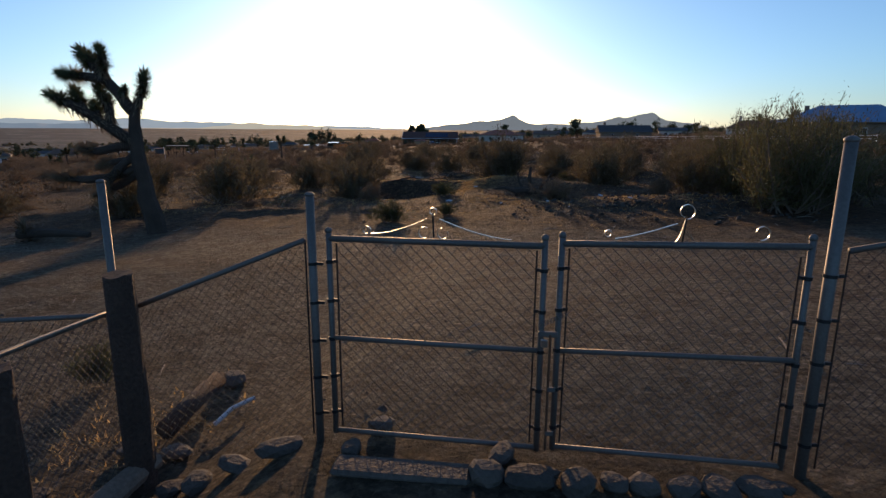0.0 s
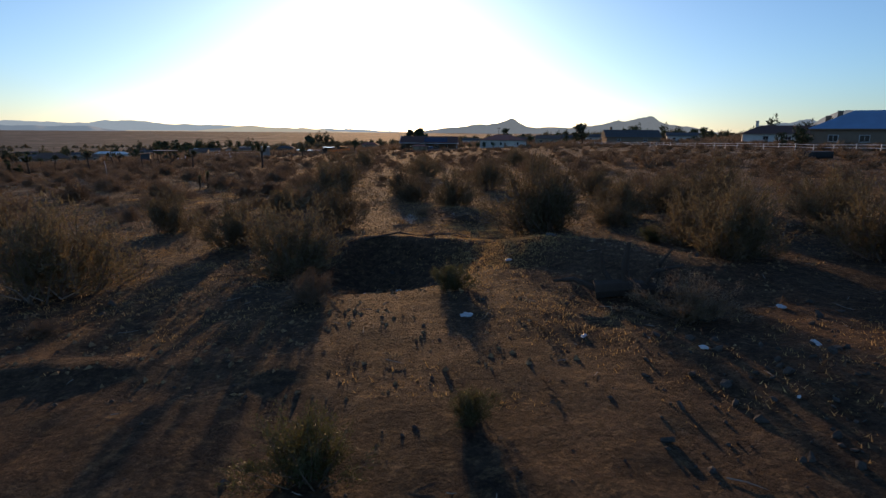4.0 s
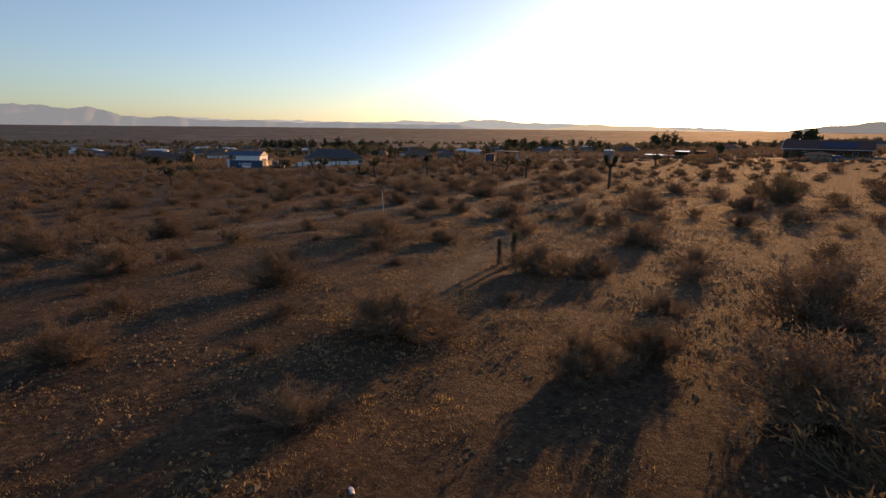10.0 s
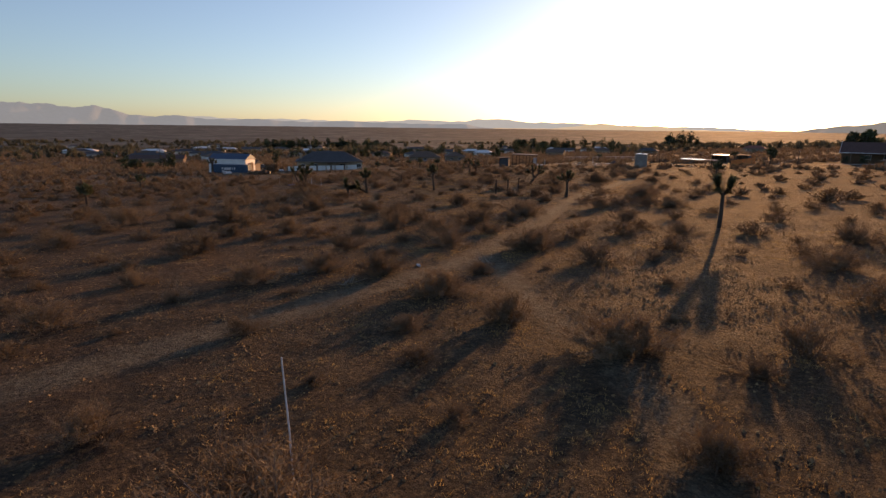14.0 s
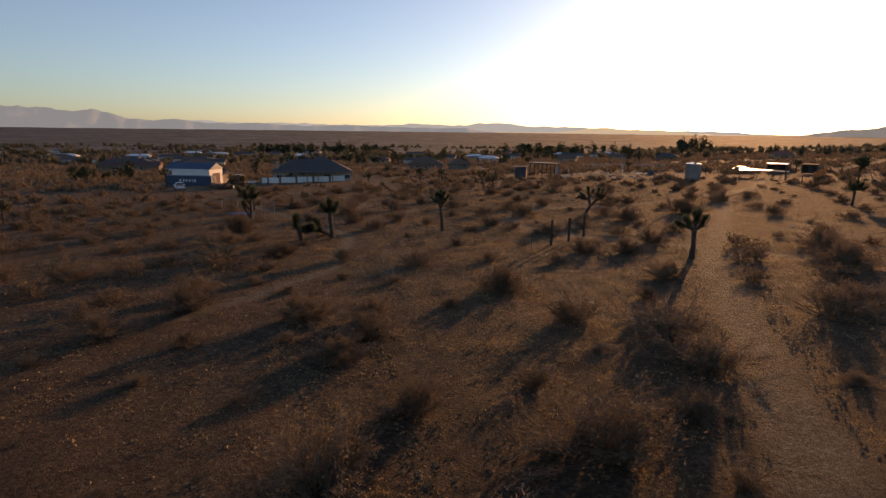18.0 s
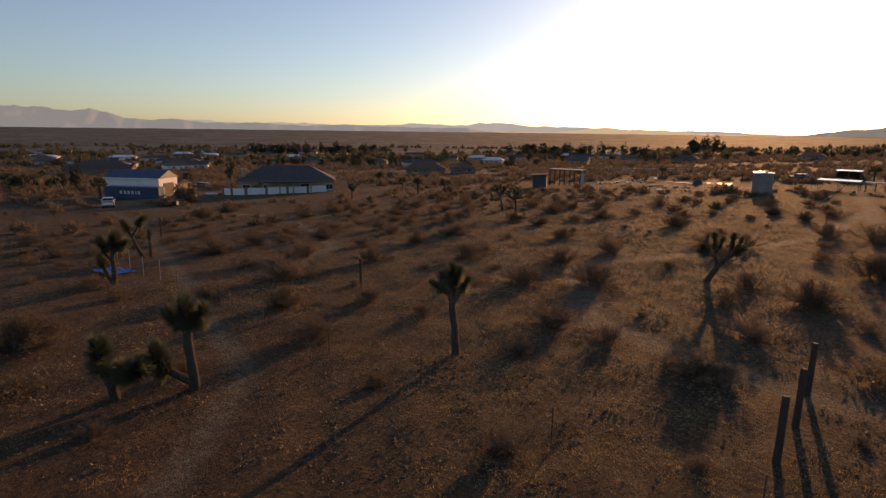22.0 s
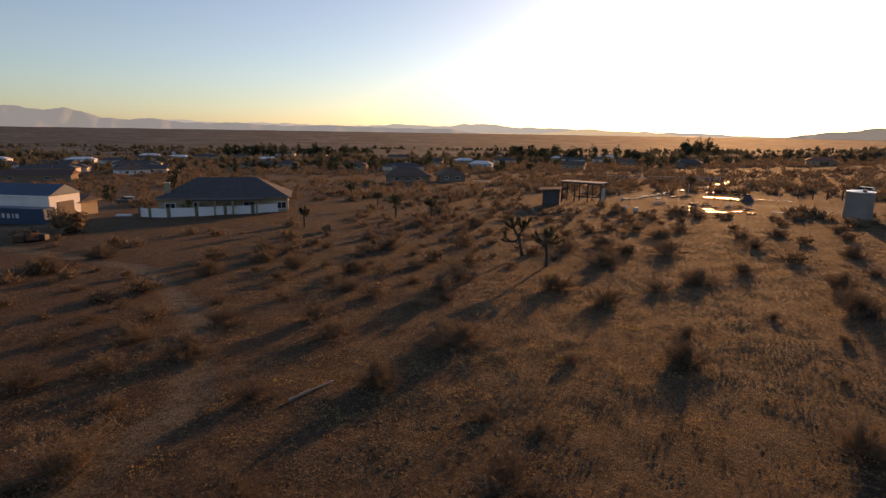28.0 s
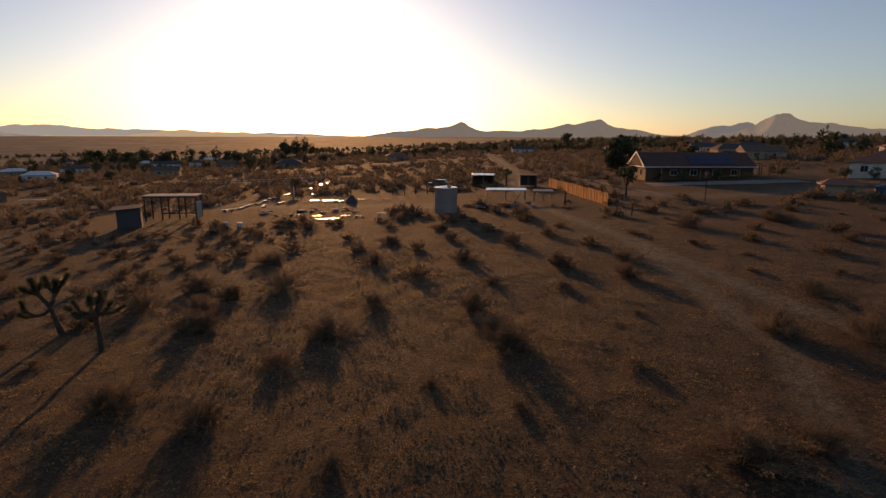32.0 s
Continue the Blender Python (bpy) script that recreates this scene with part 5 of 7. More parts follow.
joshua(-95.1, 103.0, [
    ([(0, 0, 0), (0, 0, 0.9), (-0.1, 0, 1.8), (-0.1, 0, 2.4)], 0.2, 0.16, 0),
    ([(-0.1, 0, 2.3), (-0.15, 0, 2.8), (-0.15, 0, 3.2)], 0.14, 0.12, 1.2), ([(-0.1, 0, 2.3), (-0.5, 0, 2.6), (-0.7, 0, 2.9)], 0.12, 0.1, 1.0), ([(-0.1, 0, 2.4), (0.3, 0.1, 2.7), (0.4, 0.1, 3.0)], 0.12, 0.1, 1.0),
    ([(0, 0, 0.3), (-0.9, 0.1, 0.7), (-1.6, 0.1, 1.0)], 0.16, 0.12, 1.2), ([(-0.9, 0.1, 0.7), (-1.2, 0, 1.2), (-1.3, 0, 1.5)], 0.12, 0.1, 1.1)],
    "joshua tree with a shaggy head and a low side limb", 43, 13)
joshua(-96.4, 100.7, [
    ([(0, 0, 0), (-0.1, 0, 0.6), (-0.3, 0, 1.2)], 0.2, 0.16, 0), ([(-0.3, 0, 1.1), (-0.4, 0, 1.5), (-0.4, 0, 1.9)], 0.14, 0.12, 1.3), ([(-0.2, 0, 0.8), (0.4, 0, 1.1), (0.8, 0, 1.2)], 0.14, 0.1, 1.2)],
    "squat joshua tree with two bushy green heads", 43, 14)
joshua(-116.4, 106.6, [
    ([(0, 0, 0), (0.05, 0, 1.0), (0.05, 0, 1.8)], 0.18, 0.15, 0), ([(0, 0, 0.1), (-0.5, 0, 1.0), (-0.8, 0.1, 1.8)], 0.15, 0.12, 1.0),
    ([(0.05, 0, 1.7), (0.1, 0, 2.6), (0.3, 0, 3.3)], 0.14, 0.12, 1.3), ([(0.05, 0, 1.7), (-0.4, 0, 2.3), (-0.6, 0, 3.0)], 0.12, 0.1, 1.2), ([(0.1, 0, 2.3), (0.6, 0.1, 2.7), (0.9, 0.1, 3.0)], 0.1, 0.1, 1.0)],
    "joshua tree forked from the ground, dense crown", 43, 15)
joshua(-126.8, 112.0, [
    ([(0, 0, 0), (-0.5, 0, 0.9), (-0.9, 0, 1.9)], 0.18, 0.14, 0), ([(-0.9, 0, 1.8), (-1.2, 0, 2.5), (-1.4, 0, 2.9)], 0.12, 0.1, 1.1), ([(-0.9, 0, 1.9), (-0.4, 0, 2.7), (0.1, 0, 3.4)], 0.12, 0.1, 1.1),
    ([(0.5, 0.2, 0.0), (0.55, 0.2, 1.0), (0.5, 0.2, 2.2)], 0.14, 0.11, 0.8)],
    "leaning joshua tree with a bare lower trunk", 43, 16)
joshua(-67.5, 112.4, [
    ([(0, 0, 0), (0.02, 0, 1.0), (0, 0, 2.0)], 0.19, 0.15, 0), ([(0, 0, 1.95), (-0.35, 0, 2.25), (-0.6, 0, 2.7)], 0.11, 0.09, 0.75), ([(0, 0, 2.0), (0.05, 0.1, 2.5), (0, 0.1, 3.0)], 0.12, 0.1, 0.85), ([(0, 0, 2.0), (0.4, 0, 2.3), (0.6, 0, 2.75)], 0.11, 0.09, 0.8),
    ([(-0.2, 0, 2.15), (-0.7, 0.1, 2.25), (-1.05, 0.1, 2.45)], 0.09, 0.08, 0.7), ([(0.05, 0.1, 2.3), (0.35, 0.35, 2.8), (0.4, 0.4, 3.1)], 0.09, 0.08, 0.7)],
    "joshua tree with a straight trunk and broad dark crown", 43, 17)
joshua(-44.4, 95.4, [
    ([(0, 0, 0), (0.03, 0, 1.3), (0, 0, 2.6)], 0.17, 0.13, 0), ([(0, 0, 2.5), (-0.4, 0, 3.0), (-0.5, 0, 3.5)], 0.12, 0.1, 1.2), ([(0, 0, 2.5), (0.4, 0, 3.0), (0.5, 0, 3.4)], 0.12, 0.1, 1.2)],
    "slender joshua tree with a paired head", 43, 18)
joshua(-125.8, 162.4, [
    ([(0, 0, 0), (-0.15, 0, 0.9), (-0.4, 0, 1.9)], 0.18, 0.14, 0), ([(-0.4, 0, 1.85), (-0.75, 0, 1.5), (-1.2, 0, 1.45), (-1.7, 0, 1.75), (-1.8, 0, 2.2)], 0.11, 0.09, 0.75), ([(-1.2, 0, 1.45), (-1.65, 0.1, 1.4), (-1.95, 0.1, 1.55)], 0.08, 0.07, 0.6),
    ([(-0.4, 0, 1.9), (-0.8, 0.1, 2.5), (-1.05, 0.1, 3.0), (-1.2, 0.1, 3.5)], 0.13, 0.1, 0.85), ([(-0.9, 0.1, 2.7), (-1.35, 0, 2.95), (-1.6, 0, 3.15)], 0.1, 0.09, 0.75), ([(-0.4, 0, 1.9), (-0.12, 0, 2.6), (0, 0, 3.3)], 0.13, 0.1, 0.85), ([(-0.12, 0, 2.6), (0.25, 0.2, 3.2), (0.55, 0.2, 3.65)], 0.1, 0.09, 0.8),
    ([(-0.1, 0, 2.8), (-0.35, -0.2, 3.3), (-0.4, -0.2, 3.65)], 0.1, 0.09, 0.75), ([(-1.0, 0.1, 2.9), (-0.75, 0.3, 3.3), (-0.7, 0.3, 3.6)], 0.09, 0.08, 0.7)],
    "tall joshua tree with a curling side limb", 25, 19)
joshua(-121.2, 159.3, [
    ([(0, 0, 0), (0, 0, 1.2), (-0.05, 0, 2.2)], 0.15, 0.12, 0), ([(-0.05, 0, 2.1), (-0.8, 0, 2.4), (-1.25, 0, 2.75)], 0.1, 0.08, 0.65), ([(-0.05, 0, 1.9), (-0.35, 0.1, 1.95), (-0.45, 0.1, 2.1)], 0.08, 0.07, 0.5)] + crown((-0.1, 0, 2.25), 1.25, 9, 12, 0.62, 0.08, 0.85),
    "joshua tree with an open forked crown", 25, 20)
for k, (x, y, h, forks) in enumerate([(-162.9, 162.5, 3.2, 2), (-160.9, 178.6, 4.2, 4), (-154.5, 180.1, 3.9, 3), (-198.2, 199.9, 4.2, 4), (-142.6, 264, 4.3, 4), (-91.5, 264.9, 4.6, 4), (-64.7, 159.6, 3.6, 2),
                                      (-178, 190, 3.4, 3), (-106, 70, 3.2, 2), (-136, 86, 3.2, 3), (-203.6, 129.8, 5.6, 4), (-30.9, 55.2, 0.0, 0)]):
    if h:
        joshua(x, y, [([(0, 0, 0), (0.05, 0, h * 0.3), (0, 0.05, h * 0.58)], 0.045 * h, 0.036 * h, 0)] + crown((0, 0.05, h * 0.58), h * 0.27, 3 + 2 * forks, 40 + k, 0.7 if forks > 2 else 0.8), "joshua tree standing alone in the scrub, shaggy heads" if forks > 2 else "small joshua tree with upright green heads", k * 50, 40 + k)
joshua(-28.4, 52.6, [([(0, 0, 0), (0, 0, 0.6), (0, 0, 1.0)], 0.08, 0.07, 0.5), ([(0.6, 0.2, 0), (0.6, 0.2, 0.7), (0.62, 0.2, 1.25)], 0.1, 0.09, 0.62)], "young joshua tree of two short green stems", 30, 60)

# dead stump and brush by the spoil mound
stump = thing("dead_stump", (0.1, 21.9, gz(0.1, 21.9) - 0.05), 0, "dark uprooted stump with bare broken limbs", "stump")
for k, (pts, r0) in enumerate([([(-0.7, 0, 0.15), (0, 0, 0.25), (0.9, 0.1, 0.18)], 0.2), ([(-0.1, 0, 0.2), (-0.15, 0, 0.7), (-0.1, 0, 1.15)], 0.09), ([(-0.3, 0, 0.2), (-0.55, 0.1, 0.55), (-0.6, 0.1, 0.9)], 0.06),
                               ([(0.2, 0, 0.2), (0.4, -0.1, 0.6), (0.9, -0.1, 0.75)], 0.06), ([(-0.6, 0, 0.15), (-1.1, 0.2, 0.3), (-1.5, 0.2, 0.25)], 0.07), ([(0.5, 0.1, 0.2), (0.55, 0.2, 0.7), (0.75, 0.2, 1.0)], 0.05)]):
    part("root" if k in (0, 4) else "broken_limb", tubed(pts, [r0, r0 * 0.8, r0 * 0.4], 8), bark, stump)
for k, (x, y, n, s) in enumerate([(-39.2, 54.6, 14, 1.1), (-50.0, 74.5, 8, 0.7), (-55.4, 66.4, 8, 0.8), (-80.6, 98.9, 9, 0.8), (-104.9, 129.2, 10, 0.9), (-27.7, 33.4, 10, 0.9), (-12.4, 21.2, 8, 0.8), (-72.2, 183.8, 14, 1.2), (-51.8, 66.6, 8, 0.8), (-79.3, 96.2, 8, 0.8)]):
    rr = random.Random(300 + k)
    e = thing("dead_brush", (x, y, gz(x, y)), k * 40, "bare bleached dead branches tangled on the ground", "dead brush", "dead brush piles")
    for _ in range(n):
        a, l = rr.uniform(0, 6.28), s * rr.uniform(0.5, 1.0)
        p = Vector((rr.uniform(-0.4, 0.4), rr.uniform(-0.4, 0.4), 0.03))
        q = p + Vector((math.cos(a) * l * 0.5, math.sin(a) * l * 0.5, rr.uniform(0.05, 0.45)))
        w = q + Vector((math.cos(a + 0.6) * l * 0.5, math.sin(a + 0.6) * l * 0.5, rr.uniform(-0.1, 0.3)))
        part("branch", tubed([p, q, w], [0.018, 0.012, 0.005], 5), dead_wood, e)


# branches, brush and pale rubble beyond the pit
BRANCHES = [([(-5.03, 27.57), (-4.71, 27.4), (-4.3, 27.4), (-3.79, 27.79)], 0.026, "dark curved dead branch lying on golden litter"),
            ([(-4.7, 29.58), (-4.33, 29.04), (-3.81, 28.49)], 0.02, "thin dark dead branch on the soil"),
            ([(-6.78, 26.81), (-5.82, 27.1), (-5.0, 27.83)], 0.04, "dark broken joshua limb on the soil"),
            ([(-5.3, 28.15), (-5.05, 28.2), (-4.9, 28.4)], 0.06, "short dark stub of dead wood")]
for pts, r0, label in BRANCHES:
    x, y = pts[0]
    e = thing("fallen_branch", (x, y, gz(x, y)), 0, label, "branch", "fallen branches beyond the pit")
    n = len(pts) - 1
    part("limb", tubed([(px - x, py - y, gz(px, py) - gz(x, y) + 0.04 + 0.07 * math.sin(3.1 * k / n)) for k, (px, py) in enumerate(pts)], [r0 * (1 - 0.6 * k / n) for k in range(n + 1)], 8), bark, e)
    px, py = pts[1]
    part("side_twig", tubed([(px - x, py - y, gz(px, py) - gz(x, y) + 0.1), (px - x + 0.25, py - y + 0.3, gz(px, py) - gz(x, y) + 0.3)], [r0 * 0.4, 0.006], 5), bark, e)
rr = random.Random(91)
pile = thing("brush_pile", (-4.5, 32.6, gz(-4.5, 32.6)), 0, "dark heap of cut twigs and dead brush", "brush pile")
for k in range(90):
    a, l, t = rr.uniform(0, 6.28), rr.uniform(0.4, 1.1), rr.uniform(-0.15, 0.7)
    p = Vector((rr.gauss(0, 0.6), rr.gauss(0, 0.45), rr.uniform(0.0, 0.22)))
    q = p + Vector((math.cos(a) * math.cos(t), math.sin(a) * math.cos(t), math.sin(t) * 0.6)) * l
    part("twig", tubed([p, p.lerp(q, 0.5) + Vector((0, 0, 0.05)), q], [0.014, 0.01, 0.004], 4), bark if k % 6 else dead_wood, pile)
bm = bmesh.new()
for k in range(150):
    s = rr.uniform(0, 1)
    x, y = -7.2 + 0.8 * s + rr.gauss(0, 0.14), 35.0 - 3.4 * s
    m = pose(x, y, gz(x, y) + 0.015, rr.uniform(-40, 40), rr.uniform(-40, 40), rr.uniform(0, 360)) @ Matrix.Diagonal((rr.uniform(0.012, 0.035), rr.uniform(0.012, 0.03), rr.uniform(0.008, 0.016), 1))
    bmesh.ops.create_cube(bm, size=1.4, matrix=m)
tagged(part("rubble_strip", bm, concrete), "narrow strip of pale bluish rubble on the soil", "rubble", kind="stuff")


# ---- posts, stakes, poles and litter ----
def field_post(x, y, h, r=0.1):
    e = thing("wooden_field_post", (x, y, gz(x, y) - 0.2), 0, "dark weathered wooden post standing in open scrub", "post", "wooden field posts")
    part("shaft", tubed([(0, 0, 0), (0.01, 0, h * 0.5), (0, 0.01, h + 0.2)], [r * 1.08, r, r * 0.95], 10), post_wood, e)


for x, y, h in [(-77.9, 111.5, 1.98), (-78.0, 114.3, 1.92), (-78.2, 117.1, 1.88), (-102.6, 116.8, 1.95), (-138.9, 117.9, 2.1), (-78.8, 205.4, 1.7)]:
    field_post(x, y, h)


def stake(x, y, h, material=rust, label="thin rusty steel fence stake", lean=0.0):
    e = thing("fence_stake", (x, y, gz(x, y) - 0.15), 0, label, "stake", "thin fence stakes")
    bm = bmesh.new()
    box(bm, (lean * 0.5, 0, h / 2 + 0.07), (0.035, 0.008, h + 0.15))
    box(bm, (lean * 0.5, 0.015, h / 2 + 0.07), (0.008, 0.03, h + 0.15))
    part("bar", bm, material, e)


for x, y, h in [(-77.5, 108.2, 1.4), (-82.9, 108.1, 1.35), (-88.8, 108.6, 1.3), (-94.1, 108.3, 1.2), (-100.2, 108.9, 1.3), (-112.2, 109.1, 1.2), (-78.9, 172.8, 1.6), (-106, 109, 1.2), (-72, 108, 1.2)]:
    stake(x, y, h)
for x, y, h in [(-115.7, 109.3, 1.5), (-118.4, 109.1, 1.5), (-121.2, 109.1, 1.6), (-125.1, 109.4, 1.5), (-130, 109.5, 1.4)]:
    stake(x, y, h, litter_white, "thin white plastic marker stake")
mesh_fence = thing("wire_mesh_fence", (0, 0, 0), 0, "sagging low wire mesh fence between thin stakes", "fence")
bm = bmesh.new()
for k in range(34):
    x = -112.2 + k * 0.335
    tube(bm, [(x, 109.1, gz(x, 109.1) + 0.03), (x, 109.1 + 0.04 * math.sin(k), gz(x, 109.1) + 1.0 - 0.08 * math.sin(k * 0.5) ** 2)], 0.004, 3, False)
for hh in (0.05, 0.25, 0.5, 0.75, 0.97):
    tube(bm, [(x, 109.1, gz(x, 109.1) + hh - 0.05 * (i % 2)) for i, x in enumerate(np.linspace(-112.2, -101.1, 12))], 0.004, 3, False)
wires = part("mesh", bm, wire_metal, mesh_fence)
wires["kind"] = "stuff"
for x in (-112.2, -108.5, -104.8, -101.1):
    part("stake", boxed((x, 109.1, gz(x, 109.1) + 0.5), (0.05, 0.05, 1.2), 0.004), timber, mesh_fence)
fence_wire = thing("fence_wire", (0, 0, 0), 0, "slack rusty wires of an old field fence", "wire")
for hh in (0.5, 1.0):
    part("wire", tubed([(x, 108.5, gz(x, 108.5) + hh - (0.12 if i % 2 else 0)) for i, x in enumerate(np.linspace(-72, -112, 15))], 0.003, 4), rust, fence_wire)
whip = thing("white_survey_pole", (-39.5, 56.0, gz(-39.5, 56.0) - 0.1), 0, "thin white plastic survey pole leaning in a bush", "pole")
part("pole", tubed([(0, 0, 0), (-0.06, 0, 1.3), (-0.2, 0, 2.65)], [0.02, 0.018, 0.014], 8), litter_white, whip)
# crumpled plastic and cans
rr = random.Random(77)
for k, (x, y, s) in enumerate([(-4.9, 23.2, .1), (-5.6, 22.9, .08), (-3.3, 22.8, .1), (-6.3, 23.3, .06), (-3.0, 20.6, .16), (-1.0, 19.6, .08), (2.2, 19.2, .12), (3.1, 18.0, .1), (2.6, 21.3, .14), (1.2, 17.4, .05),
                               (-31.3, 59.9, .2), (-52.1, 71.5, .25), (-5.0, 33.5, .18), (-5.2, 34.6, .16), (-75.8, 107.6, .12), (-20.4, 38.4, .1), (-66, 134, .2), (-1.0, 12.0, .05), (0.6, 18.9, .1), (-2.4, 24.6, .12)]):
    bm = bmesh.new()
    bmesh.ops.create_icosphere(bm, subdivisions=2, radius=1)
    for v in bm.verts:
        v.co = Vector((v.co.x, v.co.y * 0.6, v.co.z * 0.35)) * s * 0.7 * (1 + 0.7 * noise.noise(v.co * 2.2 + Vector((k * 5, 0, 0))))
    ob = part("plastic_litter", bm, litter_white)
    ob.matrix_basis = pose(x, y, gz(x, y) + s * 0.2, rr.uniform(-15, 15), rr.uniform(-15, 15), k * 47)
    tagged(ob, "crumpled pale plastic scrap on the soil", "litter", "scattered litter")
tarp = thing("blue_tarp", (-121.6, 108.0, gz(-121.6, 108)), 15, "crumpled bright blue tarpaulin spread on the ground", "tarp")
bm = bmesh.new()
bmesh.ops.create_grid(bm, x_segments=16, y_segments=10, size=1)
for v in bm.verts:
    v.co = Vector((v.co.x * 1.6, v.co.y * 0.8, 0.14 + 0.12 * noise.noise(v.co * 2.5) + 0.08 * noise.noise(v.co * 6)))
bmesh.ops.solidify(bm, geom=bm.faces[:], thickness=0.02)
part("sheet", bm, tarp_blue, tarp)
pipe = thing("fallen_pole", (-114.9, 129.8, gz(-114.9, 129.8) + 0.06), 93, "pale straight pole lying on the sand", "pole")
part("pole", tubed([(-1.2, 0, 0), (0, 0, 0.02), (1.2, 0, 0)], [0.06, 0.055, 0.045], 8), dead_wood, pipe)
stone(-1.3, 26.5, (.22, .16, .14), 33, label="pale stone on top of the spoil mound")


# ---- houses ----
def window(parent, x, y, z, w, h, normal_y=-1, material=None):
    f = bmesh.new()
    for c, s in (((x, y, z + h / 2), (w + 0.12, 0.08, 0.08)), ((x, y, z - h / 2), (w + 0.12, 0.08, 0.08)), ((x - w / 2, y, z), (0.08, 0.08, h)), ((x + w / 2, y, z), (0.08, 0.08, h)), ((x, y, z), (0.05, 0.06, h))):
        box(f, c, s)
    fr = part("window", f, white_paint, parent)
    part("pane", boxed((x, y + 0.01 * normal_y, z), (w, 0.03, h)), window_glass, fr)
    return fr


def side_window(parent, x, y, z, w, h):
    f = bmesh.new()
    for c, s in (((x, y, z + h / 2), (0.08, w + 0.12, 0.08)), ((x, y, z - h / 2), (0.08, w + 0.12, 0.08)), ((x, y - w / 2, z), (0.08, 0.08, h)), ((x, y + w / 2, z), (0.08, 0.08, h))):
        box(f, c, s)
    fr = part("window", f, white_paint, parent)
    part("pane", boxed((x, y, z), (0.03, w, h)), window_glass, fr)


def roof_mesh(L, W, z, rise, hip, over=0.6, thick=0.18):
    """A hip or gable roof over a box L by W, ridge along x."""
    a, b = L / 2 + over, W / 2 + over
    rx = a - (b * hip)
    bm = bmesh.new()
    lo = z - over * rise / (W / 2) * 0.3
    e = [bm.verts.new(p) for p in ((-a, -b, lo), (a, -b, lo), (a, b, lo), (-a, b, lo))]
    r = [bm.verts.new(p) for p in ((-rx, 0, z + rise), (rx, 0, z + rise))]
    for f in ((e[0], e[1], r[1], r[0]), (e[2], e[3], r[0], r[1]), (e[1], e[2], r[1]), (e[3], e[0], r[0])):
        bm.faces.new(f)
    bm.faces.new(e[::-1])
    bmesh.ops.recalc_face_normals(bm, faces=bm.faces[:])
    bmesh.ops.bevel(bm, geom=bm.edges[:], offset=0.04, segments=1, affect="EDGES")
    return bm


def fascia(parent, L, W, z, over=0.6, material=None):
    a, b = L / 2 + over, W / 2 + over
    for c, s in (((0, -b, z), (2 * a, 0.1, 0.2)), ((0, b, z), (2 * a, 0.1, 0.2)), ((-a, 0, z), (0.1, 2 * b - 0.2, 0.2)), ((a, 0, z), (0.1, 2 * b - 0.2, 0.2))):
        part("fascia", boxed(c, s, 0.01), material or timber, parent)


def house(x, y, turn, L, W, wall_h, rise, hip, wall, roof, label, windows=(), sides=(), door=None, chimney=None, sink=0.4, name="house", trim=None):
    e = thing(name, (x, y, gz(x, y)), turn, label, "house", "houses in the valley")
    part("wall", boxed((0, 0, (wall_h - sink) / 2), (L, W, wall_h + sink), 0.03), wall, e)
    part("roof", roof_mesh(L, W, wall_h, rise, hip), roof, e)
    fascia(e, L, W, wall_h - 0.12, material=trim)
    for u, w, z, h in windows:
        window(e, u, -W / 2 - 0.02, z, w, h)
    for u, w, z, h in sides:
        side_window(e, L / 2 + 0.02, u, z, w, h)
        side_window(e, -L / 2 - 0.02, u, z, w, h)
    if door is not None:
        d = part("door", boxed((door, -W / 2 - 0.03, 1.02), (0.95, 0.08, 2.05), 0.01), timber, e)
        part("handle", boxed((door + 0.36, -W / 2 - 0.09, 1.0), (0.04, 0.06, 0.14), 0.01), galvanized, d)
    if chimney:
        cx, cy, ch = chimney
        c = part("chimney", boxed((cx, cy, ch / 2), (0.9, 0.8, ch), 0.04), wall, e)
        part("chimney_cap", boxed((cx, cy, ch + 0.06), (1.1, 1.0, 0.14), 0.03), concrete, c)
    return e


# the house behind the white block wall
H1 = house(-196.2, 168.6, 56, 21.8, 12, 3.1, 3.2, 0.95, stucco_tan, roof_grey, "single-storey tan stucco house with a grey hip roof", [(-9, 1.6, 1.6, 1.2), (-4.6, 1.2, 1.6, 1.3), (4.2, 2.0, 1.5, 1.6), (9.8, 1.6, 1.6, 1.2)], [(-2, 1.5, 1.6, 1.2)], 0.3, (-9.6, -4.4, 5.6))
for u in (-4.0, -1.4, 1.6, 5.6):
    part("porch_column", boxed((u, -8.3, 1.4), (0.3, 0.3, 2.9), 0.03), stucco_tan, H1)
part("porch_roof", boxed((0.8, -7.4, 2.95), (11.5, 2.6, 0.16), 0.03), roof_grey, H1)
part("roof_vent", tubed([(4, 2, 5.2), (4, 2, 6.0)], 0.09, 8), galvanized, H1)


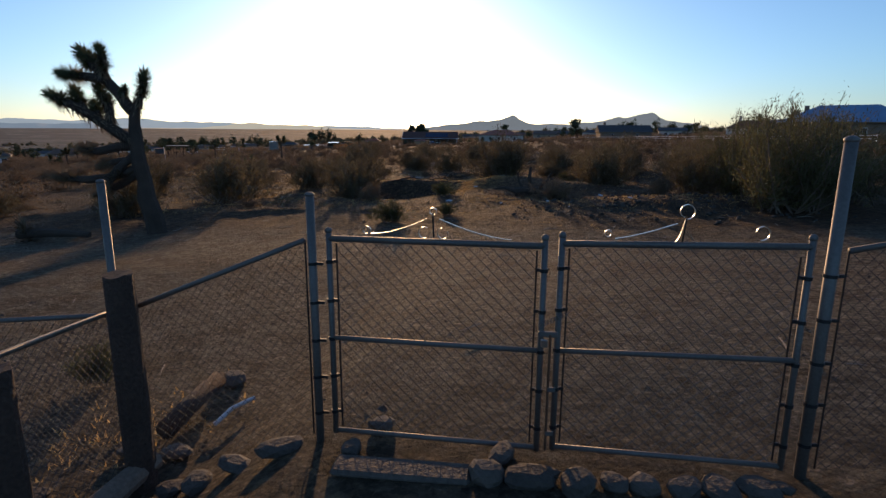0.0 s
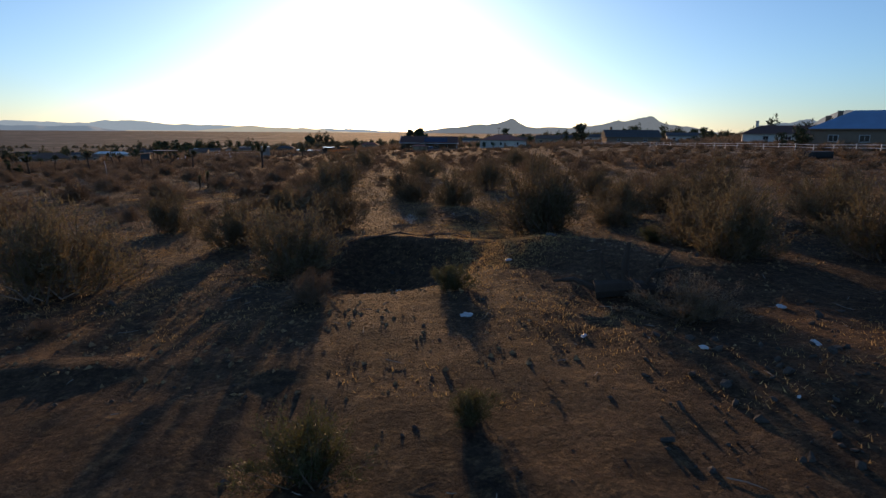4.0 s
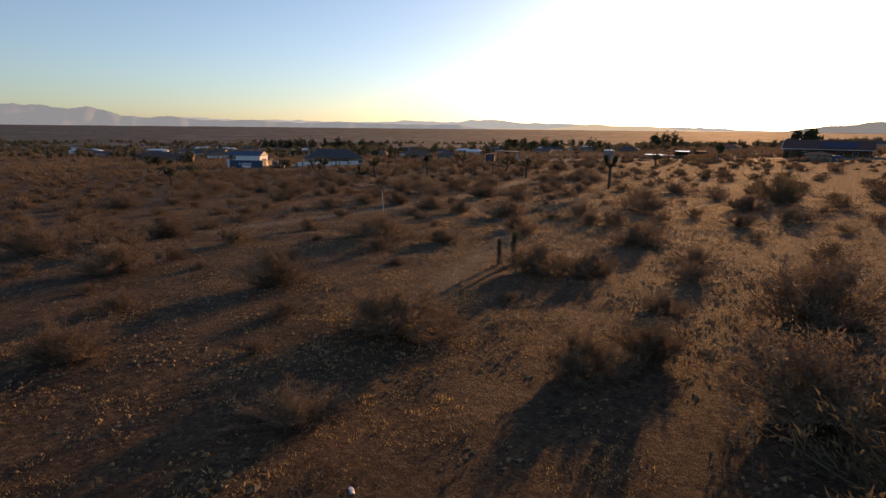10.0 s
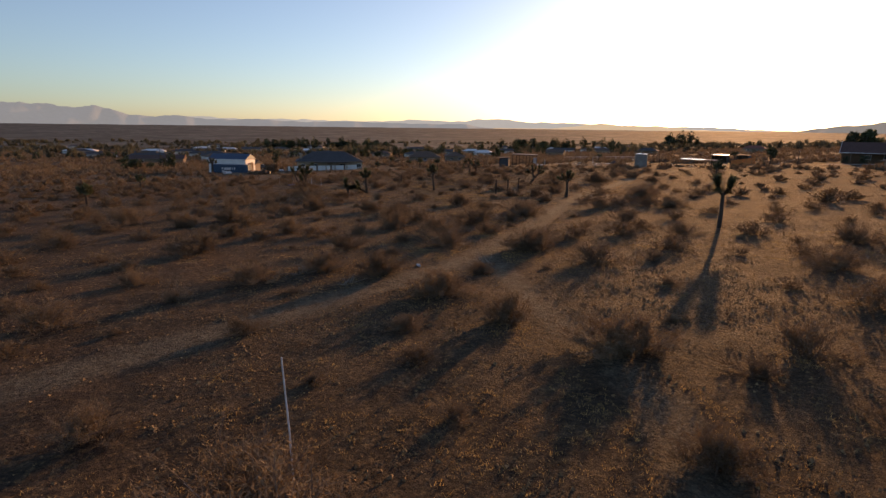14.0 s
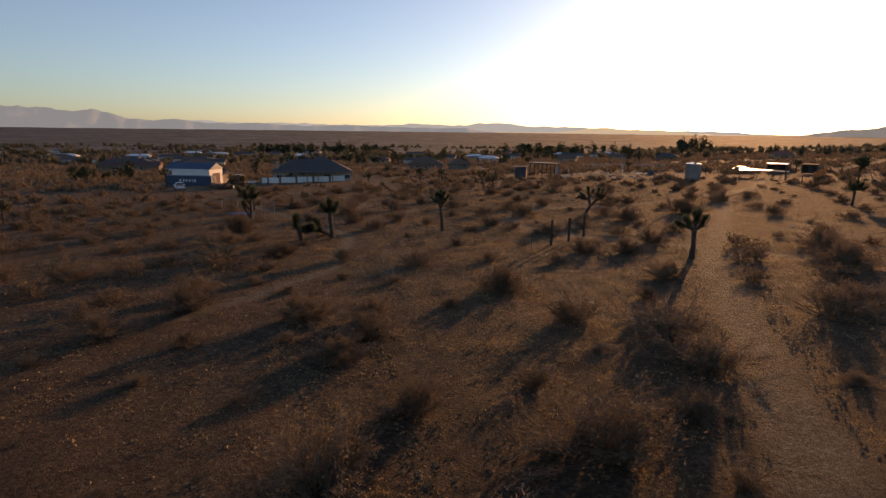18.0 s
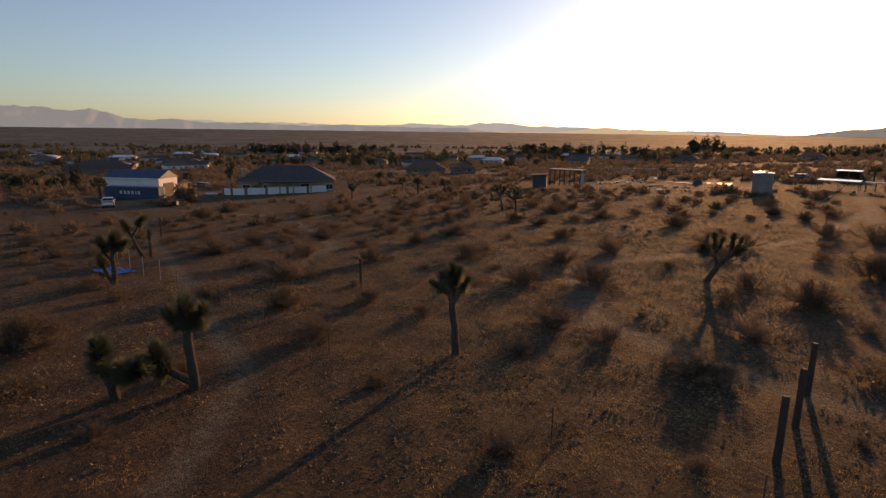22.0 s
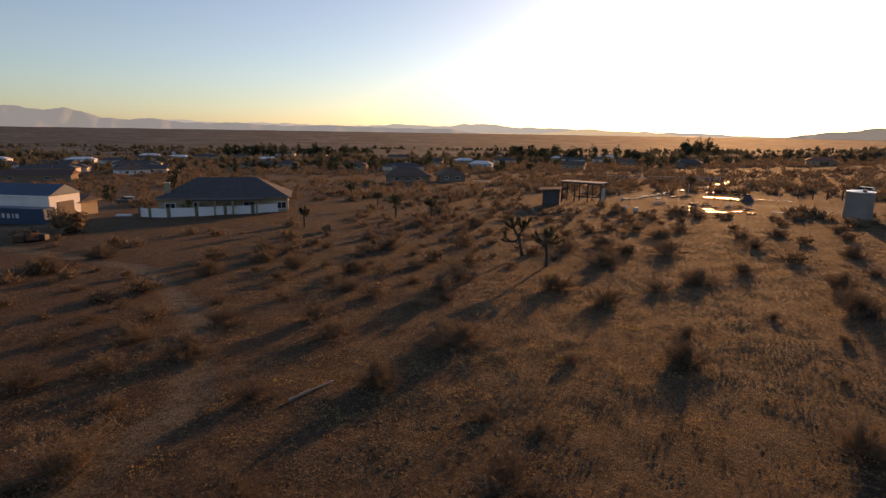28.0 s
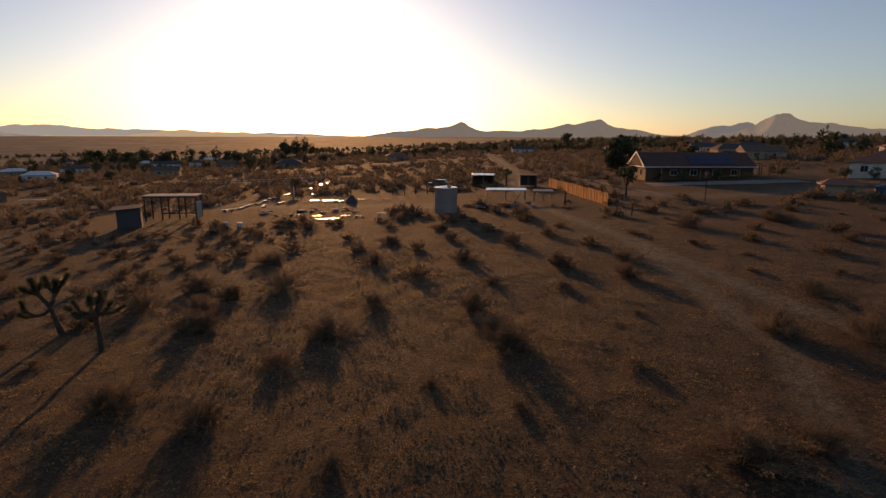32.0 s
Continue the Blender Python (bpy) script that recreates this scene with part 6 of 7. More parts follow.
def block_wall(points, h=1.45):
    """A white block wall with brown piers, panel by panel."""
    e = thing("block_wall", (0, 0, 0), 0, "white block garden wall with brown piers", "wall")
    for (ax, ay), (bx, by) in zip(points, points[1:]):
        d = math.hypot(bx - ax, by - ay)
        z = min(gz(ax, ay), gz(bx, by))
        m = pose((ax + bx) / 2, (ay + by) / 2, z, 0, 0, math.degrees(math.atan2(by - ay, bx - ax)))
        part("panel", boxed((0, 0, h / 2 - 0.15), (d - 0.5, 0.2, h + 0.3), 0.02, m), white_paint, e)
        part("coping", boxed((0, 0, h + 0.04), (d - 0.5, 0.28, 0.08), 0.01, m), white_paint, e)
    for ax, ay in points:
        part("pier", boxed((ax, ay, gz(ax, ay) + h / 2), (0.5, 0.5, h + 0.35), 0.02), stucco_brown, e)


block_wall([(-201.0, 155.0), (-199.5, 153.9), (-196.9, 154.6), (-193.8, 156.4), (-191.6, 160.2), (-189.4, 164.3), (-187.3, 168.4), (-186.0, 173.6), (-188.6, 176.6)])


def round_shrub(x, y, r, material, label, seed, trunk=0.0, leaves=420, name="garden_shrub", tall=1.0):
    """A tree or shrub: stem, limbs, and a crown of many small leaf clumps with gaps."""
    q = np.random.RandomState(seed)
    e = thing(name, (x, y, gz(x, y)), seed * 31 % 360, label, "tree" if trunk else "shrub")
    bm = tubed([(0, 0, -0.2), (0.05 * r, 0, trunk * 0.5 + 0.1), (0, 0.04 * r, trunk + r * 0.6)], [0.09 * r + 0.04, 0.06 * r + 0.03, 0.03], 7)
    lobes = []
    for k in range(9):
        u = q.normal(0, 1, 3)
        u /= np.linalg.norm(u)
        c = Vector((u[0] * r * 0.62, u[1] * r * 0.62, trunk + r * tall * (0.9 + 0.62 * u[2])))
        lobes.append((c, r * q.uniform(0.3, 0.52)))
        tube(bm, [(0, 0, trunk * 0.7 + 0.1), tuple(c)], [0.05 * r, 0.015], 5, False)
    part("trunk", bm, bark, e)
    verts, faces = [], []
    for c, rr_ in lobes:
        for _ in range(leaves // 9):
            u = q.normal(0, 1, 3)
            u = u / np.linalg.norm(u) * rr_ * q.uniform(0.55, 1.12)
            p = np.array(c) + u * np.array([1, 1, 0.85 * tall])
            a, b = q.normal(0, 1, 3) * 0.085 * r, q.normal(0, 1, 3) * 0.085 * r
            k = len(verts)
            verts.extend([tuple(p - a), tuple(p + a * 0.7 + b), tuple(p + a - b * 0.5)])
            faces.append((k, k + 1, k + 2))
    link_mesh("crown", verts, faces, material, e)
    return e


round_shrub(-195.5, 160.4, 1.6, tree_yellow, "yellow-green garden shrub behind the white wall", 3, 0.3)
round_shrub(-193.3, 163.4, 1.3, tree_yellow, "yellow-green garden shrub behind the white wall", 4, 0.3)
round_shrub(-188.6, 172.0, 1.4, tree_leaf, "dark garden shrub behind the white wall", 5, 0.3)
round_shrub(-197.6, 158.0, 1.1, tree_leaf, "dark garden shrub behind the white wall", 6, 0.2)
round_shrub(-184, 139, 2.2, leaf_creosote, "large brown roadside bush by the driveway", 7, 0.2, 700, "driveway_bush")

# large white garage with a barrel gable, and the blue trailer before it
G = thing("garage_building", (-213.8, 141.4, gz(-213.8, 141.4)), 36, "large white metal garage with a dark blue roof", "garage")
part("wall", boxed((0, 0, 2.0), (13, 7, 4.8), 0.03), white_paint, G)
part("roof", roof_mesh(13, 7, 4.4, 1.7, 0.0, 0.25), blue_steel, G)
gb = bmesh.new()
for sx in (-6.48, 6.48):
    gb.faces.new([gb.verts.new((sx, py, pz)) for py, pz in ((-3.45, 4.35), (3.45, 4.35), (0, 6.0))])
bmesh.ops.solidify(gb, geom=gb.faces[:], thickness=0.05)
part("gable", gb, white_paint, G)
door = part("door", boxed((6.53, 0, 1.6), (0.08, 3.8, 3.2), 0.02), stucco_brown, G)
for k in range(4):
    part("door_panel", boxed((6.58, 0, 0.45 + k * 0.78), (0.04, 3.6, 0.66), 0.01), stucco_brown, door)
part("fascia", boxed((0, -3.8, 4.3), (13.4, 0.12, 0.25), 0.02), white_paint, G)
for k in range(26):
    part("cladding_rib", boxed((-6.3 + k * 0.5, -3.52, 2.0), (0.05, 0.04, 4.6)), white_paint, G)
house(-214.2, 148.5, 36, 4.5, 4.5, 2.7, 1.0, 0.0, stucco_tan, roof_grey, "small tan outbuilding beside the garage", [(0, 1.2, 1.6, 1)], (), 1.5, None, name="outbuilding")
T = thing("shipping_container", (-206.6, 137.4, gz(-206.6, 137.4) - 0.1), 36, "long dark blue shipping container with worn white markings", "container")
part("body", boxed((0, 0, 1.45), (12.6, 2.44, 2.6), 0.03), blue_steel, T)
for k in range(42):
    part("corrugation", boxed((-6.1 + k * 0.297, -1.24, 1.45), (0.13, 0.05, 2.3)), blue_steel, T)
for u in (-6.2, 6.2):
    for s in (-1.16, 1.16):
        part("corner_post", boxed((u, s, 1.45), (0.18, 0.18, 2.7), 0.01), blue_steel, T)
for k, (u, w) in enumerate([(-2.4, .5), (-1.4, .5), (-0.6, .55), (0.3, .5), (1.1, .25), (1.8, .55)]):
    part("marking", boxed((u, -1.29, 1.55), (w, 0.02, 0.7)), litter_white, T, "worn white painted bar")
for s in (-0.6, 0.6):
    part("door_leaf", boxed((6.32, s, 1.45), (0.06, 1.15, 2.4), 0.01), blue_steel, T)
    part("lock_rod", tubed([(6.38, s * 0.6, 0.3), (6.38, s * 0.6, 2.6)], 0.03, 6), galvanized, T)


def vehicle(x, y, turn, paint, label, pickup):
    """A car from a lofted body with cabin, wheels, lamps and glass."""
    e = thing("pickup_truck" if pickup else "suv", (x, y, gz(x, y)), turn, label, "car")
    L, W = (5.4, 1.95) if pickup else (4.7, 1.85)

    def loft(prof, w, inset):
        bm = bmesh.new()
        rows = []
        for s, k in ((-1, 1), (1, 1)):
            rows.append([bm.verts.new((px, s * (w / 2 - inset * (pz > 1.05)), pz)) for px, pz in prof])
        n = len(prof)
        for i in range(n):
            bm.faces.new((rows[0][i], rows[0][(i + 1) % n], rows[1][(i + 1) % n], rows[1][i]))
        bm.faces.new(rows[0][::-1])
        bm.faces.new(rows[1])
        bmesh.ops.recalc_face_normals(bm, faces=bm.faces[:])
        bmesh.ops.bevel(bm, geom=bm.edges[:], offset=0.05, segments=2, affect="EDGES")
        return bm
    a = L / 2
    if pickup:
        body = [(-a, 0.45), (a, 0.45), (a, 0.95), (a - 0.15, 1.05), (1.1, 1.12), (-0.75, 1.12), (-0.75, 1.05), (-a, 1.08)]
        cab = [(1.15, 1.1), (0.45, 1.72), (-0.55, 1.76), (-0.8, 1.1)]
    else:
        body = [(-a, 0.4), (a, 0.4), (a, 0.9), (1.1, 1.02), (-a, 1.05)]
        cab = [(1.2, 1.02), (0.55, 1.65), (-1.9, 1.68), (-a + 0.05, 1.04)]
    part("body", loft(body, W, 0), paint, e)
    part("cabin", loft(cab, W - 0.1, 0.1), paint, e)
    g = [((cab[0][0] + cab[1][0]) / 2 + 0.02, (cab[0][1] + cab[1][1]) / 2)]
    for s in (-1, 1):
        part("side_glass", boxed(((cab[1][0] + cab[2][0]) / 2, s * (W / 2 - 0.09), 1.38), (abs(cab[1][0] - cab[2][0]) * 1.0, 0.06, 0.36), 0.02), window_glass, e)
        part("headlight", boxed((a + 0.01, s * (W / 2 - 0.25), 0.82), (0.05, 0.34, 0.16), 0.02), litter_white, e)
        part("tail_light", boxed((-a - 0.01, s * (W / 2 - 0.12), 0.88), (0.05, 0.14, 0.3), 0.02), tail_red, e)
        part("mirror", boxed((0.85, s * (W / 2 + 0.1), 1.18), (0.12, 0.2, 0.16), 0.03), paint, e)
    part("windscreen", boxed((0, 0, 0), (0.04, W - 0.34, 0.6), 0.01, pose(g[0][0], 0, g[0][1], 0, -48, 0)), window_glass, e)
    part("rear_window", boxed((0, 0, 0), (0.04, W - 0.4, 0.42), 0.01, pose((cab[2][0] + cab[3][0]) / 2 - 0.02, 0, 1.4, 0, 22, 0)), window_glass, e)
    if pickup:
        part("bed", boxed((-1.75, 0, 1.075), (1.75, W - 0.3, 0.05)), rubber, e)
    part("bumper", boxed((a + 0.05, 0, 0.52), (0.16, W - 0.1, 0.2), 0.04), galvanized, e)
    part("bumper", boxed((-a - 0.05, 0, 0.52), (0.16, W - 0.1, 0.2), 0.04), galvanized, e)
    for u in (a - 0.95, -a + 1.1):
        for s in (-1, 1):
            w = part("wheel", tubed([(u, s * (W / 2 - 0.24), 0.37), (u, s * (W / 2 + 0.01), 0.37)], 0.37, 20), rubber, e)
            part("rim", tubed([(u, s * (W / 2 - 0.1), 0.37), (u, s * (W / 2 + 0.02), 0.37)], 0.22, 12), galvanized, w)
    return e


vehicle(-187.4, 126.6, 163, car_white, "white pickup truck parked on the dirt drive", True)
vehicle(-231.0, 162.6, 215, car_silver, "grey sport utility car parked beside the house", False)
junk = thing("junk_heap", (-179.4, 133.7, gz(-179.4, 133.7)), 20, "dark heap of discarded machinery in the scrub", "junk")
for k, (c, s) in enumerate([((0, 0, .5), (2.2, 1.4, 1.0)), ((1.1, .4, .4), (1.4, 1, .8)), ((-1.1, -.2, .45), (1.2, .9, .9)), ((.3, 0, 1.2), (.6, .5, .6)), ((-.5, .2, 1.1), (.4, .4, .5))]):
    part("scrap", boxed(c, s, 0.1, pose(0, 0, 0, k * 7 - 10, k * 5 - 8, k * 23)), black_iron if k % 2 else rust, junk)
skiff = thing("upturned_trough", (-201.2, 151.8, gz(-201.2, 151.8) + 0.25), 50, "pale upturned trough by the driveway", "trough")
part("hull", boxed((0, 0, 0), (2.6, 0.9, 0.5), 0.18), litter_white, skiff)

# the brown house further along
house(-244.5, 264.2, 48, 16, 10, 2.9, 2.6, 0.9, stucco_brown, roof_brown, "low brown house with a dark hip roof", [(-4, 1.4, 1.6, 1.1), (0, 1.4, 1.6, 1.1), (4, 1.4, 1.6, 1.1)], (), 2, (-5, 1, 5.8))
house(-233.8, 276.6, 48, 9.5, 11, 2.9, 2.4, 0.9, stucco_brown, roof_brown, "brown wing of the low house with a porch", [(-2, 1.2, 1.6, 1.1), (2, 1.4, 1.6, 1.1)], [(0, 1.2, 1.6, 1.1)], None, None)
sheet = thing("pale_sheet", (-221, 280, gz(-221, 280) + 0.1), 20, "pale sheet of boards lying beside the house", "board")
part("board", boxed((0, 0, 0), (8, 1.6, 0.12), 0.02), concrete, sheet)


# ---- the yard with ramada, tank and scrap ----
S = thing("garden_shed", (-152.3, 212.6, gz(-152.3, 212.6)), 24, "small dark grey-blue shed with an open side", "shed")
part("wall", boxed((0, 0, 1.45), (3.2, 2.8, 3.1), 0.03), shed_paint, S)
part("door", boxed((1.63, -0.5, 1.1), (0.06, 1.0, 2.1), 0.01), timber, S, "pale open plank door")
part("roof", boxed((-0.1, 0, 3.1), (4.2, 3.6, 0.16), 0.04, pose(0, 0, 0, 3, -4, 0)), roof_brown, S)
R = thing("ramada", (-150.7, 222.6, gz(-150.2, 222.6)), 8, "open timber shade ramada with a pale flat roof", "shade structure")
part("roof", boxed((0, 0, 4.0), (8.8, 3.6, 0.16), 0.03), concrete, R, "pale sheet roof")
for u in (-4.1, -1.4, 1.4, 4.1):
    for s in (-1.5, 1.5):
        part("post", tubed([(u, s, -0.5), (u, s, 3.95)], 0.13, 8), post_wood, R)
for s in (-1.5, 1.5):
    part("beam", boxed((0, s, 3.82), (8.6, 0.14, 0.24), 0.01), post_wood, R)
part("rail", boxed((1.3, -1.5, 1.1), (5.4, 0.1, 0.18), 0.01), post_wood, R)
part("end_screen", boxed((4.15, 0, 1.5), (0.08, 2.6, 2.9), 0.01), concrete, R, "pale weathered screen panel")
W = thing("water_tank", (-104.1, 217.0, gz(-104.1, 217) - 0.1), 0, "round weathered grey steel water tank with a low lid", "water tank")
bm = bmesh.new()
for k in range(3):
    tube(bm, [(0, 0, 0.0 + k * 1.3), (0, 0, 1.28 + k * 1.3)], 1.78 - 0.006 * k, 40)
part("shell", bm, tank_steel, W, smooth=False)
for z in (0.05, 1.3, 2.6, 3.88):
    part("hoop", tubed([(0, 0, z), (0, 0, z + 0.06)], 1.82, 40), tank_steel, W)
part("lid", tubed([(0, 0, 3.9), (0, 0, 4.0), (0, 0, 4.22)], [1.84, 1.84, 0.3], 40), sheet_metal, W, "bright metal lid catching the sun")
part("hatch", tubed([(0.5, -0.4, 4.1), (0.5, -0.4, 4.35)], 0.3, 12), tank_steel, W)
part("pipe", tubed([(1.82, -0.3, 0.2), (2.6, -0.3, 0.15)], 0.05, 8), rust, W)


def metal_sheets(name, rows, group):
    r2 = random.Random(9)
    for x, y, w, d, t in rows:
        x, y, w, d = x + r2.uniform(-0.5, 0.5), y + r2.uniform(-0.7, 0.7), w * r2.uniform(0.9, 1.3) * (1 if t > 70 else 0.62), d * r2.uniform(0.5, 0.85)
        e = thing("roofing_sheet", (x, y, gz(x, y) + 0.25), t + r2.uniform(-22, 22), "bright corrugated metal sheet lying on low supports", "metal sheet", group)
        bm = bmesh.new()
        n, m = max(5, int(w / 0.22)), 5
        grid = [[bm.verts.new((-w / 2 + w * i / n, (j / m - 0.5) * d, r2.uniform(-0.018, 0.018))) for i in range(n + 1)] for j in range(m + 1)]
        for i in range(n):
            for j in range(m):
                bm.faces.new((grid[j][i], grid[j][i + 1], grid[j + 1][i + 1], grid[j + 1][i]))
        bmesh.ops.solidify(bm, geom=bm.faces[:], thickness=0.01)
        part("sheet", bm, sheet_metal, e).matrix_basis = pose(0, 0, 0, r2.uniform(-2.5, 2.5), r2.uniform(-2, 2), 0)
        for u in (-w * 0.35, w * 0.35):
            part("support", boxed((u, 0, -0.16), (0.12, d * 0.9, 0.26)), timber, e)


metal_sheets("row", [(-145, 231.5, 2.4, 1.2, 80), (-144.6, 235, 2.4, 1.2, 85), (-144.3, 239, 2.6, 1.3, 88), (-144.2, 243, 2.6, 1.3, 92), (-144.2, 248, 2.6, 1.3, 88), (-143.9, 253, 2.6, 1.3, 86), (-143.4, 262, 3.0, 1.4, 90), (-143.6, 270, 3.0, 1.6, 90), (-143.8, 280, 3.4, 1.8, 90), (-144.2, 292, 3.6, 2.0, 90),
                     (-140.0, 237, 2.4, 1.2, 86), (-139.2, 242, 2.4, 1.2, 80), (-136.5, 258, 2.6, 1.3, 20), (-132.4, 243.1, 2.6, 1.4, 4), (-129.6, 242, 2.8, 2.2, 6), (-126.5, 240.5, 2.8, 2.0, 0), (-122.5, 241.5, 2.4, 1.2, 3), (-119.5, 240.5, 2.6, 1.2, 5), (-116.8, 241, 2.6, 1.0, 0),
                     (-126.0, 213.8, 2.8, 1.0, 3), (-123.2, 213.2, 2.8, 1.1, 2), (-120.6, 212.6, 2.8, 1.0, 0), (-124.5, 216.5, 2.4, 1.0, 4), (-120.0, 216.0, 2.2, 1.0, 4), (-128.5, 219.5, 2.2, 1.0, 4), (-114.5, 217.6, 2.4, 0.9, 8), (-111.0, 219.8, 2.0, 0.8, 12), (-117.8, 214.2, 2.0, 0.9, 2), (-144.6, 300, 3.8, 1.8, 90), (-145.0, 308, 4.0, 1.8, 90)], "metal sheets in the yard")
TR = thing("crumpled_tarp", (-123.6, 238.8, gz(-123.6, 238.8)), 15, "crumpled pale tarpaulin tent over scrap", "tarp")
bm = bmesh.new()
bmesh.ops.create_cone(bm, cap_ends=True, segments=9, radius1=1.3, radius2=0.2, depth=1.4, matrix=Matrix.Translation((0, 0, 0.7)))
for v in bm.verts:
    v.co += Vector((noise.noise(v.co * 2) * 0.4, noise.noise(v.co * 3) * 0.3, 0))
part("cover", bm, shed_paint, TR)
rr = random.Random(55)
for k in range(26):
    x, y = (-128 + rr.uniform(-10, 12), 222 + rr.uniform(-3, 5)) if k < 14 else (-98 + rr.uniform(-4, 8), 222 + rr.uniform(-3, 3))
    e = thing("scrap_pile", (x, y, gz(x, y)), rr.uniform(0, 180), "low pile of weathered boards and scrap", "scrap", "scrap piles in the yard")
    for q in range(3):
        part("board", boxed((rr.uniform(-0.3, 0.3), rr.uniform(-0.3, 0.3), 0.1 + q * 0.13), (rr.uniform(0.8, 2.2), rr.uniform(0.2, 0.6), 0.1), 0.01, pose(0, 0, 0, 0, rr.uniform(-6, 6), rr.uniform(-30, 30))), rr.choice([timber, rust, concrete, post_wood]), e)
for x, y in ((-135.1, 207.4), (-132.8, 206.7)):
    e = thing("storage_tub", (x, y, gz(x, y)), 10, "pale plastic tub on a low stand", "tub", "plastic tubs")
    part("tub", tubed([(0, 0, 0.4), (0, 0, 0.95)], [0.35, 0.42], 12), litter_white, e)
    part("stand", boxed((0, 0, 0.2), (0.6, 0.6, 0.4), 0.02), timber, e)
for x, y, h in ((-143.8, 225.5, 2.2), (-139.5, 253.1, 2.4)):
    e = thing("white_standpipe", (x, y, gz(x, y)), 0, "thin white plastic standpipe", "pipe", "white standpipes")
    part("pipe", tubed([(0, 0, -0.1), (0, 0, h)], 0.09, 8), litter_white, e)
for x, y in ((-117.1, 251.5), (-114.5, 251), (-112, 250.4), (-109.5, 250)):
    field_post(x, y, 2.0, 0.12)


def pole_fence(a, b, n, h, label):
    """A white rail fence."""
    e = thing("rail_fence", (0, 0, 0), 0, label, "fence", "white rail fences")
    pts = [(a[0] + (b[0] - a[0]) * k / n, a[1] + (b[1] - a[1]) * k / n) for k in range(n + 1)]
    for x, y in pts:
        part("post", boxed((x, y, gz(x, y) + h / 2), (0.1, 0.1, h + 0.25), 0.01), white_paint, e)
    for p, q in zip(pts, pts[1:]):
        for f in (0.55, 0.97):
            part("rail", tubed([(*p, gz(*p) + h * f), (*q, gz(*q) + h * f)], 0.042, 4), white_paint, e)


pole_fence((-187, 311), (-148, 309.5), 12, 1.6, "long white rail fence across the valley pasture")
pole_fence((17, 285), (50, 92), 40, 1.1, "white rail fence along the dirt road")

# orange board fence
F = thing("board_fence", (0, 0, 0), 0, "orange-brown vertical board fence glowing in low sun", "fence")
board = None
n = 120
for k in range(n):
    s = k / (n - 1)
    x, y = -82.6 + 3.6 * s, 256 - 38 * s
    if board is None:
        board = part("board", boxed((0, 0, 0.95), (0.03, 0.31, 2.0), 0.004), fence_wood, F)
        board.matrix_basis = pose(x, y, gz(x, y), 0, 0, 4)
    else:
        share(board, pose(x, y, gz(x, y) + 0.03 * math.sin(k * 1.7), 0, 0.6 * math.sin(k * 2.3), 5), F)
for k in range(14):
    s = k / 13
    x, y = -82.7 + 3.6 * s, 256 - 38 * s
    part("post", boxed((x - 0.08, y, gz(x, y) + 0.95), (0.1, 0.1, 2.0)), timber, F)
# pale pipe rail beside the drive
rail = thing("pipe_rail", (0, 0, 0), 0, "long pale pipe rail along the drive", "rail")
pts = [(-79.3 + 11 * k / 16, 314 - 99 * k / 16) for k in range(17)]
for x, y in pts:
    part("post", tubed([(x, y, gz(x, y) - 0.2), (x, y, gz(x, y) + 0.9)], 0.035, 6), galvanized, rail)
for p, q in zip(pts, pts[1:]):
    part("rail", tubed([(*p, gz(*p) + 0.9), (*q, gz(*q) + 0.9)], 0.03, 6), concrete, rail)


def shade_roof(x, y, turn, L, W, h, label, roof=sheet_metal, walls=None):
    e = thing("shade_shelter", (x, y, gz(x, y)), turn, label, "shelter", "yard shelters")
    part("roof", boxed((0, 0, h), (L, W, 0.12), 0.02, pose(0, 0, 0, 4, 0, 0)), roof, e)
    for u in (-L / 2 + 0.2, 0, L / 2 - 0.2):
        for s in (-W / 2 + 0.2, W / 2 - 0.2):
            part("post", boxed((u, s, h / 2 - 0.1), (0.12, 0.12, h), 0.01), timber, e)
    if walls:
        part("back_wall", boxed((0, W / 2 - 0.1, h / 2), (L - 0.3, 0.08, h - 0.2), 0.01), walls, e)
        part("side_wall", boxed((L / 2 - 0.1, 0, h / 2), (0.08, W - 0.4, h - 0.2), 0.01), walls, e)
        part("side_wall", boxed((-L / 2 + 0.1, 0, h / 2), (0.08, W - 0.4, h - 0.2), 0.01), walls, e)
    return e


shade_roof(-93.8, 231.6, -2, 7.2, 2.6, 2.0, "long low animal shelter with a bright metal roof")
shade_roof(-97.0, 268, 0, 5.4, 3.4, 2.7, "open shed with dark walls and a bright roof", sheet_metal, post_wood)
shade_roof(-87.0, 259, 0, 4.0, 3.0, 2.7, "small blue-grey stall with a dark roof", roof_brown, shed_paint)
shade_roof(-87.6, 228.4, 0, 3.4, 1.8, 1.9, "low cage with a pale slatted roof", concrete)
field_post(-85.0, 221.0, 2.3, 0.14)
leaner = thing("leaning_plank", (-92.6, 225, gz(-92.6, 225)), 0, "pale plank leaning at a steep angle", "plank")
part("plank", tubed([(-0.3, 0, 0), (0.9, 0, 1.9)], 0.07, 5), dead_wood, leaner)
old = vehicle(-108.3, 270.5, 170, car_silver, "old grey car parked behind the water tank", False)

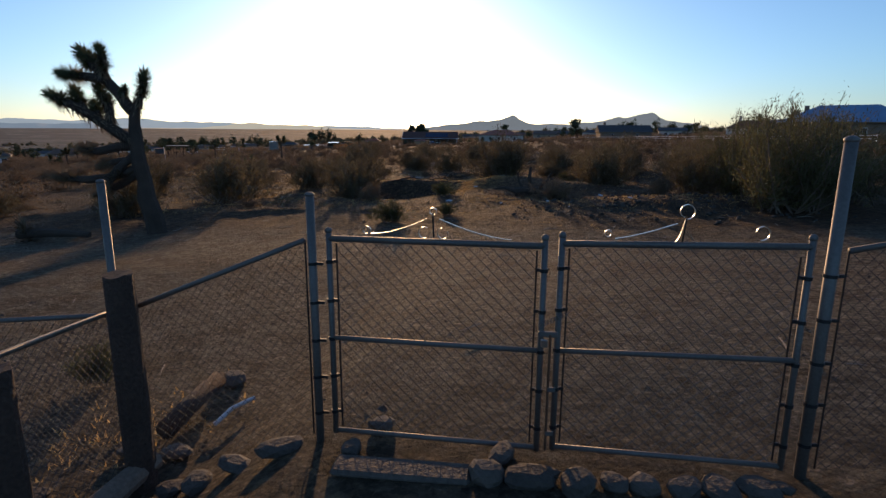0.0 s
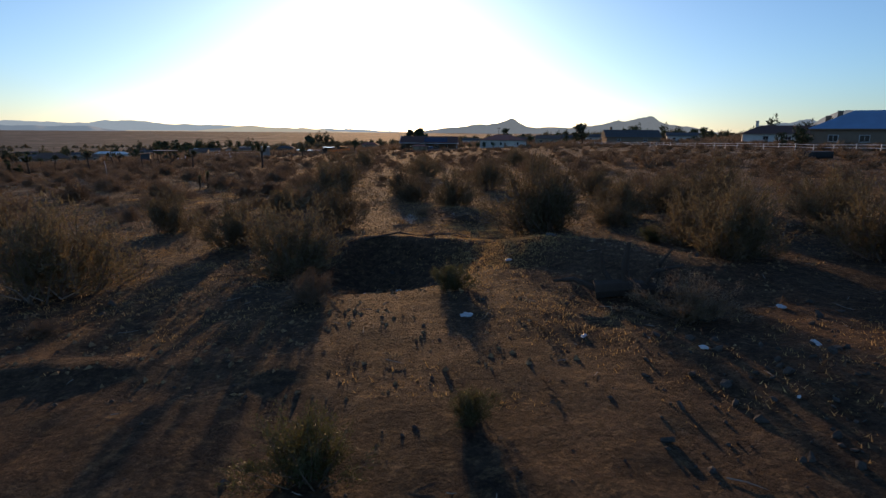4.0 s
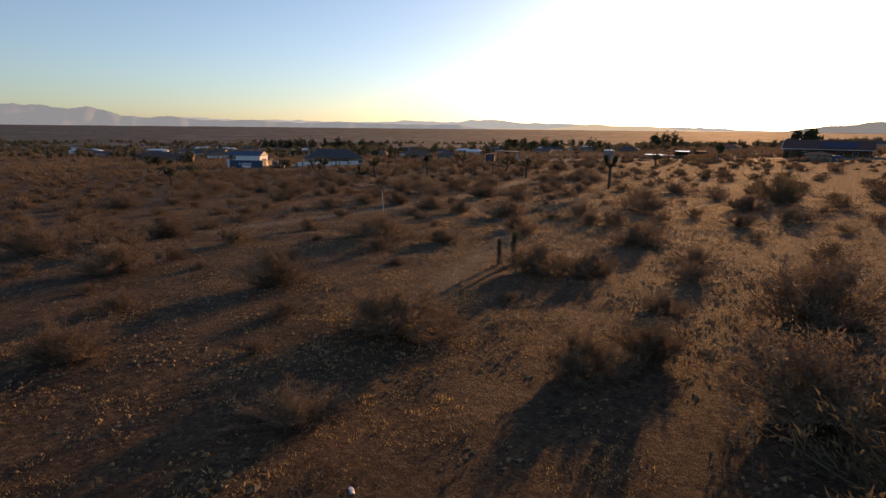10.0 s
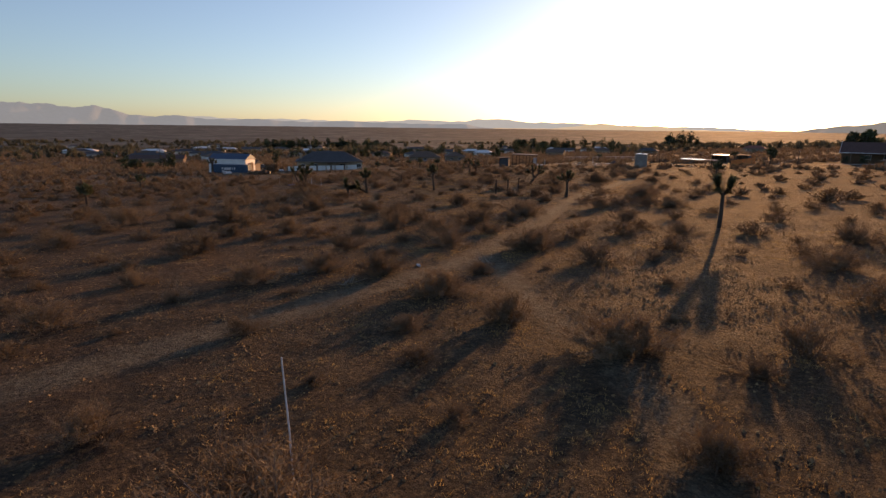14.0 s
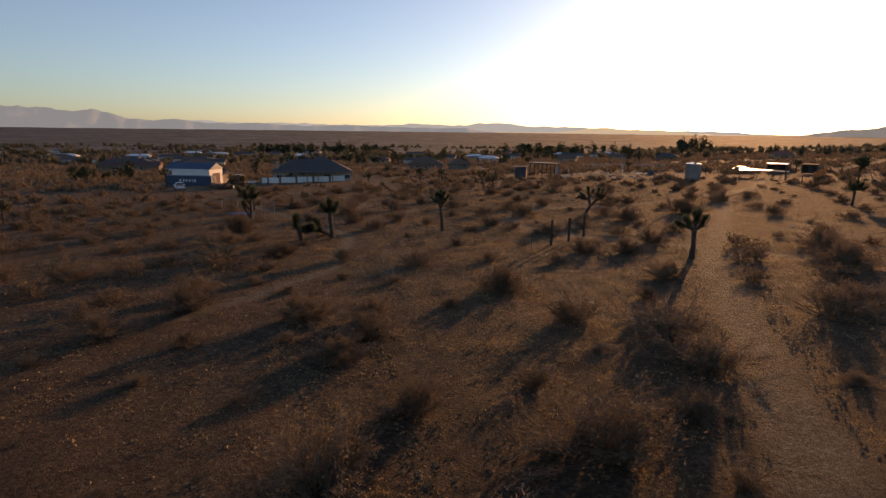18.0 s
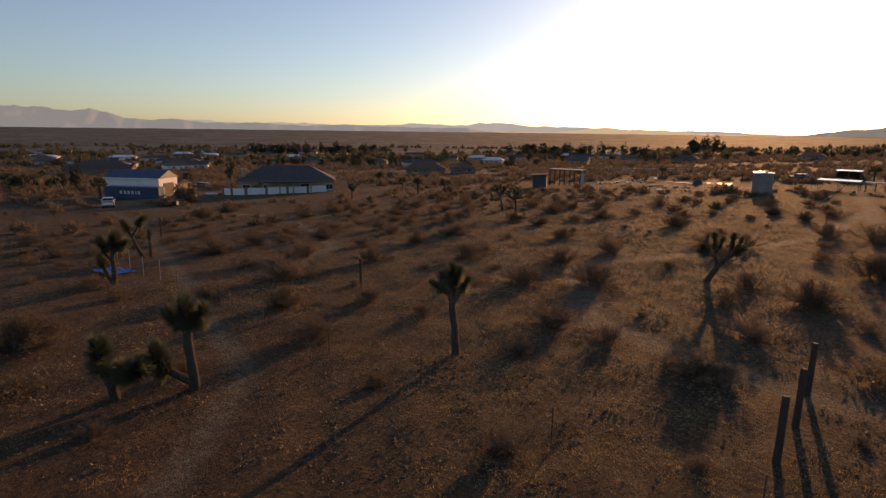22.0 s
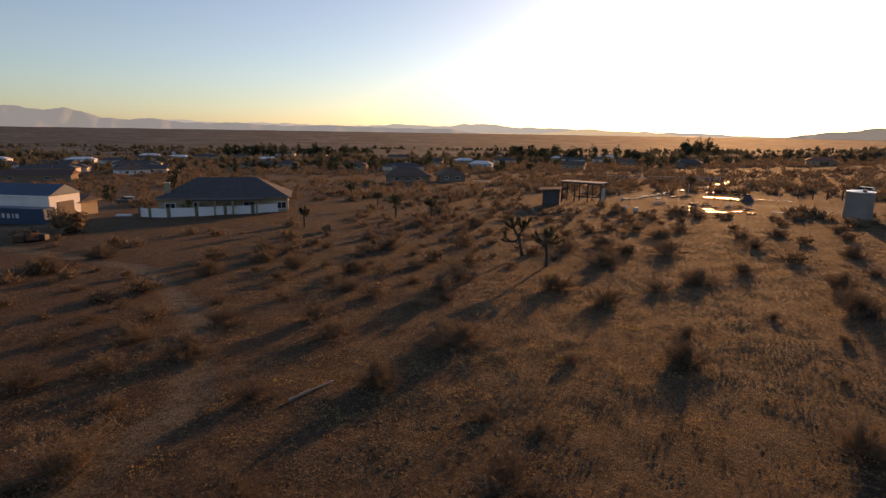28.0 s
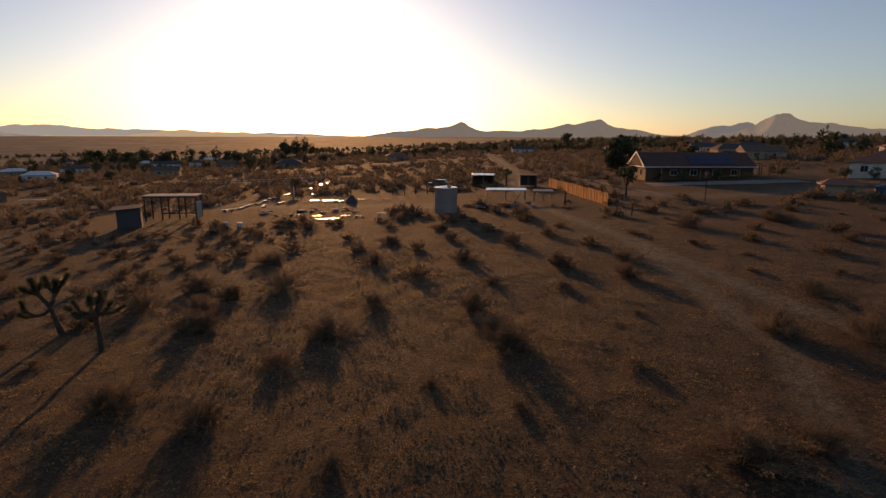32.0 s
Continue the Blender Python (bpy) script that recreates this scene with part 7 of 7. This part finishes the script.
# house with solar panels and its yard
H3 = house(-48.0, 266.5, 4, 25, 10, 2.9, 3.1, 0.0, wood_siding, roof_rust, "long timber house with a brown gable roof and solar panels", [(-6, 1.6, 1.5, 1.2), (-1.4, 1.6, 1.5, 1.2), (4, 1.8, 1.5, 1.3), (8.0, 1.4, 1.5, 1.2)], [(-2, 0.9, 1.5, 1.3), (0.6, 0.9, 1.5, 1.3)], 1.6, None, trim=white_paint)
gable = bmesh.new()
for sx in (-1,):
    vs = [gable.verts.new((sx * 12.52, py, pz)) for py, pz in ((-4.95, 2.85), (4.95, 2.85), (0, 5.8))]
    gable.faces.new(vs)
bmesh.ops.solidify(gable, geom=gable.faces[:], thickness=0.06)
part("gable", gable, wood_siding, H3)
for s in (-1, 1):
    part("barge_board", boxed((0, 0, 0), (0.1, 6.7, 0.3), 0.01, pose(-13.15, s * 2.85, 4.42, -s * 31, 0, 0)), white_paint, H3)
slope = math.atan2(3.1, 5.0)
for k in range(10):
    for j in range(2):
        part("solar_panel", boxed((0, 0, 0.09), (1.0, 1.7, 0.05), 0.01, pose(-1.5 + k * 1.05, -3.9 + j * 1.48, 3.86 + j * 0.92 + 0.0, math.degrees(slope), 0, 0)), solar, H3)
part("porch_roof", boxed((1.0, -6.6, 2.7), (23, 3.0, 0.14), 0.02), roof_rust, H3)
for u in (-10, -5.6, -1.2, 3.2, 7.6, 12.0):
    part("porch_post", boxed((u, -7.9, 1.35), (0.16, 0.16, 2.8), 0.01), timber, H3)
def paving(name, rows, cols, label):
    """A concrete apron that follows the ground between two edges, (x, y) to (x, y)."""
    (ax, ay), (bx, by), depth = rows
    bm = bmesh.new()
    grid = [[bm.verts.new((ax + (bx - ax) * i / cols + 0.06 * depth * j / 4, ay + (by - ay) * i / cols + depth * j / 4, 0)) for i in range(cols + 1)] for j in range(5)]
    for line in grid:
        for v in line:
            v.co.z = gz(v.co.x, v.co.y) + 0.08
    for a, b in zip(grid, grid[1:]):
        for i in range(cols):
            bm.faces.new((a[i], a[i + 1], b[i + 1], b[i]))
    bmesh.ops.solidify(bm, geom=bm.faces[:], thickness=0.25)
    return tagged(part(name, bm, concrete), label, "driveway", kind="structure")


paving("pavement", ((-62.5, 247.0), (-34.0, 241.5), 8.5), 16, "pale concrete drive before the timber house")
pg = thing("pergola", (-31.5, 264.5, gz(-31.5, 264.5)), 4, "open timber pergola beside the house", "pergola")
for u in (-2.2, 0, 2.2):
    for s in (-1.4, 1.4):
        part("post", boxed((u, s, 1.3), (0.18, 0.18, 2.7), 0.01), post_wood, pg)
for k in range(7):
    part("slat", boxed((-2.4 + k * 0.8, 0, 2.72), (0.1, 3.4, 0.16)), post_wood, pg)
round_shrub(-60.5, 284, 3.6, tree_leaf, "dense dark evergreen tree beside the timber house", 21, 1.6, 1100, "yard_tree", 1.25)
round_shrub(-57.0, 292, 3.9, tree_leaf, "dense dark evergreen tree beside the timber house", 22, 2.2, 1100, "yard_tree", 1.2)
round_shrub(-72.6, 231.0, 2.0, tree_leaf, "thin young yard tree with a bare stem", 23, 2.2, 500, "yard_tree", 1.2)
for k, (x, y, r) in enumerate([(-54, 255.0, 1.4), (-46.5, 255.0, 1.3), (-58.5, 257.2, 1.1), (-34, 275, 1.2), (-26, 272, 1.1), (-29, 262, 1.3)]):
    round_shrub(x, y, r, tree_leaf, "rounded dark shrub in the house yard", 30 + k, 0.3, 300)
LP = thing("yard_lamp", (-63.5, 219.4, gz(-63.5, 219.4)), 0, "black yard lamp post with a small hooded head", "lamp post")
part("pole", tubed([(0, 0, -0.1), (0, 0, 4.0)], [0.09, 0.06], 8), black_iron, LP)
part("head", tubed([(0, 0, 4.0), (0, 0, 4.3), (0, 0, 4.4)], [0.2, 0.24, 0.1], 10), galvanized, LP)
house(-43.2, 219.3, -22, 4.6, 3.0, 1.9, 0.6, 0.6, stucco_tan, roof_red, "low tan outbuilding with a red roof", (), (), 1.0, None, name="outbuilding")
dt = thing("dark_tank", (-38.6, 216.8, gz(-38.6, 216.8)), 0, "dark blue-black plastic water tank", "water tank")
part("body", tubed([(0, 0, 0), (0, 0, 1.5), (0, 0, 1.8)], [1.1, 1.1, 0.4], 20), blue_steel, dt, smooth=False)
house(-13.5, 247.5, -40, 16, 11, 3.0, 2.3, 0.9, stucco_white, roof_red, "white stucco house with a red tile roof", [(-5.5, 1.3, 1.6, 1.3), (-1, 1.3, 1.6, 1.3), (4, 1.3, 1.6, 1.3)], [(0, 1.3, 1.6, 1.2)], 6.3, None)
for k, (x, y) in enumerate([(-24, 248), (-21, 244), (-17, 238)]):
    round_shrub(x, y, 1.2, tree_leaf, "rounded dark shrub in the house yard", 50 + k, 0.3, 300)

# houses along the rise beside the road
house(78, 205, -18, 25, 11, 2.9, 2.6, 0.9, stucco_white, roof_rust, "long low white house with a red-brown roof and chimney", [(-6, 1.6, 1.6, 1.1), (0, 1.6, 1.6, 1.1), (6, 1.6, 1.6, 1.1)], (), 3, (-8.5, 0, 6.8))
H7 = house(67.5, 136, -28, 24, 15, 3.5, 3.7, 0.9, stucco_brown, roof_blue, "large brown house with a broad blue metal roof", [(-8, 1.6, 1.6, 1.3), (-3, 1.6, 1.6, 1.3), (3, 1.6, 1.6, 1.3), (8, 1.6, 1.6, 1.3)], (), 0.5, (-7.6, -1, 7.0))
part("chimney", boxed((-9.6, 1.0, 3.1), (1.0, 0.9, 6.2), 0.04), stucco_brown, H7)
house(66, 285, -10, 12, 9, 3.0, 1.5, 0.0, stucco_white, roof_grey, "white ranch house with a grey roof", [(-3, 1.4, 1.6, 1.1), (3, 1.4, 1.6, 1.1)], (), 0, None)
house(40, 262, 5, 22, 9, 2.9, 3.0, 0.0, stucco_brown, roof_grey, "long grey house with steep gables", [(-6, 1.4, 1.6, 1.1), (5, 1.4, 1.6, 1.1)], (), 0, (-8, 2, 7))
house(19, 395, 0, 14, 9, 2.9, 2.2, 0.9, stucco_tan, roof_grey, "tan stucco house with a grey hip roof", [(-3, 1.4, 1.6, 1.1), (3, 1.4, 1.6, 1.1)], (), 0, None)
bench = thing("dark_trough", (31.5, 83, gz(31.5, 83)), 20, "low dark trough beside the road fence", "trough")
part("trough", boxed((0, 0, 0.4), (3.2, 1.0, 0.8), 0.08), black_iron, bench)

# ---- far settlement ----
far_roofs = [(-385, 180, 60, roof_rust, stucco_brown, 34), (-460, 330, 55, roof_grey, stucco_tan, 30), (-448, 345, 55, roof_grey, stucco_tan, 18), (-430, 240, 60, roof_grey, stucco_white, 30), (-470, 205, 60, roof_grey, stucco_white, 34),
             (-520, 270, 60, roof_grey, white_paint, 36), (-560, 230, 50, roof_grey, white_paint, 30), (-390, 360, 40, roof_brown, stucco_tan, 22), (-330, 420, 30, white_paint, stucco_white, 22), (-260, 420, 20, roof_brown, stucco_tan, 18), (-210, 470, 15, roof_grey, stucco_brown, 20),
             (-150, 520, 10, roof_red, stucco_tan, 22), (-60, 560, 0, roof_grey, stucco_white, 22), (-10, 480, -10, roof_brown, stucco_tan, 20), (45, 430, -15, roof_grey, stucco_white, 22), (70, 560, -15, roof_red, stucco_tan, 22), (120, 470, -20, roof_grey, stucco_white, 24), (60, 620, -20, roof_grey, stucco_tan, 16),
             (-640, 330, 55, roof_grey, white_paint, 34), (-678, 214, 58, white_paint, white_paint, 34), (-640, 269, 60, white_paint, white_paint, 26), (8, 345, -10, roof_brown, stucco_tan, 16), (62, 352, -25, roof_red, stucco_white, 14), (130, 372, -20, roof_grey, stucco_tan, 18), (24, 438, -10, roof_grey, stucco_white, 16), (165, 330, -35, roof_brown, stucco_white, 16), (205, 402, -30, roof_grey, stucco_tan, 18), (-420, 470, 35, roof_grey, stucco_tan, 22), (-560, 420, 45, roof_brown, stucco_tan, 24)]
q = random.Random(33)
for k in range(30):
    d, a = q.uniform(330, 900), radians(q.uniform(22, 84))
    far_roofs.append((-95 - d * math.sin(a), 115 + d * math.cos(a), math.degrees(a) + q.uniform(-25, 25), q.choice([roof_grey, roof_brown, roof_grey, white_paint]), q.choice([stucco_white, stucco_tan, white_paint]), q.uniform(16, 32)))
for k, (x, y, t, roof, wall, L) in enumerate(far_roofs):
    L = L * (0.7 if y > 350 else 0.85)
    house(x, y, t, L, 9 if y > 350 else 11, 3.0, 2.0, 0.9 if k % 3 else 0.0, wall, roof, "distant low house among trees", [(-L * 0.25, 1.5, 1.6, 1.2), (L * 0.2, 1.5, 1.6, 1.2)], (), 0, None, name="distant_house")


def far_trees():
    protos = [round_shrub(0, 0, 3.0, tree_leaf, "dark distant tree with an uneven crown", 80 + k, 0.6 + 0.25 * k, 420, "distant_tree", 1.0 + 0.3 * (k % 3)) for k in range(5)]
    q = random.Random(12)
    spots = []
    for k in range(20):
        spots.append((-420 - q.uniform(-60, 120), 330 + q.uniform(-60, 90), q.uniform(0.9, 2.0)))
    for k in range(18):
        spots.append((-300 + q.uniform(-60, 90), 380 + q.uniform(-40, 130), q.uniform(0.8, 1.9)))
    for k in range(24):
        d, a = q.uniform(330, 620), radians(q.uniform(-22, 22))
        spots.append((-30 - d * math.sin(a), 160 + d * math.cos(a), q.uniform(0.7, 1.8)))
    for k in range(24):
        d, a = q.uniform(250, 480), radians(q.uniform(-30, -8))
        spots.append((-d * math.sin(a), 60 + d * math.cos(a), q.uniform(0.9, 2.1)))
    for k in range(10):
        spots.append((-360 - q.uniform(0, 240), 170 + q.uniform(-40, 90), q.uniform(0.7, 1.5)))
    for k in range(52):
        d, a = q.uniform(190, 520), radians(q.uniform(-52, -14))
        x, y = -100 - d * math.sin(a), 130 + d * math.cos(a)
        if math.hypot(x + 48, y - 266) > 20 and math.hypot(x + 13, y - 247) > 14:
            spots.append((x, y, q.uniform(0.5, 1.5)))
    for (ax, ay), (bx, by), count, lo, hi in [((-690, 420), (-690, 620), 60, 1.8, 3.2), ((-520, 690), (-440, 720), 16, 2.4, 3.6), ((-375, 600), (-320, 630), 12, 2.0, 3.0), ((-330, 780), (-285, 800), 9, 2.6, 4.2), ((-275, 128), (-245, 146), 7, 0.8, 1.5), ((-420, 300), (-330, 360), 16, 1.0, 1.9)]:
        for k in range(count):
            f = q.random()
            spots.append((ax + (bx - ax) * f + q.uniform(-16, 16) * hi / 3, ay + (by - ay) * f + q.uniform(-10, 10) * hi / 3, q.uniform(lo, hi)))
    for x, y, s in [(20, 262, 2.2), (48.5, 128.6, 0.95), (51, 131, 0.85), (46.5, 131, 0.7), (62, 300, 1.5), (50, 280, 1.4), (44, 285, 1.5), (36, 288, 1.3), (-236, 161, .9), (-262, 186, 1.3), (-25, 560, 3.2), (-250, 300, 1.0)]:
        spots.append((x, y, s))
    for k, (x, y, s) in enumerate(spots):
        c = copy_thing(protos[k % 5], pose(x, y, gz(x, y), 0, 0, q.uniform(0, 360)) @ Matrix.Scale(s * 0.62, 4))
        tagged(c, group="distant trees")
    for p in protos:
        for o in (*p.children_recursive, p):
            bpy.data.objects.remove(o)


far_trees()
for x, y, h in ((-300, 150, 9), (-20, 330, 10), (-400, 190, 9)):
    e = thing("utility_pole", (x, y, gz(x, y)), 30, "dark wooden utility pole with a crossarm", "utility pole")
    part("pole", tubed([(0, 0, 0), (0, 0, h)], [0.16, 0.11], 8), post_wood, e)
    part("crossarm", boxed((0, 0, h - 0.6), (2.2, 0.12, 0.14)), post_wood, e)
